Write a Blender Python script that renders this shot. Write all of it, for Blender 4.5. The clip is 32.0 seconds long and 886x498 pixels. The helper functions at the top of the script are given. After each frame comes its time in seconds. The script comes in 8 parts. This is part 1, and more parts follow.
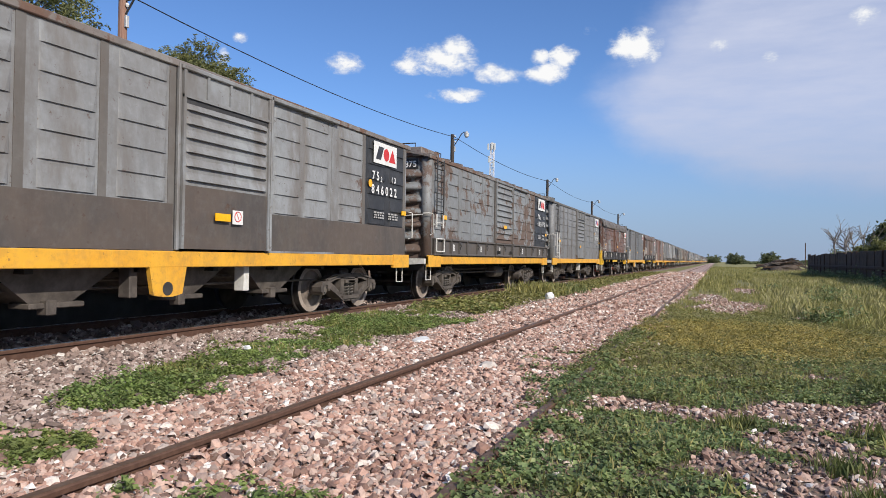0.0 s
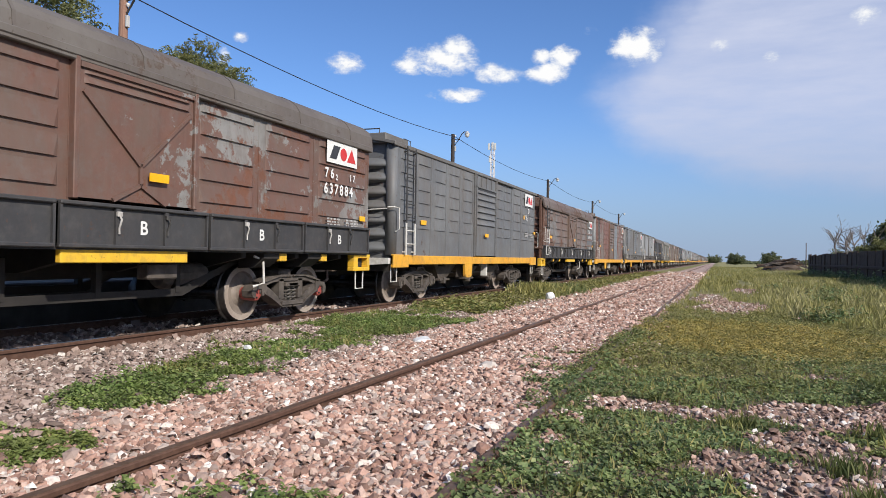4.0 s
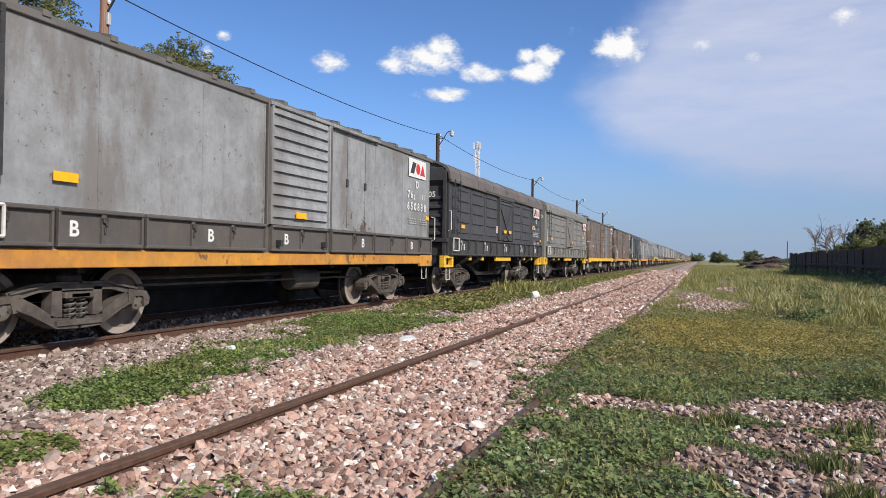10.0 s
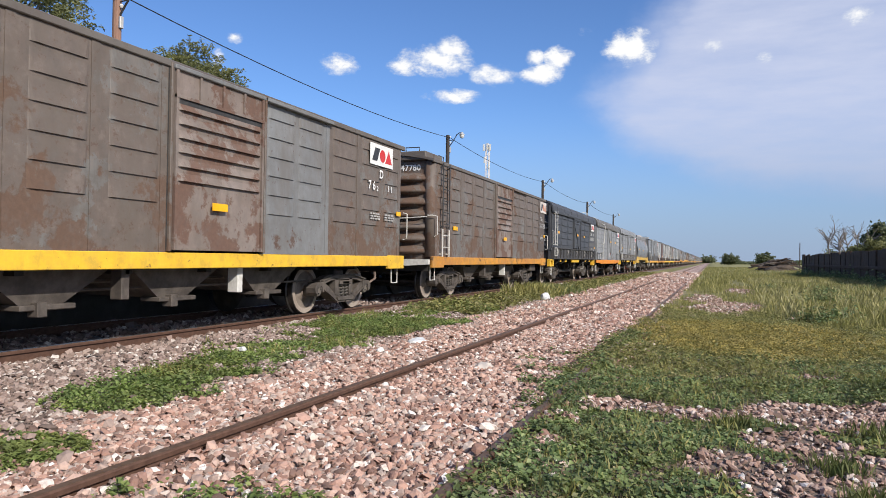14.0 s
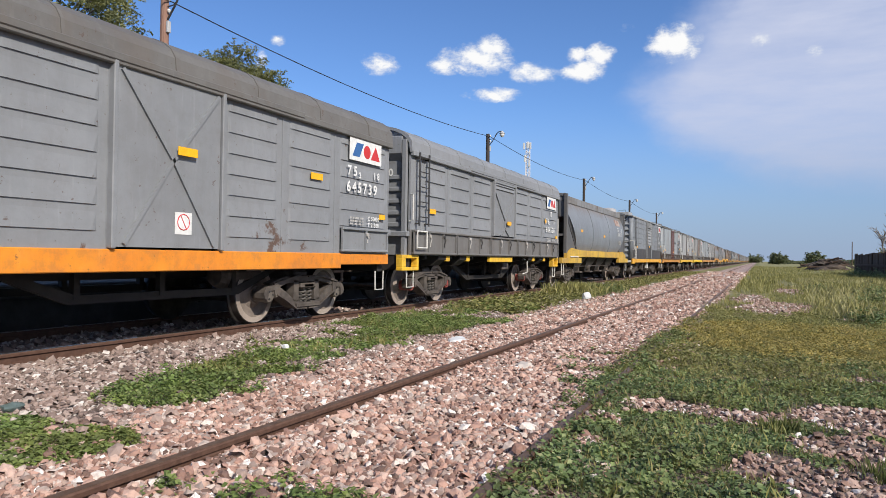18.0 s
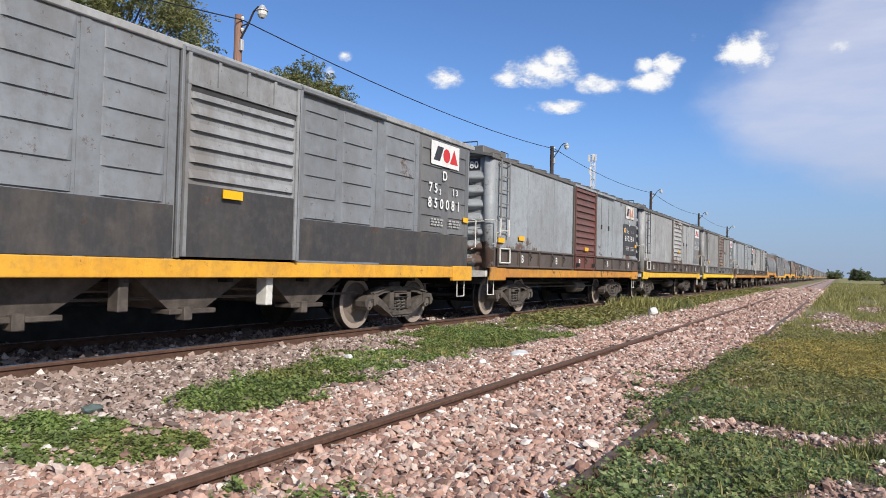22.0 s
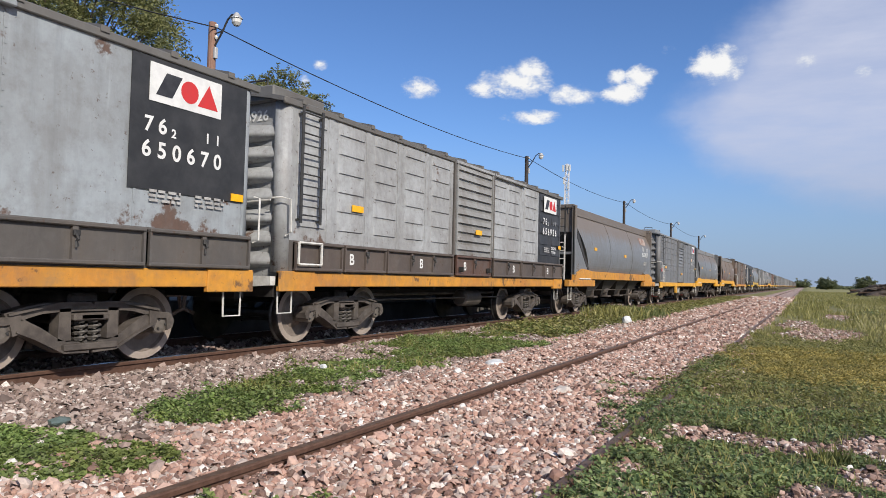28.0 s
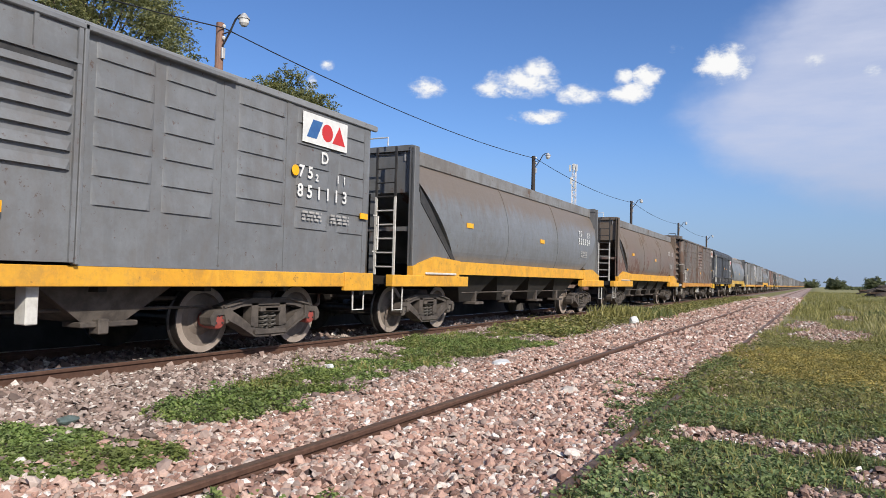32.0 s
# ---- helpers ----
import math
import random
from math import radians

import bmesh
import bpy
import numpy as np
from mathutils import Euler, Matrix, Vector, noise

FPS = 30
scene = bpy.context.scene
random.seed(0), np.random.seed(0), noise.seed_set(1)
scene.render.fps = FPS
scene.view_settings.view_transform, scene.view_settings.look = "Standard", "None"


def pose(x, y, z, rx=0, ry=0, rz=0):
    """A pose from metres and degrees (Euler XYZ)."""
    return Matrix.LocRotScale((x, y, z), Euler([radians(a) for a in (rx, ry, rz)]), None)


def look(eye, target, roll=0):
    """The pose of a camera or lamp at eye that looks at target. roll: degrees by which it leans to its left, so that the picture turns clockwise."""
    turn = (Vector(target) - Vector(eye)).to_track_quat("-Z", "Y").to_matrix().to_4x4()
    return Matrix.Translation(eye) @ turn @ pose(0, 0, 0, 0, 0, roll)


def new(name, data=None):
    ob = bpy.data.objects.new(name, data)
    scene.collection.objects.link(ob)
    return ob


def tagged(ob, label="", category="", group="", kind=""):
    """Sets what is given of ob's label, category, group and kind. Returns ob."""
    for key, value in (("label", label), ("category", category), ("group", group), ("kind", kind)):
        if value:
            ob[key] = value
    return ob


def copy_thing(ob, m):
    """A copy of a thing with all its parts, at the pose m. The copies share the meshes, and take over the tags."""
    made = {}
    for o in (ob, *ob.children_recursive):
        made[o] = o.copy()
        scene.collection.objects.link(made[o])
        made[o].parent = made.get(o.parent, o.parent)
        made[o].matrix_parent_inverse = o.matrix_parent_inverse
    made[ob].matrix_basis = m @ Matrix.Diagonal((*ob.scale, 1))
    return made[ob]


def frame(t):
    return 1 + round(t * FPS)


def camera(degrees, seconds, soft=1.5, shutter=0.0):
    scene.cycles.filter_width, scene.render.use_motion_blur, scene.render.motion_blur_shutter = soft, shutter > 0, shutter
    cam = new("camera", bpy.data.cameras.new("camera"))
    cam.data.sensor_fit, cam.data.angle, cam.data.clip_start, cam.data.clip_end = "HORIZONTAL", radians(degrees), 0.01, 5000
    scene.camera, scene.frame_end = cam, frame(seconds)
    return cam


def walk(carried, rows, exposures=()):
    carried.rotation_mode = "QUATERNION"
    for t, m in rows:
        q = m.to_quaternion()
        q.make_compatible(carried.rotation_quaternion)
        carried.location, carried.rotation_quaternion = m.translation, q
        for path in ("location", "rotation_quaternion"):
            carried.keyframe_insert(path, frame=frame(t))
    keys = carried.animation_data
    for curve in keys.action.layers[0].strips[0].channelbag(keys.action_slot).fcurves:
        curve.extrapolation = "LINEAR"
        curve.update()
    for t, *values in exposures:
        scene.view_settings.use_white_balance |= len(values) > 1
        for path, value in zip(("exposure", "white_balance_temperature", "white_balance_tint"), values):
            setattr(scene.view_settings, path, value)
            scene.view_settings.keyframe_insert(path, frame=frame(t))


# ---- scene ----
# The track runs along +y; the camera stands beside a siding and pans.
EYE = 1.23
RAIL_Z = 0.19
TRACK_X = -7.73
cam = camera(65.27, 32.0, 0.75)
walk(cam, [
    (0, pose(0, 0, EYE, 90.67, -0.94, 21.55)),
    (0.5, pose(0, 0, EYE, 90.66, -0.98, 21.58)),
    (1, pose(0, 0, EYE, 90.67, -0.94, 21.58)),
    (1.5, pose(0, 0, EYE, 90.67, -0.93, 21.55)),
    (2, pose(0, 0, EYE, 90.66, -0.97, 21.58)),
    (2.5, pose(0, 0, EYE, 90.66, -0.98, 21.58)),
    (3, pose(0, 0, EYE, 90.65, -0.97, 21.62)),
    (3.5, pose(0, 0, EYE, 90.65, -0.97, 21.62)),
    (5.5, pose(0, 0, EYE, 90.74, -0.95, 21.40)),
    (6, pose(0, 0, EYE, 90.80, -0.93, 21.39)),
    (6.5, pose(0, 0, EYE, 90.82, -0.91, 21.37)),
    (7, pose(0, 0, EYE, 90.83, -1.04, 21.46)),
    (7.5, pose(0, 0, EYE, 90.87, -0.99, 21.53)),
    (8, pose(0, 0, EYE, 90.89, -1.04, 21.49)),
    (8.5, pose(0, 0, EYE, 90.88, -0.97, 21.45)),
    (9, pose(0, 0, EYE, 90.78, -0.91, 20.73)),
    (9.5, pose(0, 0, EYE, 90.67, -0.91, 20.40)),
    (10, pose(0, 0, EYE, 90.61, -0.82, 20.36)),
    (10.5, pose(0, 0, EYE, 90.64, -0.83, 21.43)),
    (11, pose(0, 0, EYE, 90.63, -0.88, 21.19)),
    (11.5, pose(0, 0, EYE, 90.65, -0.84, 21.12)),
    (12, pose(0, 0, EYE, 90.59, -1.02, 21.19)),
    (12.5, pose(0, 0, EYE, 90.61, -0.98, 21.28)),
    (13, pose(0, 0, EYE, 90.68, -0.94, 21.46)),
    (13.5, pose(0, 0, EYE, 90.73, -0.82, 21.22)),
    (15.5, pose(0, 0, EYE, 90.75, -0.82, 21.16)),
    (16, pose(0, 0, EYE, 90.59, -0.90, 21.84)),
    (16.5, pose(0, 0, EYE, 90.65, -0.77, 22.86)),
    (17, pose(0, 0, EYE, 90.71, -0.89, 23.69)),
    (17.5, pose(0, 0, EYE, 90.65, -0.84, 24.10)),
    (18, pose(0, 0, EYE, 90.61, -0.87, 24.50)),
    (18.5, pose(0, 0, EYE, 89.13, -0.88, 27.11)),
    (19, pose(0, 0, EYE, 89.32, -1.07, 28.87)),
    (19.5, pose(0, 0, EYE, 90.10, -1.25, 28.87)),
    (20, pose(0, 0, EYE, 91.18, -1.40, 28.44)),
    (20.5, pose(0, 0, EYE, 91.21, -1.48, 28.38)),
    (21, pose(0, 0, EYE, 91.07, -1.46, 29.92)),
    (21.5, pose(0, 0, EYE, 91.64, -1.53, 29.92)),
    (22, pose(0, 0, EYE, 91.54, -1.44, 29.68)),
    (22.5, pose(0, 0, EYE, 91.44, -1.46, 29.49)),
    (23, pose(0, 0, EYE, 91.45, -1.43, 29.21)),
    (23.5, pose(0, 0, EYE, 91.44, -1.47, 29.09)),
    (24, pose(0, 0, EYE, 91.44, -1.42, 29.32)),
    (24.5, pose(0, 0, EYE, 91.55, -1.39, 29.77)),
    (25, pose(0, 0, EYE, 92.53, -1.47, 29.41)),
    (25.5, pose(0, 0, EYE, 92.39, -1.56, 28.28)),
    (26, pose(0, 0, EYE, 92.35, -1.52, 28.11)),
    (26.5, pose(0, 0, EYE, 92.34, -1.45, 27.20)),
    (28.5, pose(0, 0, EYE, 92.39, -1.43, 27.85)),
    (29, pose(0, 0, EYE, 92.53, -1.52, 27.99)),
    (29.5, pose(0, 0, EYE, 92.51, -1.49, 28.14)),
    (30, pose(0, 0, EYE, 92.36, -1.50, 28.76)),
    (30.5, pose(0, 0, EYE, 92.32, -1.52, 28.94)),
    (31, pose(0, 0, EYE, 92.31, -1.48, 28.48)),
    (31.5, pose(0, 0, EYE, 92.34, -1.52, 28.29)),
    (32, pose(0, 0, EYE, 92.33, -1.45, 28.19)),
], [(0, 0.03), (3, 0.05), (6, 0.12), (8, 0.05), (9, 0.04), (11, 0.05), (12, 0.13), (13, 0.13), (16, 0.07), (17, 0.13), (18, 0.05), (22, 0.06), (24, 0.05), (26, -0.02), (29, -0.02), (32, 0.03)])

# ---- world, sun ----
SUN_DIR = Vector((0.72, -0.42, 0.56)).normalized()
elev = math.asin(SUN_DIR.z)
world = bpy.data.worlds.new("world")
scene.world = world
world.use_nodes = True


class Nodes:
    """A thin wrapper that adds and links nodes of one tree."""

    def __init__(self, tree):
        self.t = tree
        tree.nodes.clear()

    def add(self, kind, **kw):
        n = self.t.nodes.new(kind)
        for k, v in kw.items():
            if k == "operation":
                n.operation = v
            elif k == "blend":
                n.data_type, n.blend_type = "RGBA", v
            elif k == "normalize":
                n.normalize = v
            elif k == "inp":
                for key, val in v.items():
                    if isinstance(val, bpy.types.NodeSocket):
                        self.t.links.new(val, n.inputs[key])
                    else:
                        n.inputs[key].default_value = val
        return n

    def math(self, op, a, b=0.0, c=0.0):
        return self.add("ShaderNodeMath", operation=op, inp={0: a, 1: b, 2: c}).outputs[0]

    def mix(self, f, a, b, blend="MIX"):
        return self.add("ShaderNodeMix", blend=blend, inp={0: f, 6: a, 7: b}).outputs[2]

    def noise(self, vec, scale, detail=4.0, rough=0.55):
        return self.add("ShaderNodeTexNoise", inp={"Vector": vec, "Scale": scale, "Detail": detail, "Roughness": rough}).outputs["Fac"]

    def step(self, v, lo, hi):
        n = self.add("ShaderNodeMapRange", inp={0: v, 1: lo, 2: hi, 3: 0.0, 4: 1.0})
        n.interpolation_type = "SMOOTHSTEP"
        return n.outputs[0]

    def link(self, a, b):
        self.t.links.new(a, b)


def rgba(c):
    return (c[0], c[1], c[2], 1.0)


def sky_world():
    n = Nodes(world.node_tree)
    sky = n.add("ShaderNodeTexSky")
    sky.sky_type = "NISHITA"
    sky.sun_disc = False
    sky.sun_elevation = elev
    sky.sun_rotation = math.atan2(SUN_DIR.x, SUN_DIR.y)
    sky.air_density, sky.dust_density, sky.ozone_density = 1.0, 0.0, 4.0
    co = n.add("ShaderNodeTexCoord").outputs["Generated"]
    sep = n.add("ShaderNodeSeparateXYZ", inp={0: co})
    az = n.math("ARCTAN2", sep.outputs[0], sep.outputs[1])
    el = n.math("ARCSINE", sep.outputs[2])
    flat = n.add("ShaderNodeCombineXYZ", inp={0: az, 1: n.math("MULTIPLY", el, 1.6), 2: 0.0}).outputs[0]
    puff = n.noise(flat, 19.0, 7.0, 0.62)
    fine = n.noise(flat, 75.0, 5.0, 0.6)
    cloud = None
    # cumulus puffs: azimuth, elevation, half width, half height (degrees), weight
    for a, e, w, h, k in ((-22.6, 16.4, 3.6, 1.5, 1.0), (-21.6, 17.3, 1.7, 1.3, 1.0), (-25.2, 15.9, 2.0, 0.9, 0.9), (-17.9, 15.3, 2.3, 1.1, 1.0), (-13.9, 15.2, 2.3, 1.0, 1.05),
                          (-12.6, 16.6, 1.4, 1.0, 1.05), (-14.6, 16.6, 0.9, 0.8, 0.9), (-21.4, 13.6, 2.9, 0.7, 0.8), (-30.9, 15.8, 2.2, 1.0, 0.85), (-7.0, 17.0, 2.4, 1.6, 1.1),
                          (-39.0, 17.2, 0.8, 0.6, 0.75), (-10.6, 18.3, 0.9, 0.6, 0.55), (-1.0, 16.6, 1.3, 0.9, 0.7), (3.0, 15.4, 1.0, 0.7, 0.6), (9.0, 17.5, 1.3, 1.0, 0.6), (-40.2, 15.6, 0.6, 1.0, 0.6)):
        dx = n.math("MULTIPLY", n.math("SUBTRACT", az, radians(a + 0.75)), 1 / radians(w * 1.08))
        dy = n.math("MULTIPLY", n.math("SUBTRACT", el, radians(e - 0.4)), 1 / radians(h * 1.1))
        d = n.math("SQRT", n.math("ADD", n.math("MULTIPLY", dx, dx), n.math("MULTIPLY", dy, dy)))
        v = n.math("MULTIPLY", n.step(d, 1.25, 0.0), k)
        cloud = v if cloud is None else n.math("MAXIMUM", cloud, v)
    dens = n.math("ADD", cloud, n.math("MULTIPLY", n.math("SUBTRACT", puff, 0.5), 1.9))
    dens = n.math("ADD", dens, n.math("MULTIPLY", n.math("SUBTRACT", fine, 0.5), 0.85))
    cum = n.step(n.math("MULTIPLY", dens, n.step(cloud, 0.02, 0.30)), 0.16, 0.95)
    # the veil of high cloud on the right-hand side of the track
    warp = n.noise(flat, 5.0, 5.0, 0.6)
    wob = n.math("MULTIPLY", n.math("SUBTRACT", warp, 0.5), 0.16)
    # its west side leans with height, its underside sinks towards the east
    side = n.math("SUBTRACT", n.math("ADD", az, wob), n.math("ADD", radians(-9.9), n.math("MULTIPLY", n.math("MAXIMUM", n.math("SUBTRACT", el, radians(12.5)), 0.0), 0.85)))
    sink = n.math("EXPONENT", n.math("MULTIPLY", n.math("ADD", az, radians(9.8)), -1 / radians(9.0)))
    under = n.math("ADD", radians(4.0), n.math("MULTIPLY", n.math("MINIMUM", sink, 2.5), radians(7.6)))
    veil = n.step(side, radians(-2.2), radians(4.2))
    lower = n.step(n.math("SUBTRACT", n.math("ADD", el, n.math("MULTIPLY", wob, 0.55)), under), radians(-1.3), radians(2.2))
    streak = n.add("ShaderNodeMapping", inp={"Vector": flat, "Rotation": (0, 0, 0.5), "Scale": (3.0, 9.0, 1.0)}).outputs[0]
    wisps = n.noise(streak, 2.2, 6.0, 0.62)
    high = n.math("MULTIPLY", n.math("MULTIPLY", veil, lower), n.math("ADD", 0.46, n.math("MULTIPLY", wisps, 0.62)))
    high = n.math("MINIMUM", n.math("MULTIPLY", high, 1.0), 0.9)
    blue = n.mix(1.0, sky.outputs[0], rgba((0.86, 1.04, 1.34)), "MULTIPLY")
    base = n.mix(high, blue, rgba((5.9, 6.35, 8.0)))
    haze = n.math("MULTIPLY", n.step(el, radians(13.0), radians(-1.0)), 0.9)
    base = n.mix(haze, base, rgba((2.75, 3.65, 5.5)))
    shade = n.step(n.math("ADD", dens, n.math("MULTIPLY", fine, 0.5)), 0.5, 1.2)
    white = n.mix(shade, rgba((6.4, 6.9, 7.9)), rgba((9.5, 9.5, 9.5)))
    col = n.mix(cum, base, white)
    bg = n.add("ShaderNodeBackground", inp={"Color": col, "Strength": 0.099})
    n.link(bg.outputs[0], n.add("ShaderNodeOutputWorld").inputs[0])


sky_world()
sun = new("sun", bpy.data.lights.new("sun", "SUN"))
sun.data.energy, sun.data.angle, sun.data.color = 4.45, radians(0.6), (1.0, 0.93, 0.83)
sun.matrix_world = look((20, -20, 40), Vector((20, -20, 40)) - SUN_DIR)

# ---- materials ----
MATS = {}


def surface(name, build, rough=0.6, metal=0.0, bump=0.0, bump_dist=0.01):
    """A cached material; build(n, obj, geo) returns colour, roughness or None, height or None."""
    if name in MATS:
        return MATS[name]
    m = bpy.data.materials.new(name)
    m.use_nodes = True
    n = Nodes(m.node_tree)
    obj = n.add("ShaderNodeTexCoord").outputs["Object"]
    col, r, h = build(n, obj)
    p = n.add("ShaderNodeBsdfPrincipled", inp={"Base Color": col, "Roughness": rough if r is None else r, "Metallic": metal})
    if h is not None and bump > 0:
        b = n.add("ShaderNodeBump", inp={"Strength": bump, "Distance": bump_dist, "Height": h})
        n.link(b.outputs[0], p.inputs["Normal"])
    n.link(p.outputs[0], n.add("ShaderNodeOutputMaterial").inputs[0])
    MATS[name] = m
    return m


def wagon_paint(name, base, second, rust, amount, grime=0.35, seed=0.0, scale=1.0, rough=0.5, streaks=0.5, patch=0.5, dust_z=None, stain=0.6, crisp=False, foot=0.05, mottle=0.4):
    """Old wagon paint: two coats in patches, run-down streaks, rust blotches with sharp edges, road dust."""
    def build(n, obj):
        pos = n.add("ShaderNodeMapping", inp={"Vector": obj, "Location": (seed * 3.7, seed * 5.3, seed * 1.9)}).outputs[0]
        big = n.noise(pos, 0.55 * scale, 5.0, 0.6)
        c = n.mix(n.step(big, patch - 0.06, patch + 0.10), rgba(base), rgba(second))
        if crisp:
            # a torn upper coat with sharp flaking edges
            torn = n.math("ADD", n.math("MULTIPLY", big, 0.6), n.math("MULTIPLY", n.noise(pos, 3.2 * scale, 9.0, 0.72), 0.4))
            c = n.mix(n.step(torn, patch, patch + 0.012), rgba(base), rgba(second))
        tall = n.add("ShaderNodeMapping", inp={"Vector": pos, "Scale": (5.0, 5.0, 0.45)}).outputs[0]
        run = n.noise(tall, 1.3, 5.0, 0.65)
        c = n.mix(n.math("MULTIPLY", n.step(run, 0.48, 0.78), streaks), c, rgba([v * 0.45 for v in base]))
        pale = n.noise(tall, 2.6, 4.0, 0.6)
        c = n.mix(n.math("MULTIPLY", n.step(pale, 0.55, 0.8), 0.35), c, rgba([min(1, v * 1.35 + 0.03) for v in base]))
        # mottled weathering at hand size
        worn = n.noise(pos, 4.5, 9.0, 0.74)
        c = n.mix(n.math("MULTIPLY", n.step(worn, 0.47, 0.62), mottle), c, n.mix(0.55, c, rgba((0.105, 0.088, 0.075))))
        c = n.mix(n.math("MULTIPLY", n.step(worn, 0.48, 0.34), mottle * 0.6), c, rgba([min(1, v * 1.3 + 0.02) for v in base]))
        # broad damp stains and fine chipped spots
        damp = n.noise(n.add("ShaderNodeMapping", inp={"Vector": pos, "Scale": (1.6, 1.6, 0.5)}).outputs[0], 1.0 * scale, 7.0, 0.68)
        c = n.mix(n.math("MULTIPLY", n.step(damp, 0.47, 0.66), stain), c, n.mix(0.5, rgba([v * 0.5 for v in base]), rgba((0.19, 0.155, 0.125))))
        chip = n.noise(pos, 11.0, 7.0, 0.72)
        c = n.mix(n.math("MULTIPLY", n.step(chip, 0.645 - 0.05 * mottle, 0.67 - 0.05 * mottle), 0.7), c, rgba([v * 0.8 for v in rust]))
        flake = n.noise(pos, 2.3 * scale, 8.0, 0.68)
        zone = n.noise(pos, 0.35 * scale, 3.0, 0.5)
        k = n.math("ADD", n.math("MULTIPLY", flake, 0.55), n.math("MULTIPLY", zone, 0.45))
        if foot:
            k = n.math("ADD", k, n.math("MULTIPLY", n.step(n.add("ShaderNodeSeparateXYZ", inp={0: obj}).outputs[2], 2.2, 1.2), foot))
        rusty = n.step(k, 0.66 - amount * 0.36, 0.70 - amount * 0.36)
        fine = n.noise(pos, 16.0, 6.0, 0.65)
        rc = n.mix(fine, rgba([v * 0.55 for v in rust]), rgba([v * 1.3 for v in rust]))
        c = n.mix(n.math("MULTIPLY", rusty, 0.92), c, rc)
        dust = n.noise(pos, 7.0, 7.0, 0.7)
        c = n.mix(n.math("MULTIPLY", n.step(dust, 0.45, 0.75), grime), c, rgba((0.155, 0.145, 0.135)))
        if dust_z:
            # grain dust and rust washed down from the hatches
            zz = n.add("ShaderNodeSeparateXYZ", inp={0: obj}).outputs[2]
            edge = n.math("ADD", zz, n.math("ADD", n.math("MULTIPLY", n.math("SUBTRACT", run, 0.5), 0.9), n.math("MULTIPLY", n.math("SUBTRACT", big, 0.5), 0.5)))
            c = n.mix(n.math("MULTIPLY", n.step(edge, dust_z - 0.18, dust_z + 0.30), 0.8), c, n.mix(fine, rgba((0.12, 0.088, 0.062)), rgba((0.21, 0.165, 0.125))))
        r = n.math("ADD", n.math("MULTIPLY", rusty, 0.35), n.math("ADD", rough, n.math("MULTIPLY", fine, 0.15)))
        h = n.math("ADD", n.math("MULTIPLY", big, 1.2), n.math("ADD", n.math("MULTIPLY", fine, 0.10), n.math("MULTIPLY", rusty, -0.12)))
        return c, r, h
    return surface(name, build, bump=0.45, bump_dist=0.03)


def simple(name, a, b, scale=6.0, rough=0.6, metal=0.0, bump=0.3, dist=0.006, stretch=(1, 1, 1)):
    """Two tones mixed by noise at two scales, with relief."""
    def build(n, obj):
        pos = n.add("ShaderNodeMapping", inp={"Vector": obj, "Scale": stretch}).outputs[0]
        u = n.noise(pos, scale, 6.0, 0.65)
        w = n.noise(pos, scale * 7.3, 5.0, 0.6)
        f = n.math("ADD", n.math("MULTIPLY", n.step(u, 0.35, 0.68), 0.7), n.math("MULTIPLY", w, 0.3))
        return n.mix(f, rgba(a), rgba(b)), n.math("ADD", rough - 0.08, n.math("MULTIPLY", w, 0.16)), n.math("ADD", u, n.math("MULTIPLY", w, 0.4))
    return surface(name, build, metal=metal, bump=bump, bump_dist=dist)


def stone_mat(name, ramp):
    """Broken stones: a colour for each stone, with mottled faces."""
    def build(n, obj):
        rnd = n.add("ShaderNodeNewGeometry").outputs["Random Per Island"]
        cr = n.add("ShaderNodeValToRGB", inp={0: rnd})
        cr.color_ramp.interpolation = "LINEAR"
        el = cr.color_ramp.elements
        while len(el) < len(ramp):
            el.new(0.5)
        for e, (p, c) in zip(el, ramp):
            e.position, e.color = p, rgba(c)
        u = n.noise(obj, 38.0, 4.0, 0.6)
        c = n.mix(n.math("MULTIPLY", n.step(u, 0.4, 0.75), 0.45), cr.outputs[0], rgba((0.16, 0.12, 0.10)))
        return c, None, n.noise(obj, 90.0, 3.0, 0.6)
    return surface(name, build, rough=0.85, bump=0.35, bump_dist=0.006)


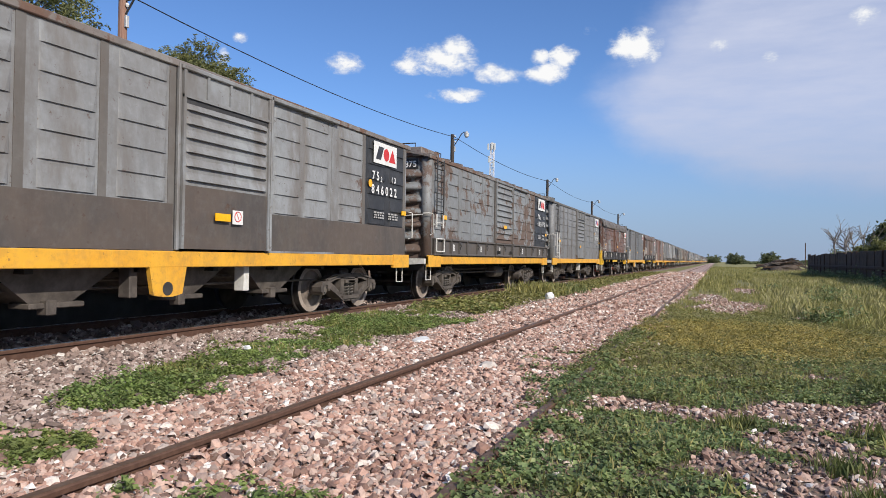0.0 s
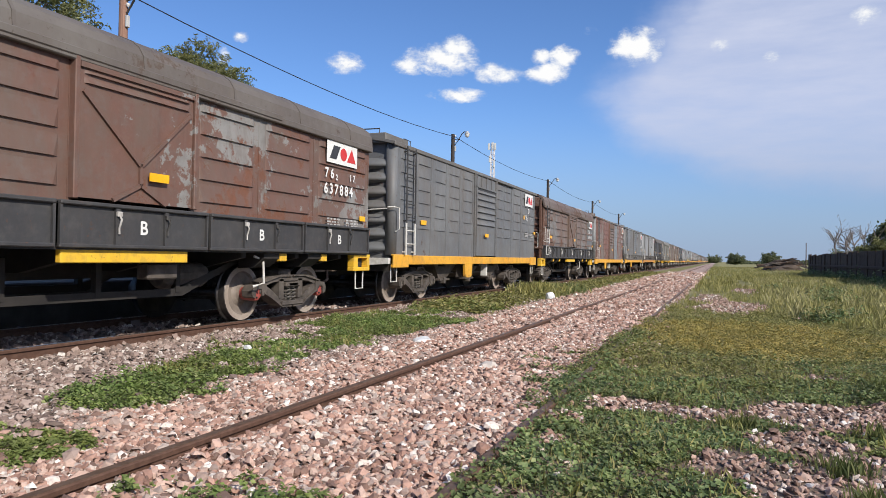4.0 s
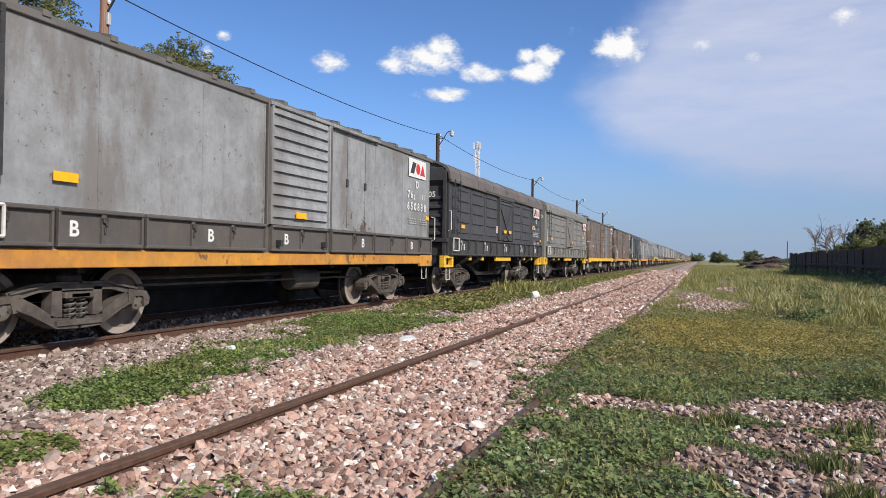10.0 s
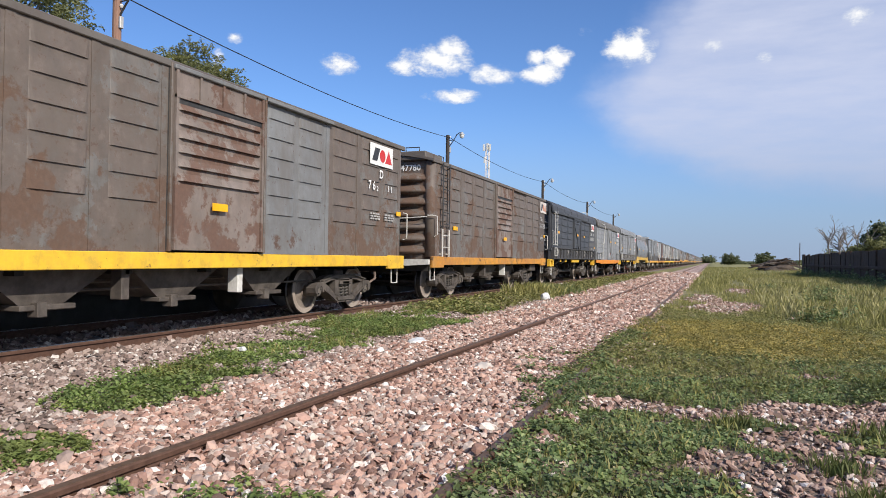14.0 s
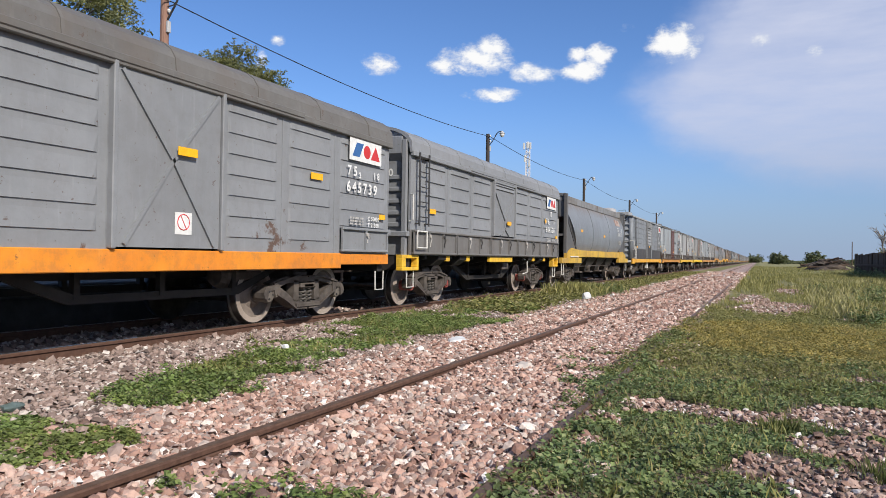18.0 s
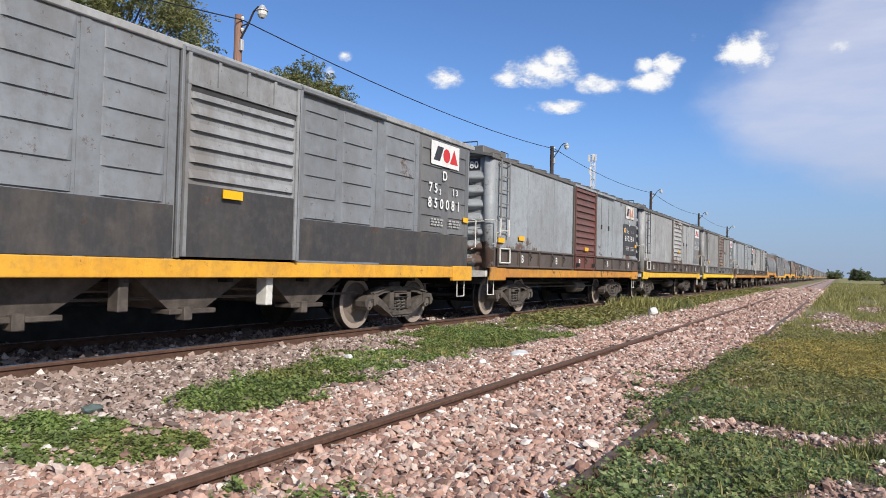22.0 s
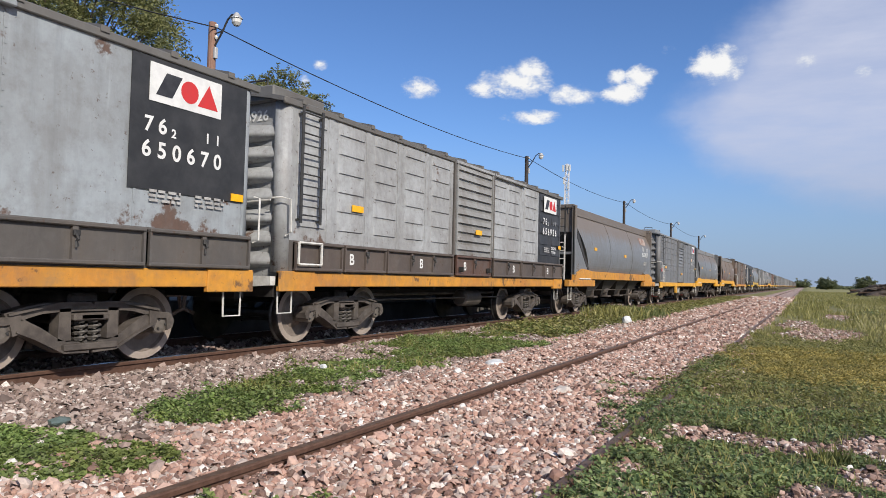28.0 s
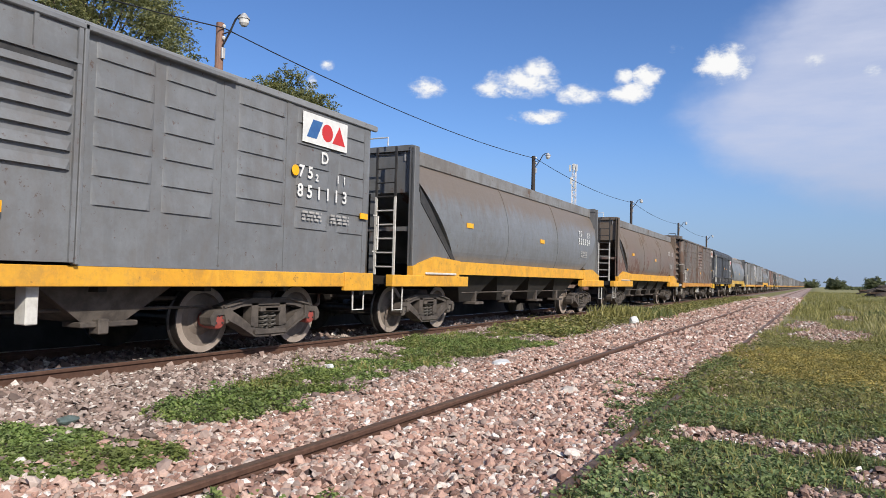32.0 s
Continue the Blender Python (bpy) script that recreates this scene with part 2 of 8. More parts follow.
def leaf_mat(name, ramp, gloss=0.68):
    if name in MATS:
        return MATS[name]
    m = bpy.data.materials.new(name)
    m.use_nodes = True
    n = Nodes(m.node_tree)
    rnd = n.add("ShaderNodeNewGeometry").outputs["Random Per Island"]
    cr = n.add("ShaderNodeValToRGB", inp={0: rnd})
    el = cr.color_ramp.elements
    while len(el) < len(ramp):
        el.new(0.5)
    for e, (p, c) in zip(el, ramp):
        e.position, e.color = p, rgba(c)
    obj = n.add("ShaderNodeTexCoord").outputs["Object"]
    c = n.mix(n.step(n.noise(obj, 1.1, 3.0, 0.5), 0.35, 0.7), cr.outputs[0], n.mix(0.5, cr.outputs[0], rgba((0.17, 0.16, 0.04))))
    fresh = n.noise(obj, 4.5, 4.0, 0.6)
    c = n.mix(n.step(fresh, 0.36, 0.66), n.mix(1.0, c, rgba((0.74, 0.78, 0.80)), "MULTIPLY"), n.mix(1.0, c, rgba((1.26, 1.26, 1.12)), "MULTIPLY"))
    p = n.add("ShaderNodeBsdfPrincipled", inp={"Base Color": c, "Roughness": gloss})
    tr = n.add("ShaderNodeBsdfTranslucent", inp={"Color": c})
    mx = n.add("ShaderNodeMixShader", inp={0: 0.35, 1: p.outputs[0], 2: tr.outputs[0]})
    n.link(mx.outputs[0], n.add("ShaderNodeOutputMaterial").inputs[0])
    MATS[name] = m
    return m


YELLOW = wagon_paint("sill_yellow", (0.78, 0.40, 0.035), (0.74, 0.36, 0.03), (0.20, 0.10, 0.05), 0.12, 0.18, 1.0, 1.4, 0.5, 0.12, stain=0.15, foot=0.0)
LEMON = wagon_paint("sill_lemon", (0.82, 0.50, 0.035), (0.80, 0.46, 0.03), (0.20, 0.10, 0.05), 0.06, 0.12, 2.0, 1.4, 0.5, 0.06, stain=0.12, foot=0.0)
BRIGHT_LEMON = wagon_paint("sill_bright_lemon", (0.90, 0.58, 0.02), (0.88, 0.55, 0.02), (0.20, 0.10, 0.05), 0.04, 0.08, 2.0, 1.4, 0.45, 0.1, stain=0.1, foot=0.0)
ORANGE = wagon_paint("sill_orange", (0.78, 0.27, 0.02), (0.74, 0.24, 0.02), (0.20, 0.10, 0.05), 0.08, 0.12, 3.0, 1.4, 0.5, 0.06, stain=0.12, foot=0.0)
OCHRE = wagon_paint("sill_ochre", (0.62, 0.28, 0.035), (0.52, 0.22, 0.04), (0.16, 0.09, 0.05), 0.25, 0.3, 4.0, 1.4, 0.55, 0.25, stain=0.3, foot=0.0)
REFLECT = simple("reflector_amber", (0.90, 0.42, 0.0), (0.95, 0.50, 0.01), 9.0, 0.3, 0.0, 0.0)
UNDER = simple("underframe_black", (0.014, 0.0125, 0.012), (0.038, 0.033, 0.029), 3.0, 0.75)
BOGIE = simple("bogie_cast_steel", (0.050, 0.041, 0.036), (0.135, 0.114, 0.097), 5.0, 0.7, 0.0, 0.4)
WHEEL = simple("wheel_face", (0.29, 0.235, 0.195), (0.46, 0.39, 0.33), 3.0, 0.62, 0.1, 0.3)
# darker than the rim: brown dirt plus the bogie frame's shadow painted in
WHEEL_WEB = simple("wheel_web", (0.12, 0.095, 0.08), (0.30, 0.25, 0.21), 2.2, 0.7, 0.0, 0.3)
TREAD = simple("wheel_tread", (0.035, 0.032, 0.030), (0.10, 0.09, 0.085), 5.0, 0.42, 0.7, 0.2)
CAP_RED = simple("axle_cap_red", (0.36, 0.075, 0.06), (0.26, 0.06, 0.05), 12.0, 0.5)
CAP_GREY = simple("axle_cap_grey", (0.17, 0.145, 0.12), (0.10, 0.09, 0.08), 12.0, 0.55)
SPRING = simple("spring_steel", (0.06, 0.055, 0.05), (0.12, 0.105, 0.09), 12.0, 0.6)
BLACK_IRON = simple("black_iron", (0.025, 0.025, 0.026), (0.06, 0.056, 0.052), 8.0, 0.55)
WHITE_IRON = simple("white_painted_iron", (0.72, 0.71, 0.67), (0.50, 0.48, 0.44), 10.0, 0.5)
WHITE_PAINT = simple("white_lettering", (0.80, 0.80, 0.78), (0.66, 0.66, 0.64), 9.0, 0.5, 0.0, 0.0)
FADED = simple("faded_lettering", (0.50, 0.49, 0.47), (0.27, 0.26, 0.25), 9.0, 0.6, 0.0, 0.0)
WORN_PLATE = simple("worn_white_plate", (0.78, 0.77, 0.74), (0.36, 0.30, 0.26), 4.5, 0.6, 0.0, 0.0)
WORN_RED = simple("worn_red", (0.52, 0.16, 0.07), (0.45, 0.30, 0.24), 7.0, 0.6, 0.0, 0.0)
AIR_TANK = simple("dusty_air_tank", (0.06, 0.05, 0.044), (0.14, 0.118, 0.10), 3.0, 0.65)
DRAFT_RED = simple("draft_box_red", (0.20, 0.10, 0.085), (0.14, 0.085, 0.07), 5.0, 0.75)
LATCH = simple("worn_latch_iron", (0.58, 0.56, 0.53), (0.26, 0.24, 0.22), 12.0, 0.6)
LOGO_RED = simple("logo_red", (0.62, 0.03, 0.03), (0.50, 0.04, 0.04), 9.0, 0.5, 0.0, 0.0)
LOGO_BLUE = simple("logo_blue", (0.03, 0.10, 0.30), (0.05, 0.16, 0.36), 9.0, 0.5, 0.0, 0.0)
LOGO_BLACK = simple("logo_black", (0.02, 0.02, 0.025), (0.05, 0.05, 0.055), 9.0, 0.5, 0.0, 0.0)
BLACK_PANEL = simple("number_panel_black", (0.018, 0.019, 0.021), (0.05, 0.05, 0.052), 2.5, 0.5)
RAIL_SIDE = simple("rail_rust", (0.085, 0.042, 0.028), (0.15, 0.082, 0.055), 14.0, 0.75, 0.2, 0.4)
RAIL_TOP = simple("rail_running_band", (0.28, 0.26, 0.25), (0.42, 0.40, 0.38), 9.0, 0.28, 0.9, 0.1, 0.003, (1, 0.1, 1))
OLD_RAIL_TOP = simple("siding_rail_top", (0.12, 0.072, 0.047), (0.20, 0.135, 0.095), 12.0, 0.6, 0.35, 0.3)
SLEEPER = simple("sleeper_wood", (0.055, 0.045, 0.037), (0.11, 0.09, 0.075), 6.0, 0.85, 0.0, 0.5, 0.01, (1, 6, 6))
POLE_WOOD = simple("pole_wood", (0.22, 0.115, 0.08), (0.33, 0.20, 0.145), 5.0, 0.8, 0.0, 0.4, 0.01, (6, 6, 0.6))
DARK_POLE = simple("dark_pole_wood", (0.028, 0.022, 0.020), (0.07, 0.055, 0.048), 5.0, 0.8, 0.0, 0.4, 0.01, (6, 6, 0.6))
DARK_WOOD = simple("weathered_planks", (0.045, 0.028, 0.018), (0.12, 0.075, 0.048), 4.0, 0.9, 0.0, 0.6, 0.02, (3, 3, 0.7))
PALE_WOOD = simple("pale_weathered_planks", (0.20, 0.16, 0.13), (0.33, 0.28, 0.235), 4.0, 0.9, 0.0, 0.6, 0.02, (3, 3, 0.7))
BARK = simple("bark", (0.055, 0.04, 0.03), (0.12, 0.09, 0.07), 7.0, 0.9, 0.0, 0.6, 0.02, (3, 3, 0.7))
DRY_BRANCH = simple("dry_branch", (0.20, 0.17, 0.145), (0.32, 0.28, 0.24), 7.0, 0.9)
LAMP_METAL = simple("lamp_metal", (0.45, 0.44, 0.42), (0.60, 0.59, 0.57), 9.0, 0.45, 0.3, 0.1)
LAMP_GLASS = simple("lamp_bowl", (0.75, 0.74, 0.70), (0.62, 0.60, 0.55), 9.0, 0.25, 0.0, 0.0)
WIRE = simple("black_cable", (0.012, 0.012, 0.013), (0.03, 0.03, 0.03), 9.0, 0.6)
LATTICE = simple("galvanised_lattice", (0.78, 0.76, 0.76), (0.62, 0.58, 0.58), 0.3, 0.5, 0.0, 0.1)
BAG = simple("white_plastic", (0.75, 0.76, 0.76), (0.60, 0.61, 0.61), 9.0, 0.35)

# ---- mesh helpers ----
class Shape:
    """Collects vertices and faces; each face has a material slot."""

    def __init__(self):
        self.v, self.f, self.m = [], [], []

    def face(self, pts, slot=0):
        i = len(self.v)
        self.v += [tuple(p) for p in pts]
        self.f.append(tuple(range(i, i + len(pts))))
        self.m.append(slot)

    def solid(self, verts, faces, slot=0):
        i = len(self.v)
        self.v += [tuple(p) for p in verts]
        self.f += [tuple(i + a for a in f) for f in faces]
        self.m += [slot] * len(faces)

    def box(self, x0, x1, y0, y1, z0, z1, slot=0, c=0.0):
        """A box; c chamfers its edges."""
        if c <= 0:
            vs = [(x, y, z) for x in (x0, x1) for y in (y0, y1) for z in (z0, z1)]
            self.solid(vs, ((0, 1, 3, 2), (4, 6, 7, 5), (0, 4, 5, 1), (2, 3, 7, 6), (0, 2, 6, 4), (1, 5, 7, 3)), slot)
            return self
        lo, hi = (x0, y0, z0), (x1, y1, z1)
        vs, idx = [], {}
        for s in ((a, b, d) for a in (0, 1) for b in (0, 1) for d in (0, 1)):
            for ax in range(3):
                p = []
                for k in range(3):
                    e = (lo, hi)[s[k]][k]
                    p.append(e if k == ax else e + (c if s[k] == 0 else -c))
                idx[(s, ax)] = len(vs)
                vs.append(p)
        fs = []
        for ax in range(3):
            b, d = (ax + 1) % 3, (ax + 2) % 3
            for side in (0, 1):
                loop = []
                for u, w in ((0, 0), (1, 0), (1, 1), (0, 1)):
                    s = [0, 0, 0]
                    s[ax], s[b], s[d] = side, u, w
                    loop.append(idx[(tuple(s), ax)])
                fs.append(loop if side else loop[::-1])
        for ax in range(3):
            b, d = (ax + 1) % 3, (ax + 2) % 3
            for u in (0, 1):
                for w in (0, 1):
                    s0, s1 = [0, 0, 0], [0, 0, 0]
                    s0[ax], s1[ax] = 0, 1
                    s0[b] = s1[b] = u
                    s0[d] = s1[d] = w
                    s0, s1 = tuple(s0), tuple(s1)
                    q = [idx[(s0, b)], idx[(s1, b)], idx[(s1, d)], idx[(s0, d)]]
                    fs.append(q if u == w else q[::-1])
        for s in ((a, b, d) for a in (0, 1) for b in (0, 1) for d in (0, 1)):
            fs.append([idx[(s, 0)], idx[(s, 1)], idx[(s, 2)]])
        self.solid(vs, fs, slot)
        return self

    def prism(self, prof, axis, a, b, slot=0):
        """A closed profile of 2D points pushed along an axis from a to b."""
        def at(p, k):
            return {"x": (k, p[0], p[1]), "y": (p[0], k, p[1]), "z": (p[0], p[1], k)}[axis]
        n = len(prof)
        vs = [at(p, a) for p in prof] + [at(p, b) for p in prof]
        fs = [tuple(range(n))[::-1], tuple(range(n, 2 * n))]
        fs += [(i, (i + 1) % n, n + (i + 1) % n, n + i) for i in range(n)]
        self.solid(vs, fs, slot)
        return self

    def lathe(self, prof, centre, axis="x", seg=24, slots=None):
        """A profile of (along, radius) turned round an axis through centre."""
        rings = []
        for al, r in prof:
            ring = []
            for k in range(seg):
                t = 2 * math.pi * k / seg
                c, s = r * math.cos(t), r * math.sin(t)
                o = {"x": (al, c, s), "y": (s, al, c), "z": (c, s, al)}[axis]
                ring.append(len(self.v))
                self.v.append((centre[0] + o[0], centre[1] + o[1], centre[2] + o[2]))
            rings.append(ring)
        for j in range(len(rings) - 1):
            sl = slots[j] if slots else 0
            for k in range(seg):
                self.f.append((rings[j][k], rings[j][(k + 1) % seg], rings[j + 1][(k + 1) % seg], rings[j + 1][k]))
                self.m.append(sl)
        self.f += [tuple(rings[0][::-1]), tuple(rings[-1])]
        self.m += [slots[0] if slots else 0, slots[-1] if slots else 0]
        return self

    def tube(self, pts, r, seg=6, slot=0):
        """A round bar through points; r is one radius or one for each point."""
        pts = [Vector(p) for p in pts]
        rs = r if isinstance(r, (list, tuple)) else [r] * len(pts)
        rings = []
        for i, p in enumerate(pts):
            d = (pts[min(i + 1, len(pts) - 1)] - pts[max(i - 1, 0)]).normalized()
            u = d.cross(Vector((0.13, 0.27, 1) if abs(d.z) < 0.9 else (1, 0.2, 0))).normalized()
            w = d.cross(u)
            ring = []
            for k in range(seg):
                t = 2 * math.pi * k / seg
                ring.append(len(self.v))
                self.v.append(tuple(p + (u * math.cos(t) + w * math.sin(t)) * rs[i]))
            rings.append(ring)
        for a, b in zip(rings, rings[1:]):
            for k in range(seg):
                self.f.append((a[k], a[(k + 1) % seg], b[(k + 1) % seg], b[k]))
                self.m.append(slot)
        self.f += [tuple(rings[0][::-1]), tuple(rings[-1])]
        self.m += [slot, slot]
        return self

    def mesh(self, name, mats, smooth=False):
        me = bpy.data.meshes.new(name)
        me.from_pydata(self.v, [], self.f)
        for m in (mats if isinstance(mats, (list, tuple)) else [mats]):
            me.materials.append(m)
        me.polygons.foreach_set("material_index", self.m)
        if smooth:
            me.polygons.foreach_set("use_smooth", [True] * len(self.f))
        me.update()
        return me


def part(name, shape, mats, parent, label="", at=None, smooth=False):
    """Links a shape (or a ready mesh) as one part under a thing or under a part."""
    me = shape if isinstance(shape, bpy.types.Mesh) else shape.mesh(name, mats, smooth)
    ob = new(name, me)
    ob.parent = parent
    if at is not None:
        ob.location = at
    return tagged(ob, label)


def thing(name, label, category, at=(0, 0, 0), group="", kind="", shape=None, mats=None):
    ob = new(name, shape.mesh(name, mats) if shape else None)
    ob.location = at
    return tagged(ob, label, category, group, kind)


def text_mesh(body, height, mat, spacing=1.0):
    """Flat lettering as a mesh in the plane x = 0, reading towards +y, its lower left corner at the origin."""
    cu = bpy.data.curves.new("lettering", "FONT")
    cu.body, cu.size, cu.space_character, cu.offset = body, height * 1.36, spacing, height * 0.034
    tmp = bpy.data.objects.new("lettering", cu)
    me = bpy.data.meshes.new_from_object(tmp)
    bpy.data.objects.remove(tmp)
    bpy.data.curves.remove(cu)
    co = np.empty(len(me.vertices) * 3, dtype=np.float32)
    me.vertices.foreach_get("co", co)
    co = co.reshape(-1, 3)
    out = np.zeros_like(co)
    out[:, 1], out[:, 2] = co[:, 0], co[:, 1]
    me.vertices.foreach_set("co", out.ravel())
    me.materials.clear()
    me.materials.append(mat)
    me.update()
    return me

# ---- wagons: local y runs from the end nearer the viewer at first to the other end, x = 1.5 is the side seen, z = 0 the rail head ----
HALF = 1.5
AXLE_Z = 0.43
SHARED = {}


def shared(key, make):
    if key not in SHARED:
        SHARED[key] = make()
    return SHARED[key]


def rib(host, mat, y0, y1, z, out=0.035, h=0.075, x=HALF, name="rib"):
    """A pressed rib on a panel: a slope that ends in a sharp undercut below."""
    e = min(0.07, (y1 - y0) * 0.10)
    q = Shape()
    w = x - 0.002
    q.solid([(w, y0, z + h), (w, y1, z + h), (x + out, y0 + e, z + 0.004), (x + out, y1 - e, z + 0.004), (w, y0, z), (w, y1, z), (x + out * 0.45, y0 + 0.02, z + 0.002), (x + out * 0.45, y1 - 0.02, z + 0.002)],
            [(0, 2, 3, 1), (0, 6, 2), (1, 3, 7), (0, 4, 6), (1, 7, 5), (2, 6, 4, 5, 7, 3)])
    return part(name, q, [mat], host)


def end_rib(host, mat, y, out, x0, x1, z, h=0.20):
    """A deep rounded corrugation across a wagon's end: full above, tucked in sharply below, dying out at both sides."""
    n, m = 14, 7
    q = Shape()
    for i in range(n + 1):
        u = i / n
        x = x0 + (x1 - x0) * u
        k = math.sin(min(1.0, 4.0 * min(u, 1 - u)) * math.pi / 2) ** 0.8
        for j in range(m + 1):
            a = j / m
            bulge = math.sin(math.pi / 2 * a / 0.71) if a <= 0.71 else math.cos(math.pi / 2 * (a - 0.71) / 0.29)
            q.v.append((x, y + out * k * bulge, z + h * (0.52 - 1.0 * a) * (0.55 + 0.45 * k)))
    for i in range(n):
        for j in range(m):
            p = i * (m + 1) + j
            q.f.append((p, p + m + 1, p + m + 2, p + 1) if out < 0 else (p, p + 1, p + m + 2, p + m + 1))
            q.m.append(0)
    part("end_rib", q, [mat], host, "", None, True)


def wheelset_mesh(cap):
    def make():
        s = Shape()
        s.lathe([(-0.95, 0.075), (0.95, 0.075)], (0, 0, 0), "x", 12, [1])
        for sd in (1, -1):
            # tread and flange (flange inwards), dished web, hub
            prof = [(0.77, 0.20), (0.77, 0.455), (0.80, 0.46), (0.815, 0.435), (0.905, 0.425), (0.915, 0.415), (0.915, 0.335), (0.875, 0.315), (0.86, 0.20), (0.90, 0.14), (0.93, 0.125)]
            s.lathe([(sd * a, r) for a, r in prof], (0, 0, 0), "x", 36, [1, 1, 1, 1, 1, 0, 4, 4, 4, 4])
            s.lathe([(sd * 0.93, 0.10), (sd * 1.0, 0.11), (sd * 1.17, 0.115), (sd * 1.19, 0.10), (sd * 1.20, 0.055)], (0, 0, 0), "x", 14, [2, 2, 2, 2])
            for k in range(3):
                t = k * 2.094 + 0.4
                s.lathe([(sd * 1.19, 0.016), (sd * 1.212, 0.014)], (0, 0.06 * math.cos(t), 0.06 * math.sin(t)), "x", 6, [3])
        return s.mesh("wheelset", [WHEEL, TREAD, cap, BLACK_IRON, WHEEL_WEB])
    return shared(("wheelset", cap.name), make)


def side_frame_mesh():
    """A cast side frame with two lightening holes and a spring window; centred on the bogie, x from 0 outwards."""
    def make():
        s = Shape()
        w0, w1 = -0.075, 0.075
        def bar(pts, t0, t1, a=w0, b=w1):
            # a flat bar that follows points (y, z), with a thickness at each end
            n = len(pts)
            up, lo = [], []
            for i, (y, z) in enumerate(pts):
                p0, p1 = pts[max(0, i - 1)], pts[min(n - 1, i + 1)]
                d = math.hypot(p1[0] - p0[0], p1[1] - p0[1])
                ny, nz = -(p1[1] - p0[1]) / d, (p1[0] - p0[0]) / d
                t = (t0 + (t1 - t0) * i / (n - 1)) / 2
                up.append((y + ny * t, z + nz * t))
                lo.append((y - ny * t, z - nz * t))
            for i in range(n - 1):
                s.prism([lo[i], lo[i + 1], up[i + 1], up[i]], "x", a, b)
        for d in (1, -1):
            # top chord sloping down to the axle box, tension member, column
            bar([(0, 0.275), (d * 0.36, 0.275), (d * 0.52, 0.265), (d * 0.66, 0.225), (d * 0.84, 0.15)], 0.105, 0.15)
            bar([(d * 0.10, -0.235), (d * 0.26, -0.225), (d * 0.38, -0.165), (d * 0.56, -0.02), (d * 0.70, 0.07), (d * 0.82, 0.10)], 0.14, 0.15)
            bar([(d * 0.27, 0.26), (d * 0.27, -0.14)], 0.12, 0.14)
            s.prism([(d * 0.72, 0.20), (d * 1.00, 0.16), (d * 1.06, 0.05), (d * 1.04, -0.05), (d * 0.97, -0.09), (d * 0.95, 0.08), (d * 0.82, 0.09), (d * 0.79, -0.05), (d * 0.72, -0.02)][::d], "x", w0 - 0.02, w1 + 0.02)
            # edge flanges
            bar([(d * 0.02, 0.325), (d * 0.36, 0.325), (d * 0.62, 0.26), (d * 0.84, 0.205)], 0.028, 0.028, w0 - 0.035, w1 + 0.035)
            bar([(d * 0.02, -0.295), (d * 0.29, -0.28), (d * 0.58, -0.085), (d * 0.76, 0.01)], 0.03, 0.03, w0 - 0.035, w1 + 0.035)
        s.box(w0 - 0.03, w1 + 0.06, -0.30, 0.30, -0.27, -0.18, 0, 0.015)
        s.box(w0 - 0.05, w1 + 0.05, -0.20, 0.20, 0.10, 0.20, 0, 0.02)
        s.box(w1, w1 + 0.05, -0.13, 0.13, 0.115, 0.185, 0, 0.012)
        s.v = [(x, y, z * 0.80) for x, y, z in s.v]
        return s.mesh("side_frame", [BOGIE])
    return shared("side_frame", make)


def spring_mesh():
    def make():
        s = Shape()
        pts = []
        for i in range(4 * 9 + 1):
            t = i * 2 * math.pi / 9
            pts.append((0.062 * math.cos(t), 0.062 * math.sin(t), -0.145 + 0.225 * i / 36))
        s.tube(pts, 0.017, 5)
        return s.mesh("coil_spring", [SPRING])
    return shared("spring", make)


def bolster_mesh():
    def make():
        s = Shape()
        s.box(-1.10, 1.10, -0.17, 0.17, 0.12, 0.36, 0, 0.03)
        s.box(-0.30, 0.30, -0.25, 0.25, 0.30, 0.46, 0, 0.03)
        for d in (1, -1):
            s.box(-0.98, 0.98, d * 0.40 - 0.05, d * 0.40 + 0.05, -0.16, -0.04, 0, 0.01)
            for sd in (1, -1):
                # brake shoe and hanger on the tread
                s.prism([(d * 0.40, -0.20), (d * 0.47, -0.20), (d * 0.455, 0.0), (d * 0.40, 0.0)][::d], "x", sd * 0.85 - 0.05, sd * 0.85 + 0.05)
        return s.mesh("bogie", [BOGIE])
    return shared("bolster", make)


def bogie(wagon, yc, cap):
    b = part("bogie", bolster_mesh(), None, wagon, "cast steel two-axle bogie", (0, yc, AXLE_Z))
    for sd in (1, -1):
        f = part("side_frame", side_frame_mesh(), None, b, "", (sd * 1.13, 0, 0))
        if sd < 0:
            f.rotation_euler = (0, 0, math.pi)
        for dy in (-0.075, 0.075):
            part("coil_spring", spring_mesh(), None, b, "", (sd * 1.16, dy, 0))
    for d, nm in ((-1, "wheelset"), (1, "wheelset")):
        w = part(nm, wheelset_mesh(cap), None, b, "steel wheelset with dusty brown faces", (0, d * 0.889, 0))
        (SPIN_A if d < 0 else SPIN_B).append(w)


SPIN_A, SPIN_B = [], []


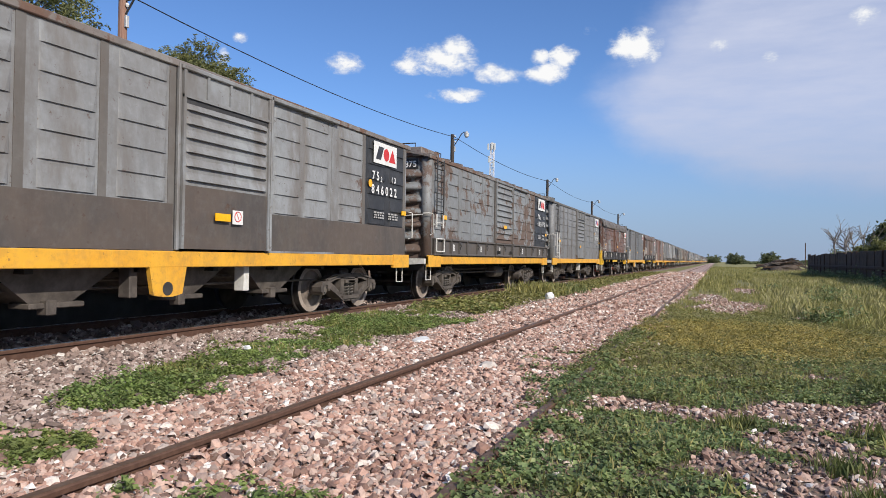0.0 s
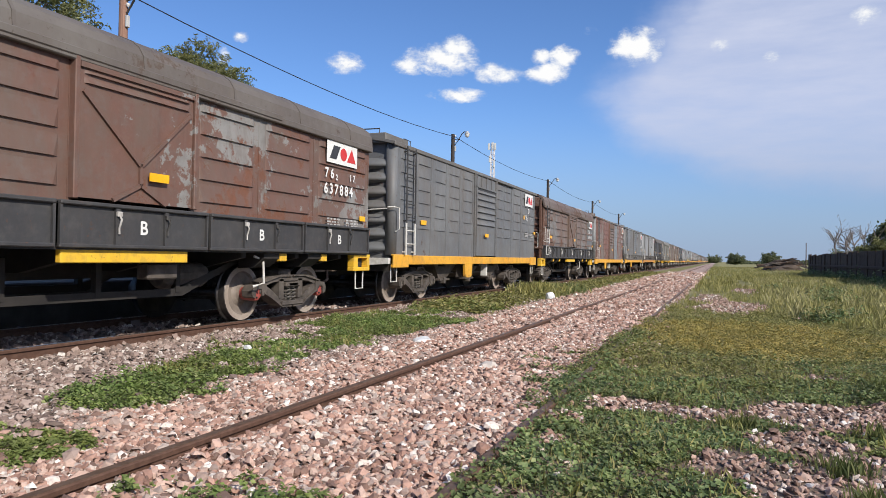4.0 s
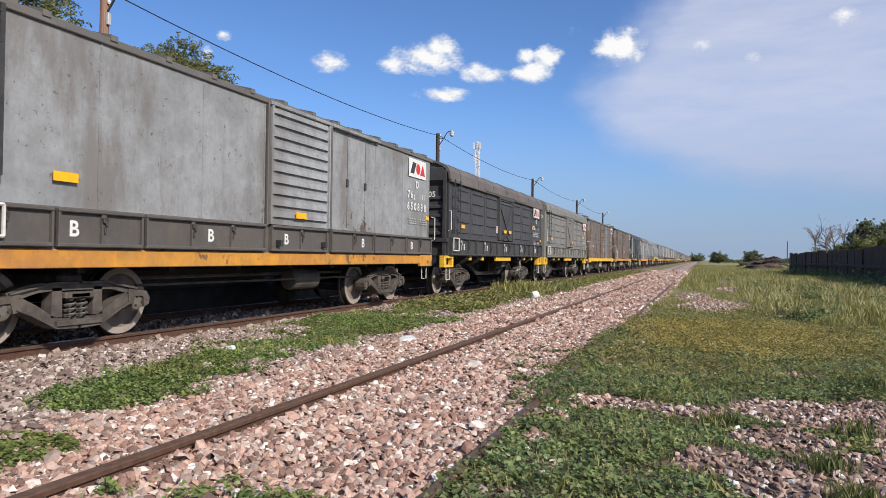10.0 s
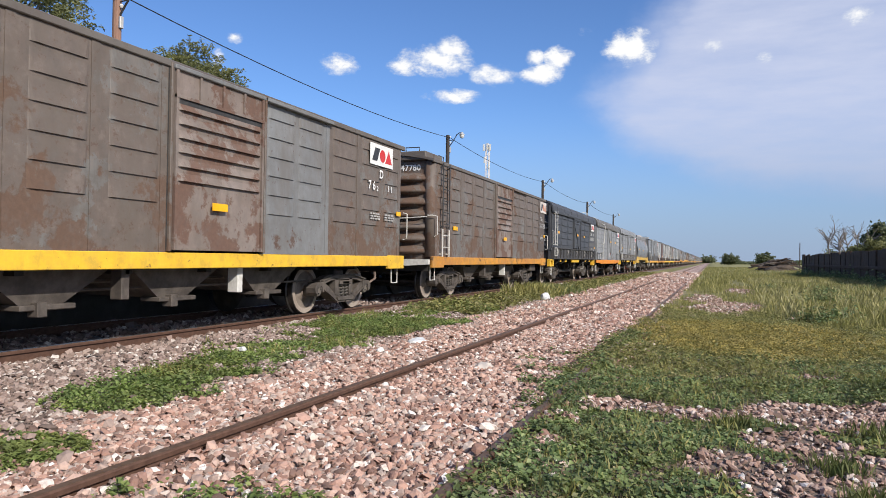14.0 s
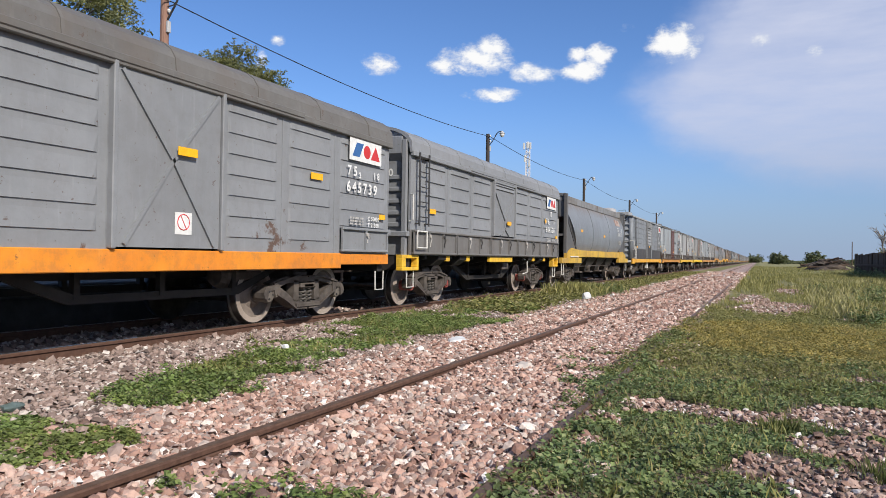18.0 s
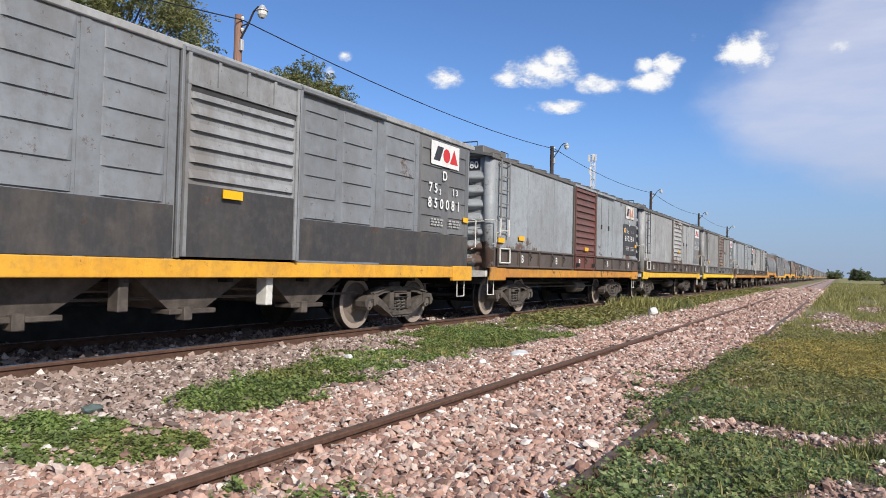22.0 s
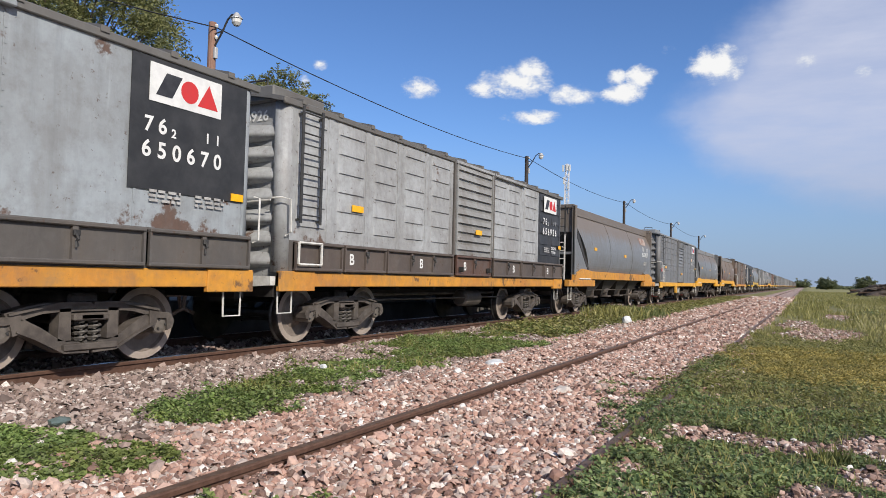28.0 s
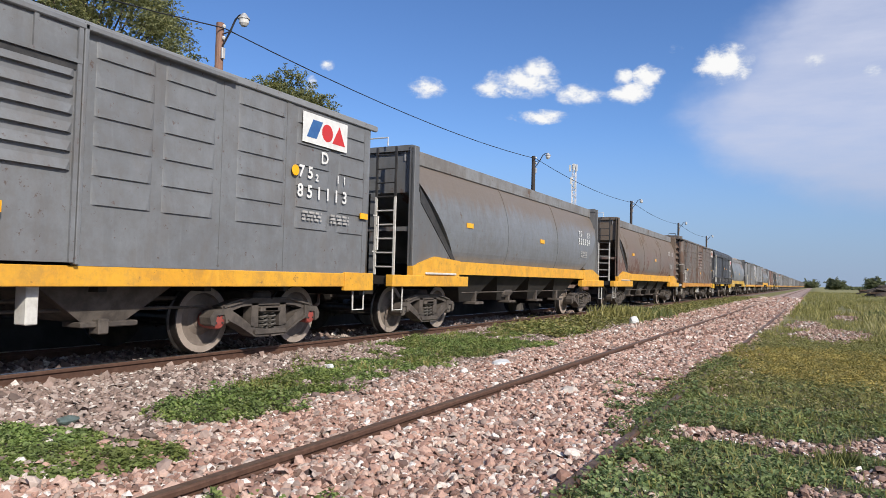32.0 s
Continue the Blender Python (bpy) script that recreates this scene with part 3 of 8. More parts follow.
def coupler_mesh(d):
    def make():
        s = Shape()
        s.box(-0.14, 0.14, -0.05, 0.55, -0.16, 0.16, 0, 0.02)
        s.box(-0.08, 0.08, -0.35, 0.0, -0.09, 0.09, 0, 0.02)
        s.prism([(-0.17, -0.30), (0.10, -0.30), (0.19, -0.45), (0.17, -0.62), (0.07, -0.66), (0.05, -0.52), (-0.06, -0.50), (-0.12, -0.62), (-0.19, -0.58)], "z", -0.16, 0.16)
        s.tube([(0.15, -0.30, -0.1), (0.22, -0.40, -0.32), (0.16, -0.60, -0.42)], 0.03, 6)
        if d < 0:
            s.v = [(-x, -y, z) for x, y, z in s.v]
        return s.mesh("coupler", [simple("coupler_rust", (0.13, 0.085, 0.065), (0.22, 0.17, 0.14), 6.0, 0.75, 0.0, 0.4)])
    return shared(("coupler", d), make)


def underframe(wagon, L, hoppers=True, tank=True):
    s = Shape()
    s.box(-0.16, 0.16, 0.1, L - 0.1, 0.62, 0.95)
    base = part("underframe", s, [UNDER], wagon, "black steel underframe")
    for i in range(9):
        y = 0.5 + (L - 1.0) * i / 8
        part("cross_member", Shape().box(-1.38, 1.38, y - 0.05, y + 0.05, 0.80, 0.95), [UNDER], base)
    for y in (0.02, L - 0.18):
        part("end_beam", Shape().box(-1.40, 1.40, y, y + 0.16, 0.72, 1.0), [UNDER], base)
    part("coupler", coupler_mesh(1), None, wagon, "", (0, -0.02, 0.85))
    part("coupler", coupler_mesh(-1), None, wagon, "", (0, L + 0.02, 0.85))
    if hoppers:
        for i, y in enumerate((3.7, 5.6, 7.6)):
            s = Shape()
            # discharge hopper: a funnel with an outlet frame
            a, b, c, d = y - 0.85, y + 0.85, y - 0.25, y + 0.25
            s.solid([(-1.25, a, 0.9), (1.25, a, 0.9), (1.25, b, 0.9), (-1.25, b, 0.9), (-1.15, c, 0.48), (1.15, c, 0.48), (1.15, d, 0.48), (-1.15, d, 0.48)],
                    [(0, 1, 5, 4), (1, 2, 6, 5), (2, 3, 7, 6), (3, 0, 4, 7), (4, 5, 6, 7)])
            s.box(0.9, 1.22, c - 0.05, d + 0.12, 0.43, 0.49, 0, 0.01)
            s.box(1.1, 1.26, c + 0.12, c + 0.24, 0.36, 0.52, 0, 0.01)
            part("discharge_hopper", s, [BOGIE], wagon, "dusty discharge hopper with slide gate")
        for y in (4.6, 6.7):
            s = Shape()
            s.box(1.2, 1.38, y - 0.06, y + 0.06, 0.5, 0.9, 0, 0.01)
            part("post", s, [WHITE_IRON if y > 5 else BOGIE], wagon)
    elif tank:
        s = Shape()
        s.lathe([(6.62, 0.05), (6.64, 0.15), (6.70, 0.19), (7.44, 0.19), (7.50, 0.15), (7.52, 0.05)], (0.92, 0, 0.60), "y", 18)
        part("air_tank", s, [AIR_TANK], wagon, "grey brake air tank")
    s = Shape()
    s.tube([(1.05, 3.0, 0.62), (1.05, L - 3.0, 0.60)], 0.018, 5)
    s.tube([(0.8, 3.0, 0.70), (0.8, L - 3.0, 0.70)], 0.025, 5)
    part("brake_rod", s, [BOGIE], wagon)


def stirrup(wagon, y, z=0.86, mat=None, side=1, w=0.30, d=0.36):
    s = Shape()
    x = side * 1.43
    s.tube([(x, y, z), (x, y + 0.01, z - d), (x, y + w - 0.01, z - d), (x, y + w, z)], 0.014, 6)
    part("step", s, [mat or WHITE_IRON], wagon)


def ladder(wagon, y0, y1, z0, z1, mat, x=1.585, split=None, mat2=None, step=0.285):
    s = Shape()
    zz = split if split else z0
    for y in (y0, y1):
        s.box(x - 0.008, x + 0.008, y - 0.025, y + 0.025, zz, z1)
        s.box(HALF - 0.02, x, y - 0.015, y + 0.015, z1 - 0.12, z1 - 0.09)
        s.box(HALF - 0.02, x, y - 0.015, y + 0.015, zz + 0.03, zz + 0.06)
        if split:
            s.box(x - 0.008, x + 0.008, y - 0.025, y + 0.025, z0, split, 1)
            s.box(HALF - 0.02, x, y - 0.015, y + 0.015, z0 + 0.05, z0 + 0.08, 1)
    z = z1 - 0.08
    while z > z0:
        s.tube([(x, y0, z), (x, y1, z)], 0.012, 6, 1 if split and z < split else 0)
        z -= step
    return part("ladder", s, [mat, mat2 or mat], wagon, "steel rung ladder")


def handrail(wagon, pts, mat, r=0.013):
    part("handrail", Shape().tube(pts, r, 6), [mat], wagon)


def reflector(wagon, y, z, w=0.30, h=0.10, x=HALF + 0.012, mat=None, label="amber reflector plate"):
    s = Shape()
    s.box(x - 0.006, x + 0.006, y, y + w, z, z + h)
    part("reflector", s, [mat or REFLECT], wagon, label)


def spacing_for(body, height, width):
    """Letter spacing at which a line of lettering gets the given width."""
    def span(k):
        me = text_mesh(body, height, WHITE_PAINT, k)
        ys = [v.co.y for v in me.vertices]
        bpy.data.meshes.remove(me)
        return max(ys) - min(ys)
    a, b = span(1.0), span(2.0)
    return 1.0 + (width - a) / (b - a)


def lettering(wagon, body, y, z, h, x, mat=WHITE_PAINT, name="lettering", spacing=1.1, width=None):
    if body:
        if width:
            spacing = spacing_for(body, h, width)
        part(name, text_mesh(body, h, mat, spacing), None, wagon, "", (x, y, z))


def end_lettering(wagon, body, x, y, z, h, mat=WHITE_PAINT, patch=False):
    if body:
        me = text_mesh(body, h, mat, 1.05)
        w = max(v.co.y for v in me.vertices)
        if patch:
            part("number_patch", Shape().box(x - 0.04, x + w + 0.04, y + 0.002, y + 0.008, z - 0.04, z + h + 0.05), [BLACK_PANEL], wagon)
        ob = part("lettering", me, None, wagon, "", (x, y, z))
        ob.rotation_euler = (0, 0, -math.pi / 2)


def bars(wagon, y, z, w, rows, x, mat=FADED, h=0.035, gap=0.055, seed=1):
    """Small print too fine to read, as short bars."""
    rnd = random.Random(seed)
    s = Shape()
    for r in range(rows):
        u = y
        while u < y + w:
            k = rnd.uniform(0.04, 0.12)
            s.box(x - 0.002, x + 0.002, u, min(u + k, y + w), z - r * gap, z - r * gap + h)
            u += k + rnd.uniform(0.02, 0.05)
    part("small_print", s, [mat], wagon)


def emblem(wagon, y, z, w, h, x, style=0, red=None):
    """The operator's sign: a white plate with three coloured shapes."""
    t = 0.003
    s = Shape()
    s.box(x - t, x + t, y, y + w, z, z + h)
    plate = part("emblem", s, [WORN_PLATE if style == 2 else WHITE_PAINT], wagon, "white sign plate with coloured shapes")
    dark = LOGO_BLUE if style == 1 else LOGO_BLACK
    bright = WORN_RED if style == 2 else LOGO_RED
    x1 = x + t
    # plain shapes: a slanted dark bar, a red disc, a red triangle
    u, v = w * 0.34, h * 0.62
    a, b = y + w * 0.08, z + h * 0.19
    s = Shape()
    s.prism([(a, b), (a + u * 0.62, b), (a + u, b + v), (a + u * 0.38, b + v)], "x", x1, x1 + t)
    part("emblem_bar", s, [dark], plate)
    s = Shape()
    s.lathe([(x1, h * 0.30), (x1 + t, h * 0.30)], (0, y + w * 0.53, z + h * 0.49), "x", 18)
    part("emblem_disc", s, [bright], plate)
    a, b = y + w * 0.645, z + h * 0.19
    s = Shape()
    s.prism([(a, b), (a + w * 0.30, b), (a + w * 0.16, b + v * 1.05)], "x", x1, x1 + t)
    part("emblem_triangle", s, [bright], plate)


def bogies_for(wagon, L, cap, inset, far=None):
    bogie(wagon, inset, cap)
    bogie(wagon, far if far else L - inset, cap)


def flat_roof(wagon, L, z0, z1, mat, scallop=True, hatch=True):
    n = 10
    top = [(-1.53 + 3.06 * i / n, z0 + (z1 - z0) * (1 - (2 * i / n - 1) ** 2)) for i in range(n + 1)]
    s = Shape()
    s.prism([(p[0], p[1] - 0.06) for p in top] + top[::-1], "y", -0.02, L + 0.02)
    roof = part("roof", s, [mat], wagon, "dusty sheet-steel roof")
    if scallop:
        strap = shared(("roof_strap", mat.name, z0), lambda: Shape().prism([(p[0] * 1.012, p[1] - 0.02) for p in top] + [(p[0] * 1.012, p[1] + 0.045) for p in top][::-1], "y", 0, 0.10).mesh("roof_strap", [mat]))
        for i in range(14):
            part("roof_strap", strap, None, roof, "", (0, 0.35 + (L - 0.9) * i / 13, 0))
    if hatch:
        h = Shape()
        h.box(0.62, 1.30, 0.02, 1.15, z0 - 0.02, z0 + 0.20, 0, 0.02)
        part("roof_step", h, [mat], roof)
        h = Shape()
        h.tube([(0.75, 0.10, z0 + 0.18), (0.75, 0.10, z0 + 0.30), (1.10, 0.12, z0 + 0.30), (1.10, 0.12, z0 + 0.18)], 0.014, 5)
        part("roof_handle", h, [BLACK_IRON], roof)
        h = Shape()
        h.tube([(1.25, 1.0, z0 + 0.1), (1.25, 1.0, z0 + 0.22), (1.25, 1.35, z0 + 0.22), (1.25, 1.35, z0 + 0.02)], 0.012, 5)
        part("roof_handle", h, [BLACK_IRON], roof)
        for y in (L * 0.2, L * 0.82):
            h = Shape()
            h.box(-0.55, 0.55, y - 0.5, y + 0.5, z1 - 0.02, z1 + 0.14, 0, 0.03)
            part("roof_hatch", h, [mat], roof)


def end_wall(wagon, y, out, mat, z0, z1, style="ribs", n=7):
    s = Shape()
    t = 0.05 if out < 0 else -0.05
    s.box(-1.46, 1.46, min(y, y + t), max(y, y + t), z0, z1)
    if style == "ribs":
        s.prism([(-1.46, z1), (1.46, z1), (0.9, z1 + 0.14), (0, z1 + 0.19), (-0.9, z1 + 0.14)], "y", min(y, y + t), max(y, y + t))
    w = part("end_wall", s, [mat], wagon)
    if style == "ribs":
        for x in (-1.375, 1.375):
            q = Shape()
            d = 0.05 if out < 0 else -0.05
            q.tube([(x, y + d, z0 + 0.06), (x, y + d, z1 + 0.02)], 0.13, 14)
            part("corner_post", q, [mat], w, "", None, True)
        for i in range(n):
            z = z0 + 0.22 + (z1 - z0 - 0.62) * i / (n - 1)
            end_rib(w, mat, y, 0.19 * (1 if out > 0 else -1), -1.38, 1.38, z, (z1 - z0) / n * 0.76)
    return w


def drop_flaps(wagon, spans, z0, z1, mat, latch=True, odd=None):
    """Fold-down panels along the foot of the side, each with a raised edge and iron latches."""
    for i, (a, b) in enumerate(spans):
        s = Shape()
        x = HALF
        s.box(x - 0.02, x + 0.035, a, b, z0 + 0.02, z1 - 0.02)
        s.box(x + 0.0, x + 0.085, a, b, z1 - 0.045, z1, 0, 0.01)
        s.box(x + 0.0, x + 0.075, a, b, z0, z0 + 0.045, 0, 0.01)
        k = max(2, round((b - a) / 0.72))
        for j in range(k + 1):
            y = a + (b - a) * j / k
            s.box(x + 0.01, x + 0.07, y - 0.03 if j else y, y + 0.03 if j < k else y, z0 + 0.04, z1 - 0.04)
        fl = part("drop_flap", s, [odd if odd and i == 3 else mat], wagon, "fold-down side flap")
        for j in range(1, k):
            y = a + (b - a) * j / k
            h = Shape()
            h.tube([(x + 0.09, y - 0.015, z1 - 0.10), (x + 0.11, y + 0.01, z1 - 0.17), (x + 0.085, y, z0 + 0.22), (x + 0.088, y, z0 + 0.16)], 0.013, 5)
            h.box(x + 0.06, x + 0.10, y - 0.03, y + 0.04, z1 - 0.14, z1 - 0.08, 0, 0.008)
            part("latch", h, [LATCH if latch and j % 2 else BLACK_IRON], fl)


def louvre_door(wagon, a, b, z0, z1, mat, post, rows, z_low=None, header=None, low_mat=None):
    """A sliding door with pressed louvres; its lower part is plain where z_low is given."""
    s = Shape()
    x = HALF + 0.045
    s.box(x - 0.04, x, a, b, z0, z1)
    zl = z_low if z_low else z0 + 0.05
    zt = header if header else z1 - 0.05
    d = part("door", s, [mat], wagon, "steel sliding door with pressed louvres")
    for y in (a, b - 0.045):
        part("door_stile", Shape().box(x, x + 0.03, y, y + 0.045, z0, z1), [mat], d)
    for i in range(rows):
        z = zl + (zt - zl) * (i + 0.35) / rows
        rib(d, mat, a + 0.06, b - 0.06, z, 0.042, (zt - zl) / rows * 0.62, x, "louvre")
    if low_mat:
        q = Shape()
        q.box(x + 0.002, x + 0.014, a + 0.05, b - 0.05, z0, zl)
        part("kick_plate", q, [low_mat], d)
    if header:
        h = Shape()
        h.box(x, x + 0.035, a, b, header + 0.03, header + 0.07)
        for i in range(1, 4):
            y = a + (b - a) * i / 4
            h.box(x, x + 0.025, y - 0.02, y + 0.02, header + 0.07, z1)
        part("header", h, [mat], d)
    for y, o in ((a - 0.035, 0.05), (b + 0.035, 0.085)):
        p = Shape()
        p.box(HALF - 0.01, HALF + o, y - 0.022, y + 0.022, z0 - 0.02, z1 + 0.04, 0, 0.008)
        part("door_post", p, [post], wagon)
    p = Shape()
    # black strips painted in for the shaded gaps round the door
    p.box(HALF - 0.01, HALF + 0.012, a - 0.075, a - 0.058, z0, z1)
    p.box(HALF - 0.01, HALF + 0.03, a - 0.012, a, z0, z1)
    if header:
        p.box(x + 0.001, x + 0.012, a + 0.02, b - 0.02, header - 0.035, header + 0.03)
    part("door_seal", p, [BLACK_IRON], wagon)
    for k in (0.12, 0.88) if z_low is None else ():
        h = Shape()
        h.box(x, x + 0.10, a + (b - a) * k - 0.03, a + (b - a) * k + 0.03, z0 - 0.34, z0 - 0.24, 0, 0.008)
        part("roller", h, [BLACK_IRON], d)


def brake_wheel(wagon, x, y, z):
    """Spoked hand brake wheel with its chain, on a wagon's end."""
    s = Shape()
    s.tube([(x + 0.28 * math.cos(t * 0.3491), y, z + 0.28 * math.sin(t * 0.3491)) for t in range(19)], 0.016, 5)
    for t in range(5):
        s.tube([(x, y + 0.03, z), (x + 0.28 * math.cos(t * 1.2566), y, z + 0.28 * math.sin(t * 1.2566))], 0.011, 4)
    s.lathe([(y - 0.04, 0.05), (y + 0.06, 0.05)], (x, 0, z), "y", 8)
    w = part("brake_wheel", s, [BLACK_IRON], wagon, "spoked iron brake wheel")
    s = Shape()
    s.box(x - 0.12, x + 0.18, y + 0.06, y + 0.28, z - 0.22, z + 0.14, 0, 0.03)
    part("gear_box", s, [BLACK_IRON], w)
    s = Shape()
    zz = z - 0.2
    i = 0
    while zz > 0.95:
        a = 0.018 if i % 2 else 0.006
        s.tube([(x + 0.16 - a, y + 0.16, zz), (x + 0.16 + a, y + 0.16, zz - 0.035), (x + 0.16 - a, y + 0.16, zz - 0.07)], 0.009, 4)
        zz -= 0.06
        i += 1
    part("brake_chain", s, [BLACK_IRON], w)


def sticker(wagon, y, z, w, h, x, ring=False):
    """A white paper label, some with a round sign."""
    s = Shape()
    s.box(x - 0.002, x + 0.002, y, y + w, z, z + h)
    st = part("sticker", s, [WHITE_PAINT], wagon, "white paper sticker")
    if ring:
        q = Shape()
        k = min(w, h) * 0.36
        pts = [(x + 0.003, y + w / 2 + k * math.cos(t * 0.5236), z + h * 0.56 + k * math.sin(t * 0.5236)) for t in range(13)]
        q.tube(pts, 0.007, 4)
        q.tube([pts[4], pts[10]], 0.006, 4)
        part("sticker_ring", q, [LOGO_RED], st)


def roof_bundle(wagon, x0, x1, y0, y1, z0, z1, mat, label, seed):
    """A tarpaulin bundle bulging over the end of the roof."""
    bm = bmesh.new()
    bmesh.ops.create_cube(bm, size=2.0)
    bmesh.ops.subdivide_edges(bm, edges=bm.edges[:], cuts=7, use_grid_fill=True)
    for v in bm.verts:
        c = v.co.copy()
        n = max(1e-6, (abs(c.x) ** 5 + abs(c.y) ** 5 + abs(c.z) ** 5) ** 0.2)
        c = c / n
        c *= 1 + 0.09 * noise.noise(c * 1.6 + Vector((seed, 0, 0))) + 0.03 * noise.noise(c * 5.0 + Vector((0, seed, 0)))
        v.co = Vector(((x0 + x1) / 2 + c.x * (x1 - x0) / 2, (y0 + y1) / 2 + c.y * (y1 - y0) / 2, (z0 + z1) / 2 + c.z * (z1 - z0) / 2))
    me = bpy.data.meshes.new("tarpaulin")
    bm.to_mesh(me)
    bm.free()
    for f in me.polygons:
        f.use_smooth = True
    me.materials.append(mat)
    part("tarpaulin", me, None, wagon, label)


def boxcar(spec):
    """Box wagon. spec: at, length, paint, ribs, flaps, sill, low paint, texts."""
    L = spec.get("L", 12.05)
    paint, low = spec["paint"], spec.get("low", spec["paint"])
    flaps = spec.get("flaps", False)
    wagon = thing("freight_wagon", spec["label"], "wagon", (TRACK_X, spec["at"], RAIL_Z), "wagons of the train")
    z_s = 1.50 if flaps else 1.06
    z_e = 3.40
    underframe(wagon, L, not flaps, spec.get("tank", True))
    # side sills
    for sd in (1, -1):
        s = Shape()
        x = sd * 1.47
        s.box(min(x, x + sd * 0.05), max(x, x + sd * 0.05), 0.0, L, 0.86, 1.06, 0, 0.008)
        s.box(min(x, x + sd * 0.07), max(x, x + sd * 0.07), 0.0, 0.75, 0.80, 1.075, 0, 0.008)
        s.box(min(x, x + sd * 0.07), max(x, x + sd * 0.07), L - 0.75, L, 0.80, 1.075, 0, 0.008)
        if sd > 0 and spec.get("lug"):
            y = spec["lug"]
            s.prism([(y, 0.87), (y + 0.62, 0.87), (y + 0.55, 0.53), (y + 0.40, 0.50), (y + 0.22, 0.50), (y + 0.07, 0.53)], "x", 1.455, 1.515)
        sill = part("side_sill", s, [spec["sill"]], wagon, spec.get("sill_label", "yellow painted side sill"))
        if sd > 0 and spec.get("lug_hole"):
            part("lug_hole", Shape().lathe([(1.50, 0.085), (1.518, 0.085)], (0, spec["lug"] + 0.30, 0.60), "x", 14), [BLACK_IRON], sill)
    # side wall panels between the door and the ends
    cuts = [0.19, 1.12, 2.11, 3.08, 4.06, 5.08] if spec.get("ribs", True) else [0.19, 2.0, 3.7, 5.08]
    cuts2 = [8.92, 10.05, 11.86] if spec.get("ribs", True) else [8.92, 10.3, 11.86]
    k = L / 12.05
    rows = 6
    spans = list(zip(cuts, cuts[1:])) + [(7.02, 8.92)] + list(zip(cuts2, cuts2[1:]))
    for i, (a, b) in enumerate(spans):
        a, b = a * k, b * k
        s = Shape()
        s.box(HALF - 0.06, HALF, a, b, z_s, z_e)
        todo = []
        hatch = abs(a - 7.02 * k) < 0.01
        if spec.get("ribs", True):
            if hatch:
                subs = ((a + 0.12, a + 0.82), (a + 0.95, b - 0.22))
            elif b - a > 1.5:
                subs = ((a + 0.10, b - 0.98), (a + 1.05, b - 0.10))
            else:
                subs = ((a + 0.14, b - 0.14),)
            for u, w in subs:
                for r in range(rows):
                    todo.append((u, w, (1.70 if flaps else 1.66) + 0.29 * r))
            strips = [Shape().box(HALF, HALF + 0.008, b - 0.11, b, z_s, z_e - 0.05)]
        else:
            strips = [Shape().box(HALF, HALF + 0.006, b - 0.04, b + 0.0, z_s, z_e)]
            for r in range(13):
                strips[0].box(HALF, HALF + 0.012, b - 0.03, b - 0.012, z_s + 0.1 + r * 0.14, z_s + 0.118 + r * 0.14)
        if hatch:
            strips.append(Shape().box(HALF - 0.01, HALF + 0.085, a - 1.9, b + 0.03, z_e - 0.075, z_e - 0.015, 0, 0.01))
            strips.append(Shape().box(HALF - 0.01, HALF + 0.02, a, b, z_s, z_s + 0.03))
            leaf = not spec.get("ribs", True)
        mat = spec.get("hatch_paint", paint) if hatch else (spec.get("end_paint", paint) if b > L - 0.3 and spec.get("end_paint") else paint)
        pan = part("side_panel", s, [mat], wagon)
        for q in strips:
            part("cover_strip", q, [mat if hatch else spec.get("seam", mat)], pan)
        if hatch and leaf:
            # folding leaves of the smooth wagons: dark joints, bolts and a grab iron
            for y in (a + 0.68, a + 1.42):
                part("leaf_joint", Shape().box(HALF - 0.004, HALF + 0.004, y - 0.004, y + 0.004, z_s + 0.05, z_e - 0.14), [BLACK_IRON], pan)
                q = Shape()
                q.box(HALF, HALF + 0.04, y - 0.05, y + 0.0, 2.32, 2.46, 0, 0.008)
                part("bolt", q, [BLACK_IRON], pan)
        for u, w, z in todo:
            rib(pan, mat, u, w, z, 0.020, 0.265)
    s = Shape()
    s.box(-HALF, -HALF + 0.06, 0.19, L - 0.19, z_s - 0.44 if flaps else z_s, z_e)
    part("side_panel", s, [paint], wagon)
    s = Shape()
    s.box(HALF - 0.02, HALF + 0.035, -0.01, L + 0.01, z_e - 0.06, z_e + 0.03, 0, 0.01)
    s.box(-HALF - 0.035, -HALF + 0.02, -0.01, L + 0.01, z_e - 0.06, z_e + 0.03, 0, 0.01)
    part("eaves_rail", s, [spec.get("roof", paint)], wagon)
    if spec.get("band"):
        # lower part of the side repainted dark
        s = Shape()
        for a, b in ((0.20, 5.06), (7.04, L - 0.20)):
            s.box(HALF + 0.009, HALF + 0.013, a, b, 1.07, spec["band"])
        part("dark_band", s, [low], wagon, "dark repainted lower band")
    # door
    if flaps:
        louvre_door(wagon, 5.15 * k, 6.95 * k, 1.50, 3.38, spec.get("door", paint), low, spec.get("louvres", 10))
        spans = [(0.28, 1.37), (1.42, 2.58), (2.63, 5.05), (5.2, 6.9), (7.05, 8.75), (8.8, 10.4), (10.45, 11.95)]
        drop_flaps(wagon, [(a * k, b * k) for a, b in spans], 1.08, 1.49, spec.get("flap", low), spec.get("latch", False), spec.get("door_flap"))
        s = Shape()
        s.box(HALF - 0.08, HALF + 0.0, 0.19, L - 0.19, 1.06, 1.5)
        part("flap_backing", s, [low], wagon)
        for y in (1.62, 3.8, 5.62, 8.3, 10.75):
            if spec.get("bees"):
                lettering(wagon, "B", y * k - 0.05, 1.20, 0.17, HALF + 0.039)
        s = Shape()
        x = HALF + 0.10
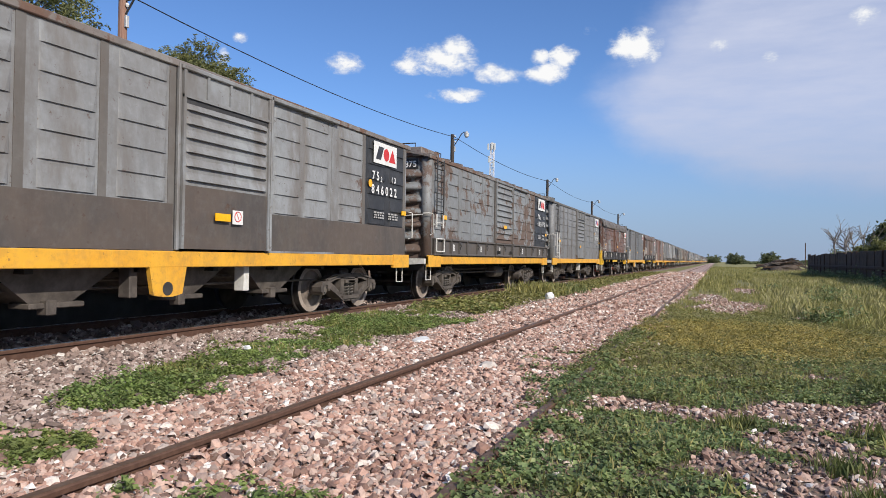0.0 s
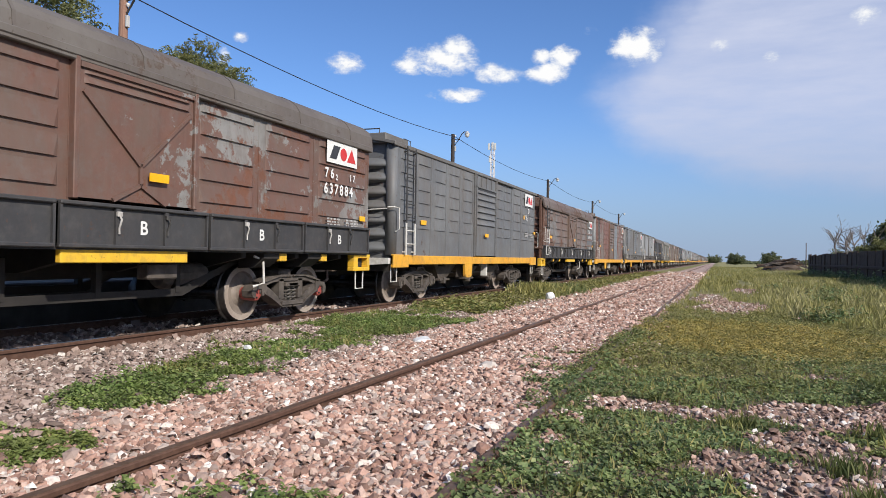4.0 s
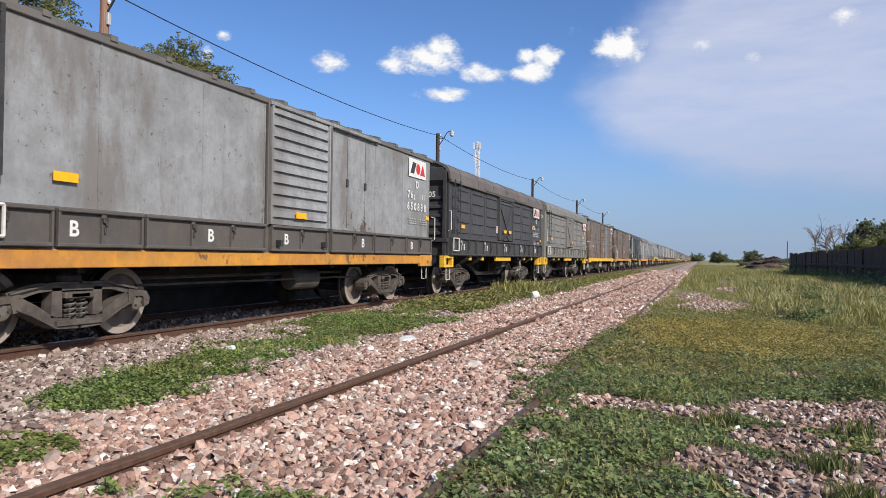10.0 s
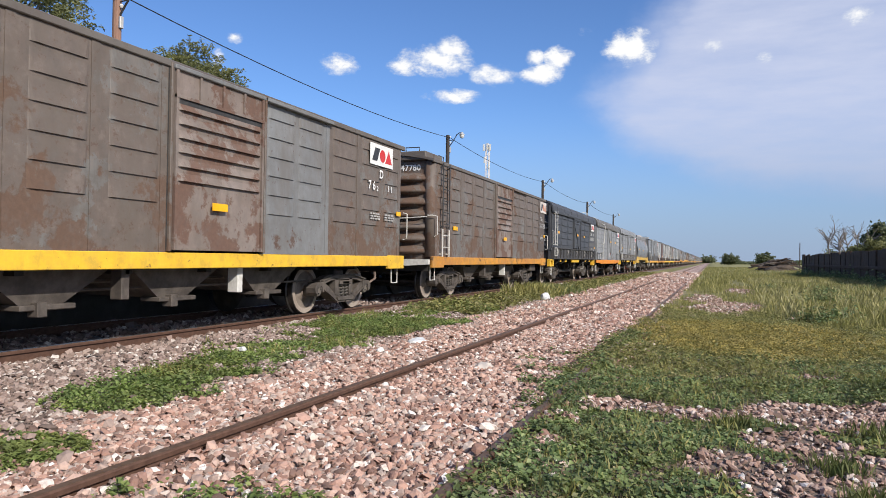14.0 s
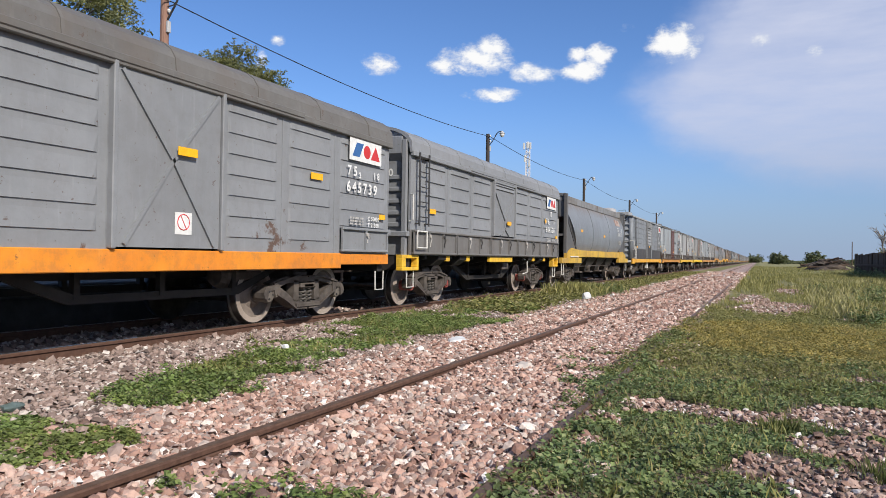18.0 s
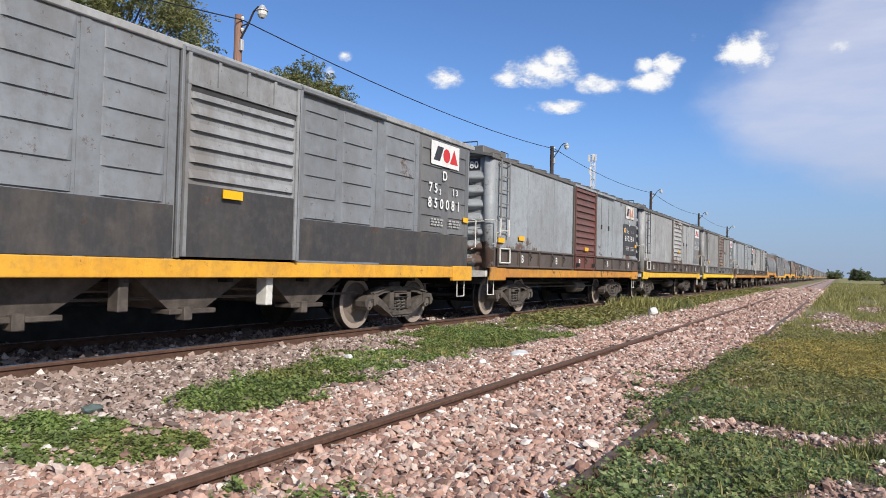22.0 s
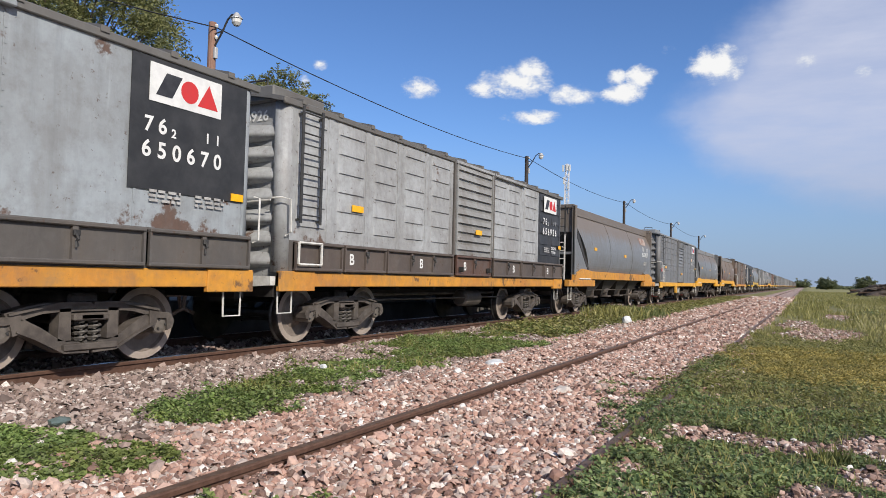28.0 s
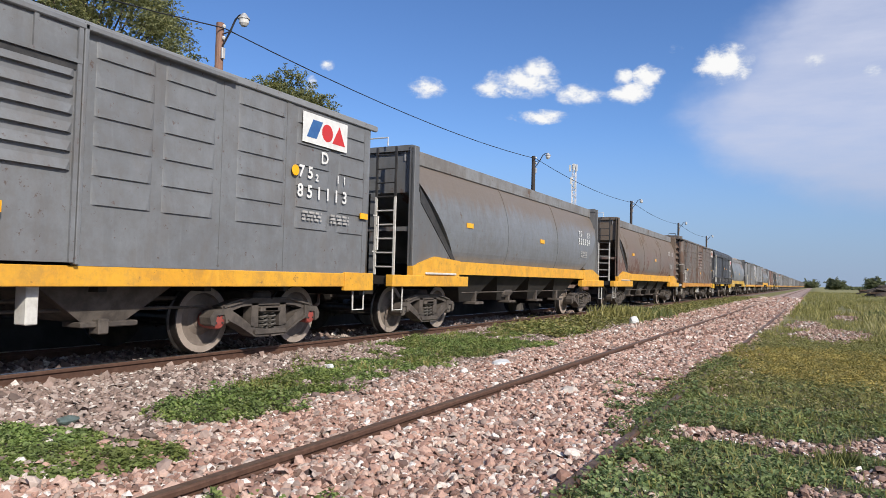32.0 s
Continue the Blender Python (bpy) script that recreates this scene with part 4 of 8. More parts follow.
        for p, q in (((0.30, 1.47), (0.80, 1.47)), ((0.30, 1.17), (0.80, 1.17)), ((0.30, 1.17), (0.30, 1.47)), ((0.80, 1.17), (0.80, 1.47))):
            s.tube([(x, p[0], p[1]), (x, q[0], q[1])], 0.018, 5)
        part("step_frame", s, [WHITE_IRON], wagon)
    else:
        louvre_door(wagon, 5.15 * k, 6.95 * k, 1.09, 3.36, spec.get("door", paint), spec.get("post", paint), 6, 1.89, 2.95, spec.get("kick"))
    # ends, roof
    end_wall(wagon, 0.13, -1, spec.get("end", paint), 1.0, 3.38)
    end_wall(wagon, L - 0.13, 1, spec.get("end", paint), 1.0, 3.38)
    flat_roof(wagon, L, 3.42, 3.62, spec.get("roof", paint), flaps, spec.get("hatch", True))
    # ironwork
    lad = spec.get("ladder", BLACK_IRON)
    if flaps:
        ladder(wagon, 0.33 * k, 0.76 * k, 1.74, 3.36, lad, split=spec.get("lsplit"), mat2=WHITE_IRON)
    else:
        ladder(wagon, 0.50 * k, 0.95 * k, 1.07, 3.38, lad, split=spec.get("lsplit", 1.75), mat2=WHITE_IRON)
    handrail(wagon, [(1.40, -0.05, 2.05), (1.52, 0.0, 2.06), (1.60, 0.10, 2.04), (1.60, 0.12, 1.60), (1.52, 0.10, 1.55)], WHITE_IRON)
    handrail(wagon, [(-0.4, -0.14, 1.95), (0.5, -0.15, 1.97), (1.40, -0.08, 2.02)], WHITE_IRON)
    handrail(wagon, [(1.52, L - 0.02, 2.0), (1.60, L, 1.98), (1.60, L, 1.45), (1.52, L - 0.02, 1.42)], WHITE_IRON)
    for y in (0.08, L - 0.40):
        stirrup(wagon, y)
        stirrup(wagon, y, side=-1)
    s = Shape()
    s.prism([(0.55, 1.0), (1.46, 1.0), (1.46, 0.88), (0.85, 0.84)], "y", -0.10, 0.0)
    part("end_plate", s, [WHITE_IRON], wagon, "white end plate")
    marks(wagon, L, spec, spec.get("sign", 10.40) * k, 2.86, 1.02, 0.42, HALF + (0.040 if spec.get("ribs", True) else 0.022))
    bogies_for(wagon, L, spec.get("cap", CAP_GREY), 2.0 * k)
    return wagon


def marks(wagon, L, spec, y, z, w, h, x):
    """Emblem, class and running numbers, reflectors and small print."""
    if spec.get("panel"):
        s = Shape()
        s.box(HALF + 0.010, HALF + 0.016, y - 0.22, L - spec.get("panel_gap", 0.20), spec["panel"], spec.get("panel_top", 3.33))
        part("number_panel", s, [spec.get("panel_mat", BLACK_PANEL)], wagon, "dark repainted number panel")
    emblem(wagon, y, z, w, h, x, spec.get("logo", 0))
    ink = spec.get("ink", WHITE_PAINT)
    if spec.get("dee", True):
        lettering(wagon, "D", y + 0.42, z - 0.24, 0.17, x, ink)
    cls = spec.get("cls", ("76", "2", "11"))
    top = z - (0.49 if spec.get("dee", True) else 0.33) + spec.get("text_up", 0.0)
    left = y + spec.get("text_left", -0.07)
    lettering(wagon, cls[0], left + 0.02, top, 0.17, x, ink, width=0.29)
    lettering(wagon, cls[1], left + 0.38, top - 0.02, 0.10, x, ink)
    lettering(wagon, cls[2], left + 0.86, top + 0.01, 0.12, x, ink, width=0.18)
    lettering(wagon, spec.get("num", ""), left, top - 0.27, 0.18, x, ink, width=spec.get("num_w", 1.12))
    bars(wagon, y + 0.05, z - 0.98, 0.42, 3, x, FADED, 0.03, 0.05, hash(len(spec.get("label", ""))) % 97)
    if spec.get("load"):
        lettering(wagon, "C " + spec["load"][0], y + 0.62, z - 0.99, 0.075, x, ink)
        lettering(wagon, "T " + spec["load"][1], y + 0.62, z - 1.10, 0.075, x, ink)
    else:
        bars(wagon, y + 0.68, z - 0.98, min(0.44, L - 0.12 - y - 0.68), 3, x, FADED, 0.03, 0.05, 5)
    s = Shape()
    s.lathe([(x - 0.002, 0.075), (x + 0.002, 0.075)], (0, y - 0.12, z - 0.42), "x", 14)
    if spec.get("dot"):
        part("round_mark", s, [REFLECT], wagon)
    for a, b in spec.get("refl", ((1.37, 1.76), (5.80, 1.62))):
        reflector(wagon, a, b, 0.30, 0.10, HALF + (0.11 if 5.1 < a < 7.0 else 0.042))
    reflector(wagon, L - 0.42, z - 0.95, 0.20, 0.09, x + 0.004)
    if spec.get("num"):
        end_lettering(wagon, spec["num"], spec.get("end_x", 0.50), spec.get("end_y", 0.118), spec.get("end_z", 3.16), spec.get("end_h", 0.15), WHITE_PAINT, spec.get("patch", False))
    for st in spec.get("stickers", ()):
        sticker(wagon, *st)
    if spec.get("wheel"):
        brake_wheel(wagon, spec["wheel"][0], spec["wheel"][1] + 0.06, spec["wheel"][2])
    if spec.get("bundle"):
        roof_bundle(wagon, *spec["bundle"])
    if spec.get("tool_box"):
        part("tool_box", Shape().box(1.18, 1.34, L - 1.75, L - 0.95, 0.60, 0.84, 0, 0.01), [BOGIE], wagon, "grey equipment box under the sill")
    if spec.get("red_plate"):
        q = Shape()
        q.box(HALF + 0.06, HALF + 0.10, 0.16, 0.27, 1.58, 1.74, 0, 0.006)
        part("red_plate", q, [LOGO_RED], wagon, "small red plate on the handrail")


def round_roof_wagon(spec):
    """Covered wagon with a bowed roof, long pressed ribs, a braced door and fold-down flaps."""
    L = spec.get("L", 11.27)
    k = L / 11.27
    paint, low, roof = spec["paint"], spec["low"], spec["roof"]
    wagon = thing("freight_wagon", spec["label"], "wagon", (TRACK_X, spec["at"], RAIL_Z), "wagons of the train")
    z_e = 3.08
    full = spec.get("flaps", True)
    z_s = 1.56 if full else 1.06
    # trussed underframe
    s = Shape()
    s.box(-0.16, 0.16, 0.1, L - 0.1, 0.68, 0.95)
    base = part("underframe", s, [UNDER], wagon, "black trussed underframe")
    for y in (0.02, L - 0.2):
        part("end_beam", Shape().box(-1.40, 1.40, y, y + 0.18, 0.75, 1.06), [UNDER], base)
    for i in range(8):
        y = 0.9 + (L - 1.8) * i / 7
        part("cross_member", Shape().prism([(-1.42, 1.06), (-1.42, 0.98), (-0.5, 0.78), (0.5, 0.78), (1.42, 0.98), (1.42, 1.06)], "y", y - 0.05, y + 0.05), [UNDER], base)
    for x in (-0.9, 0.9):
        s = Shape()
        s.prism([(3.0, 0.95), (3.2, 0.95), (4.4, 0.55), (6.9, 0.55), (8.1, 0.95), (8.3, 0.95), (7.0, 0.45), (4.3, 0.45)], "x", x - 0.03, x + 0.03)
        for y in (4.4, 5.6, 6.9):
            s.box(x - 0.04, x + 0.04, y - 0.04, y + 0.04, 0.5, 0.95)
        part("truss", s, [UNDER], base)
    part("coupler", coupler_mesh(1), None, wagon, "", (0, -0.02, 0.85))
    part("coupler", coupler_mesh(-1), None, wagon, "", (0, L + 0.02, 0.85))
    part("air_tank", Shape().lathe([(6.7, 0.14), (6.78, 0.18), (7.5, 0.18), (7.58, 0.14)], (0.75, 0, 0.72), "y", 14), [BOGIE], wagon)
    if full:
        for y in (1.7, 2.9, 8.3, 9.5):
            q = Shape()
            # bowed outrigger with a painted lip
            q.prism([(1.0, 0.82), (1.3, 0.84), (1.47, 0.97), (1.47, 1.06), (1.0, 1.06)], "y", y * k - 0.22, y * k + 0.16)
            q.box(1.40, 1.49, y * k + 0.16, y * k + 0.34, 0.93, 1.06, 1, 0.01)
            part("outrigger", q, [UNDER, spec["sill"]], wagon)
        q = Shape()
        q.box(1.42, 1.50, 4.62 * k, 6.45 * k, 0.91, 1.06, 0, 0.01)
        part("side_sill", q, [spec["sill"]], wagon, "yellow painted step bar")
        for y0, y1 in ((-0.30, 0.42), (L - 0.50, L + 0.12)):
            q = Shape()
            # corner bracket with a rectangular hole
            for b in ((y0, y1, 0.99, 1.06), (y0, y1, 0.75, 0.82), (y0, y0 + 0.16, 0.82, 0.99), (y1 - 0.08, y1, 0.82, 0.99)):
                q.box(1.36, 1.50, b[0], b[1], b[2], b[3], 0, 0.008)
            part("corner_bracket", q, [spec["sill"]], wagon, "yellow corner bracket")
    else:
        q = Shape()
        q.box(1.46, 1.52, 0.0, L, 0.88, 1.06, 0, 0.008)
        q.box(1.45, 1.535, 1.6, L - 1.6, 0.82, 1.065, 0, 0.01)
        part("side_sill", q, [spec["sill"]], wagon, "orange painted side sill")
    # side panels
    bays = [(0.0, 0.5), (0.5, 1.84), (1.84, 3.24), (3.24, 4.70), (6.48, 7.88), (7.88, 9.35), (9.35, 11.27)]
    for i, (a, b) in enumerate(bays):
        a, b = a * k, b * k
        s = Shape()
        s.box(HALF - 0.06, HALF, a, b, z_s, z_e + 0.1)
        pan = part("side_panel", s, [paint], wagon)
        part("cover_strip", Shape().box(HALF, HALF + 0.006, b - 0.03, b, z_s, z_e), [paint], pan)
        if b - a > 0.8:
            for r in range(5 if full else 7):
                rib(pan, paint, a + 0.14, b - 0.14, (1.70 + 0.292 * r) if full else (1.25 + 0.27 * r), 0.027 if full else 0.018, 0.25 if full else 0.22)
    s = Shape()
    s.box(-HALF, -HALF + 0.06, 0, L, 1.06, z_e + 0.1)
    part("side_panel", s, [paint], wagon)
    # door with a V brace
    a, b = 4.75 * k, 6.43 * k
    z0, z1 = (1.60, 3.02) if full else (1.09, 3.04)
    s = Shape()
    x = HALF + 0.05
    s.box(HALF - 0.06, x, a, b, z0, z1)
    if full:
        s.box(x, x + 0.03, a, b, z1 - 0.06, z1)
    dm = spec.get("door", paint)
    d = part("door", s, [dm], wagon, "steel door with crossed braces")
    if full:
        rib(d, dm, a + 0.06, b - 0.06, z1 - 0.22, 0.03, 0.075, x)
        rib(d, dm, a + 0.06, b - 0.06, z1 - 0.12, 0.03, 0.05, x)
    m = (a + b) / 2
    def strap(p, q, w=0.045):
        h = Shape()
        dy, dz = q[0] - p[0], q[1] - p[1]
        l = math.hypot(dy, dz)
        ny, nz = -dz / l * w / 2, dy / l * w / 2
        h.prism([(p[0] - ny, p[1] - nz), (q[0] - ny, q[1] - nz), (q[0] + ny, q[1] + nz), (p[0] + ny, p[1] + nz)], "x", x, x + 0.03)
        part("brace", h, [spec.get("door", paint)], d)
    if full:
        strap((a + 0.05, z1 - 0.30), (m, 2.02))
        strap((b - 0.05, z1 - 0.26), (m, 2.02))
        strap((m, 2.02), (m, 1.80))
        strap((m, 1.80), (a + 0.45, z0))
        strap((m, 1.80), (b - 0.45, z0))
    else:
        strap((a + 0.05, z1 - 0.05), (m, 2.1))
        strap((b - 0.05, z1 - 0.05), (m, 2.1))
        strap((m, 2.1), (a + 0.10, z0 + 0.03))
        strap((m, 2.1), (b - 0.10, z0 + 0.03))
    for y in (a - 0.04, b + 0.04):
        q = Shape()
        q.box(HALF - 0.01, HALF + 0.09, y - 0.03, y + 0.03, z0 - 0.02, z1 + 0.06, 0, 0.01)
        part("door_post", q, [spec.get("door", paint)], wagon)
    # bowed roof overhanging the sides
    n = 16
    top = []
    for i in range(n + 1):
        t = math.pi * (i / n)
        cx = -math.cos(t)
        top.append((1.56 * math.copysign(abs(cx) ** 0.8, cx), z_e + 0.60 * math.sin(t) ** 0.62))
    s = Shape()
    s.prism(top[::-1] + [(p[0] * 0.965, p[1] - 0.05 if 0 < i < n else p[1] + 0.0) for i, p in enumerate(top)], "y", -0.05, L + 0.05)
    rf = part("roof", s, [roof], wagon, "bowed sheet-steel roof")
    strap = shared(("bow_strap", roof.name), lambda: Shape().prism([(p[0] * 1.006, p[1] + 0.006) for p in top[::-1]] + [(p[0] * 0.976, p[1] - 0.024) for p in top], "y", -0.02, 0.02).mesh("roof_strap", [roof]))
    for i in range(7):
        part("roof_strap", strap, None, rf, "", (0, 0.8 + (L - 1.6) * i / 6, 0))
    q = Shape()
    q.box(1.50, 1.585, -0.02, L + 0.02, z_e - 0.07, z_e + 0.03, 0, 0.012)
    q.box(1.50, 1.60, 3.0 * k, 8.3 * k, z_e - 0.03, z_e + 0.06, 0, 0.012)
    q.box(-1.585, -1.50, -0.02, L + 0.02, z_e - 0.07, z_e + 0.03, 0, 0.012)
    part("eaves_rail", q, [roof], wagon)
    for y in spec.get("roof_fit", (2.0, 5.5, 9.0)):
        q = Shape()
        q.box(0.75, 0.82, y - 0.02, y + 0.1, z_e + 0.50, z_e + 0.62, 0, 0.01)
        part("roof_bracket", q, [BLACK_IRON], rf)
    q = Shape()
    q.box(-0.5, 0.5, L - 1.6, L - 0.7, z_e + 0.56, z_e + 0.72, 0, 0.03)
    part("roof_hatch", q, [roof], rf)
    # ends: bowed upper plate, pressed panels, posts
    for y, o in ((0.0, -1), (L, 1)):
        s = Shape()
        t = 0.05 * -o
        lo, hi = min(y, y + t), max(y, y + t)
        s.box(-1.46, 1.46, lo, hi, 1.06, z_e)
        s.prism([(p[0] * 0.96, p[1] - 0.03) for p in top][::-1], "y", lo, hi)
        f0, f1 = (y - 0.10, y + 0.02) if o < 0 else (y - 0.02, y + 0.10)
        if spec.get("plain_end"):
            s.box(-1.5, 1.5, min(y, y + o * 0.10), max(y, y + o * 0.10), 1.06, z_e, 0, 0.03)
            s.prism([(p[0] * 0.955, p[1] - 0.03) for p in top][::-1], "y", min(y, y + o * 0.10), max(y, y + o * 0.10))
            part("end_wall", s, [spec.get("end", paint)], wagon)
            continue
        em = spec.get("end", paint)
        ew = part("end_wall", s, [em], wagon)
        for xx in (-1.44, -0.52, 0.44, 1.36):
            part("end_post", Shape().box(xx, xx + 0.08, f0, f1, 1.06, z_e + 0.25), [em], ew)
        for xa, xb in ((-1.34, -0.55), (-0.42, 0.42), (0.55, 1.34)):
            s = Shape()
            s.prism([(f0 if o < 0 else f1, z_e + 0.30), (y, z_e + 0.34), (y, z_e - 0.16), (f0 if o < 0 else f1, z_e - 0.02)], "x", xa, xb)
            for r in range(5):
                z = 1.60 + r * 0.235
                part("end_bead", Shape().box(xa, xb, min(y, y + o * 0.05), max(y, y + o * 0.05), z, z + 0.10, 0, 0.02), [em], ew)
            part("end_hood", s, [em], ew)
        part("end_rail", Shape().box(-1.5, 1.5, min(y, y + o * 0.12), max(y, y + o * 0.12), 1.42, 1.52, 0, 0.01), [em], ew)
    if full:
        spans = [(0.07 + i * 2.24, 0.02 + (i + 1) * 2.24) for i in range(5)]
        drop_flaps(wagon, [(p * k, q2 * k) for p, q2 in spans], 1.07, 1.56, low, spec.get("latch", True))
        q = Shape()
        q.box(HALF - 0.08, HALF, 0, L, 1.05, 1.56)
        part("flap_backing", q, [low], wagon)
        if spec.get("bees"):
            for y in (1.14, 3.38, 5.62, 7.86, 10.1):
                lettering(wagon, "B", y * k, 1.24, 0.16, HALF + 0.039)
        s = Shape()
        x = HALF + 0.10
        for p, q2 in (((0.14, 1.53), (0.58, 1.53)), ((0.14, 1.20), (0.58, 1.20)), ((0.14, 1.20), (0.14, 1.53)), ((0.58, 1.20), (0.58, 1.53))):
            s.tube([(x, p[0], p[1]), (x, q2[0], q2[1])], 0.016, 5)
        part("step_frame", s, [WHITE_IRON], wagon)
    else:
        drop_flaps(wagon, [(0.10, 1.62), (L - 1.62, L - 0.10)], 1.09, 1.50, low)
    if spec.get("roof_ladder"):
        ladder(wagon, 1.95, 2.33, 1.08, 2.12, WHITE_IRON, 1.59)
        handrail(wagon, [(1.60, 2.34, 2.10), (1.61, 2.42, 2.6), (1.63, 2.50, 3.14)], WHITE_IRON, 0.02)
        q = Shape()
        for dy in (0.0, 0.36):
            q.tube([(1.60, 1.98 + dy, 3.20), (1.40, 1.86 + dy, 3.44), (1.05, 1.62 + dy, 3.62), (0.62, 1.30 + dy, 3.72)], 0.018, 5)
            q.tube([(0.66, 1.33 + dy, 3.70), (0.66, 1.33 + dy, 3.90), (0.42, 1.20 + dy, 3.92), (0.42, 1.20 + dy, 3.72)], 0.013, 5)
        for u in (0.1, 0.35, 0.6, 0.85):
            x = 1.60 + (0.62 - 1.60) * u
            yy = 1.98 + (1.30 - 1.98) * u
            zz = 3.22 + 0.50 * math.sin(u * 1.57)
            q.tube([(x, yy, zz), (x, yy + 0.36, zz)], 0.012, 5)
        part("roof_ladder", q, [WHITE_IRON], wagon, "white rung ladder bent over the roof")
    else:
        ladder(wagon, 0.22 * k, 0.66 * k, 1.64, 3.10, spec.get("ladder", BLACK_IRON), 1.60, spec.get("lsplit"), WHITE_IRON, 0.30)
    if spec.get("corner_box"):
        part("corner_post", Shape().box(1.36, 1.50, -0.30, -0.12, 1.062, 1.58, 0, 0.012), [spec["sill"]], wagon, "yellow corner post")
    handrail(wagon, [(1.50, 0.02, 2.25), (1.58, -0.02, 2.25), (1.58, -0.03, 1.75), (1.50, -0.02, 1.72)], WHITE_IRON)
    for y in (0.02, L - 0.32):
        stirrup(wagon, y, 0.76, None, 1, 0.30, 0.34)
        stirrup(wagon, y, 0.76, None, -1, 0.30, 0.34)
    if full:
        s = Shape()
        s.tube([(1.35, 8.0 * k, 1.0), (1.40, 8.15 * k, 0.95), (1.40, 8.18 * k, 0.60), (1.30, 8.05 * k, 0.55)], 0.02, 6)
        part("brake_lever", s, [WHITE_IRON], wagon)
        s = Shape()
        s.box(1.1, 1.3, 6.0, 6.5, 0.70, 0.90, 0, 0.02)
        part("valve_box", s, [BOGIE], wagon)
    spec.setdefault("num_w", 0.98)
    spec.setdefault("panel_top", 3.02)
    spec.setdefault("panel_gap", 0.03)
    spec.setdefault("text_up", 0.0 if spec.get("dee", True) else 0.07)
    marks(wagon, L, spec, spec.get("sign", 9.66), 2.63, 1.05, 0.38, HALF + 0.055)
    bogies_for(wagon, L, spec.get("cap", CAP_GREY), 1.62, spec.get("far_bogie", L - 2.08))
    return wagon


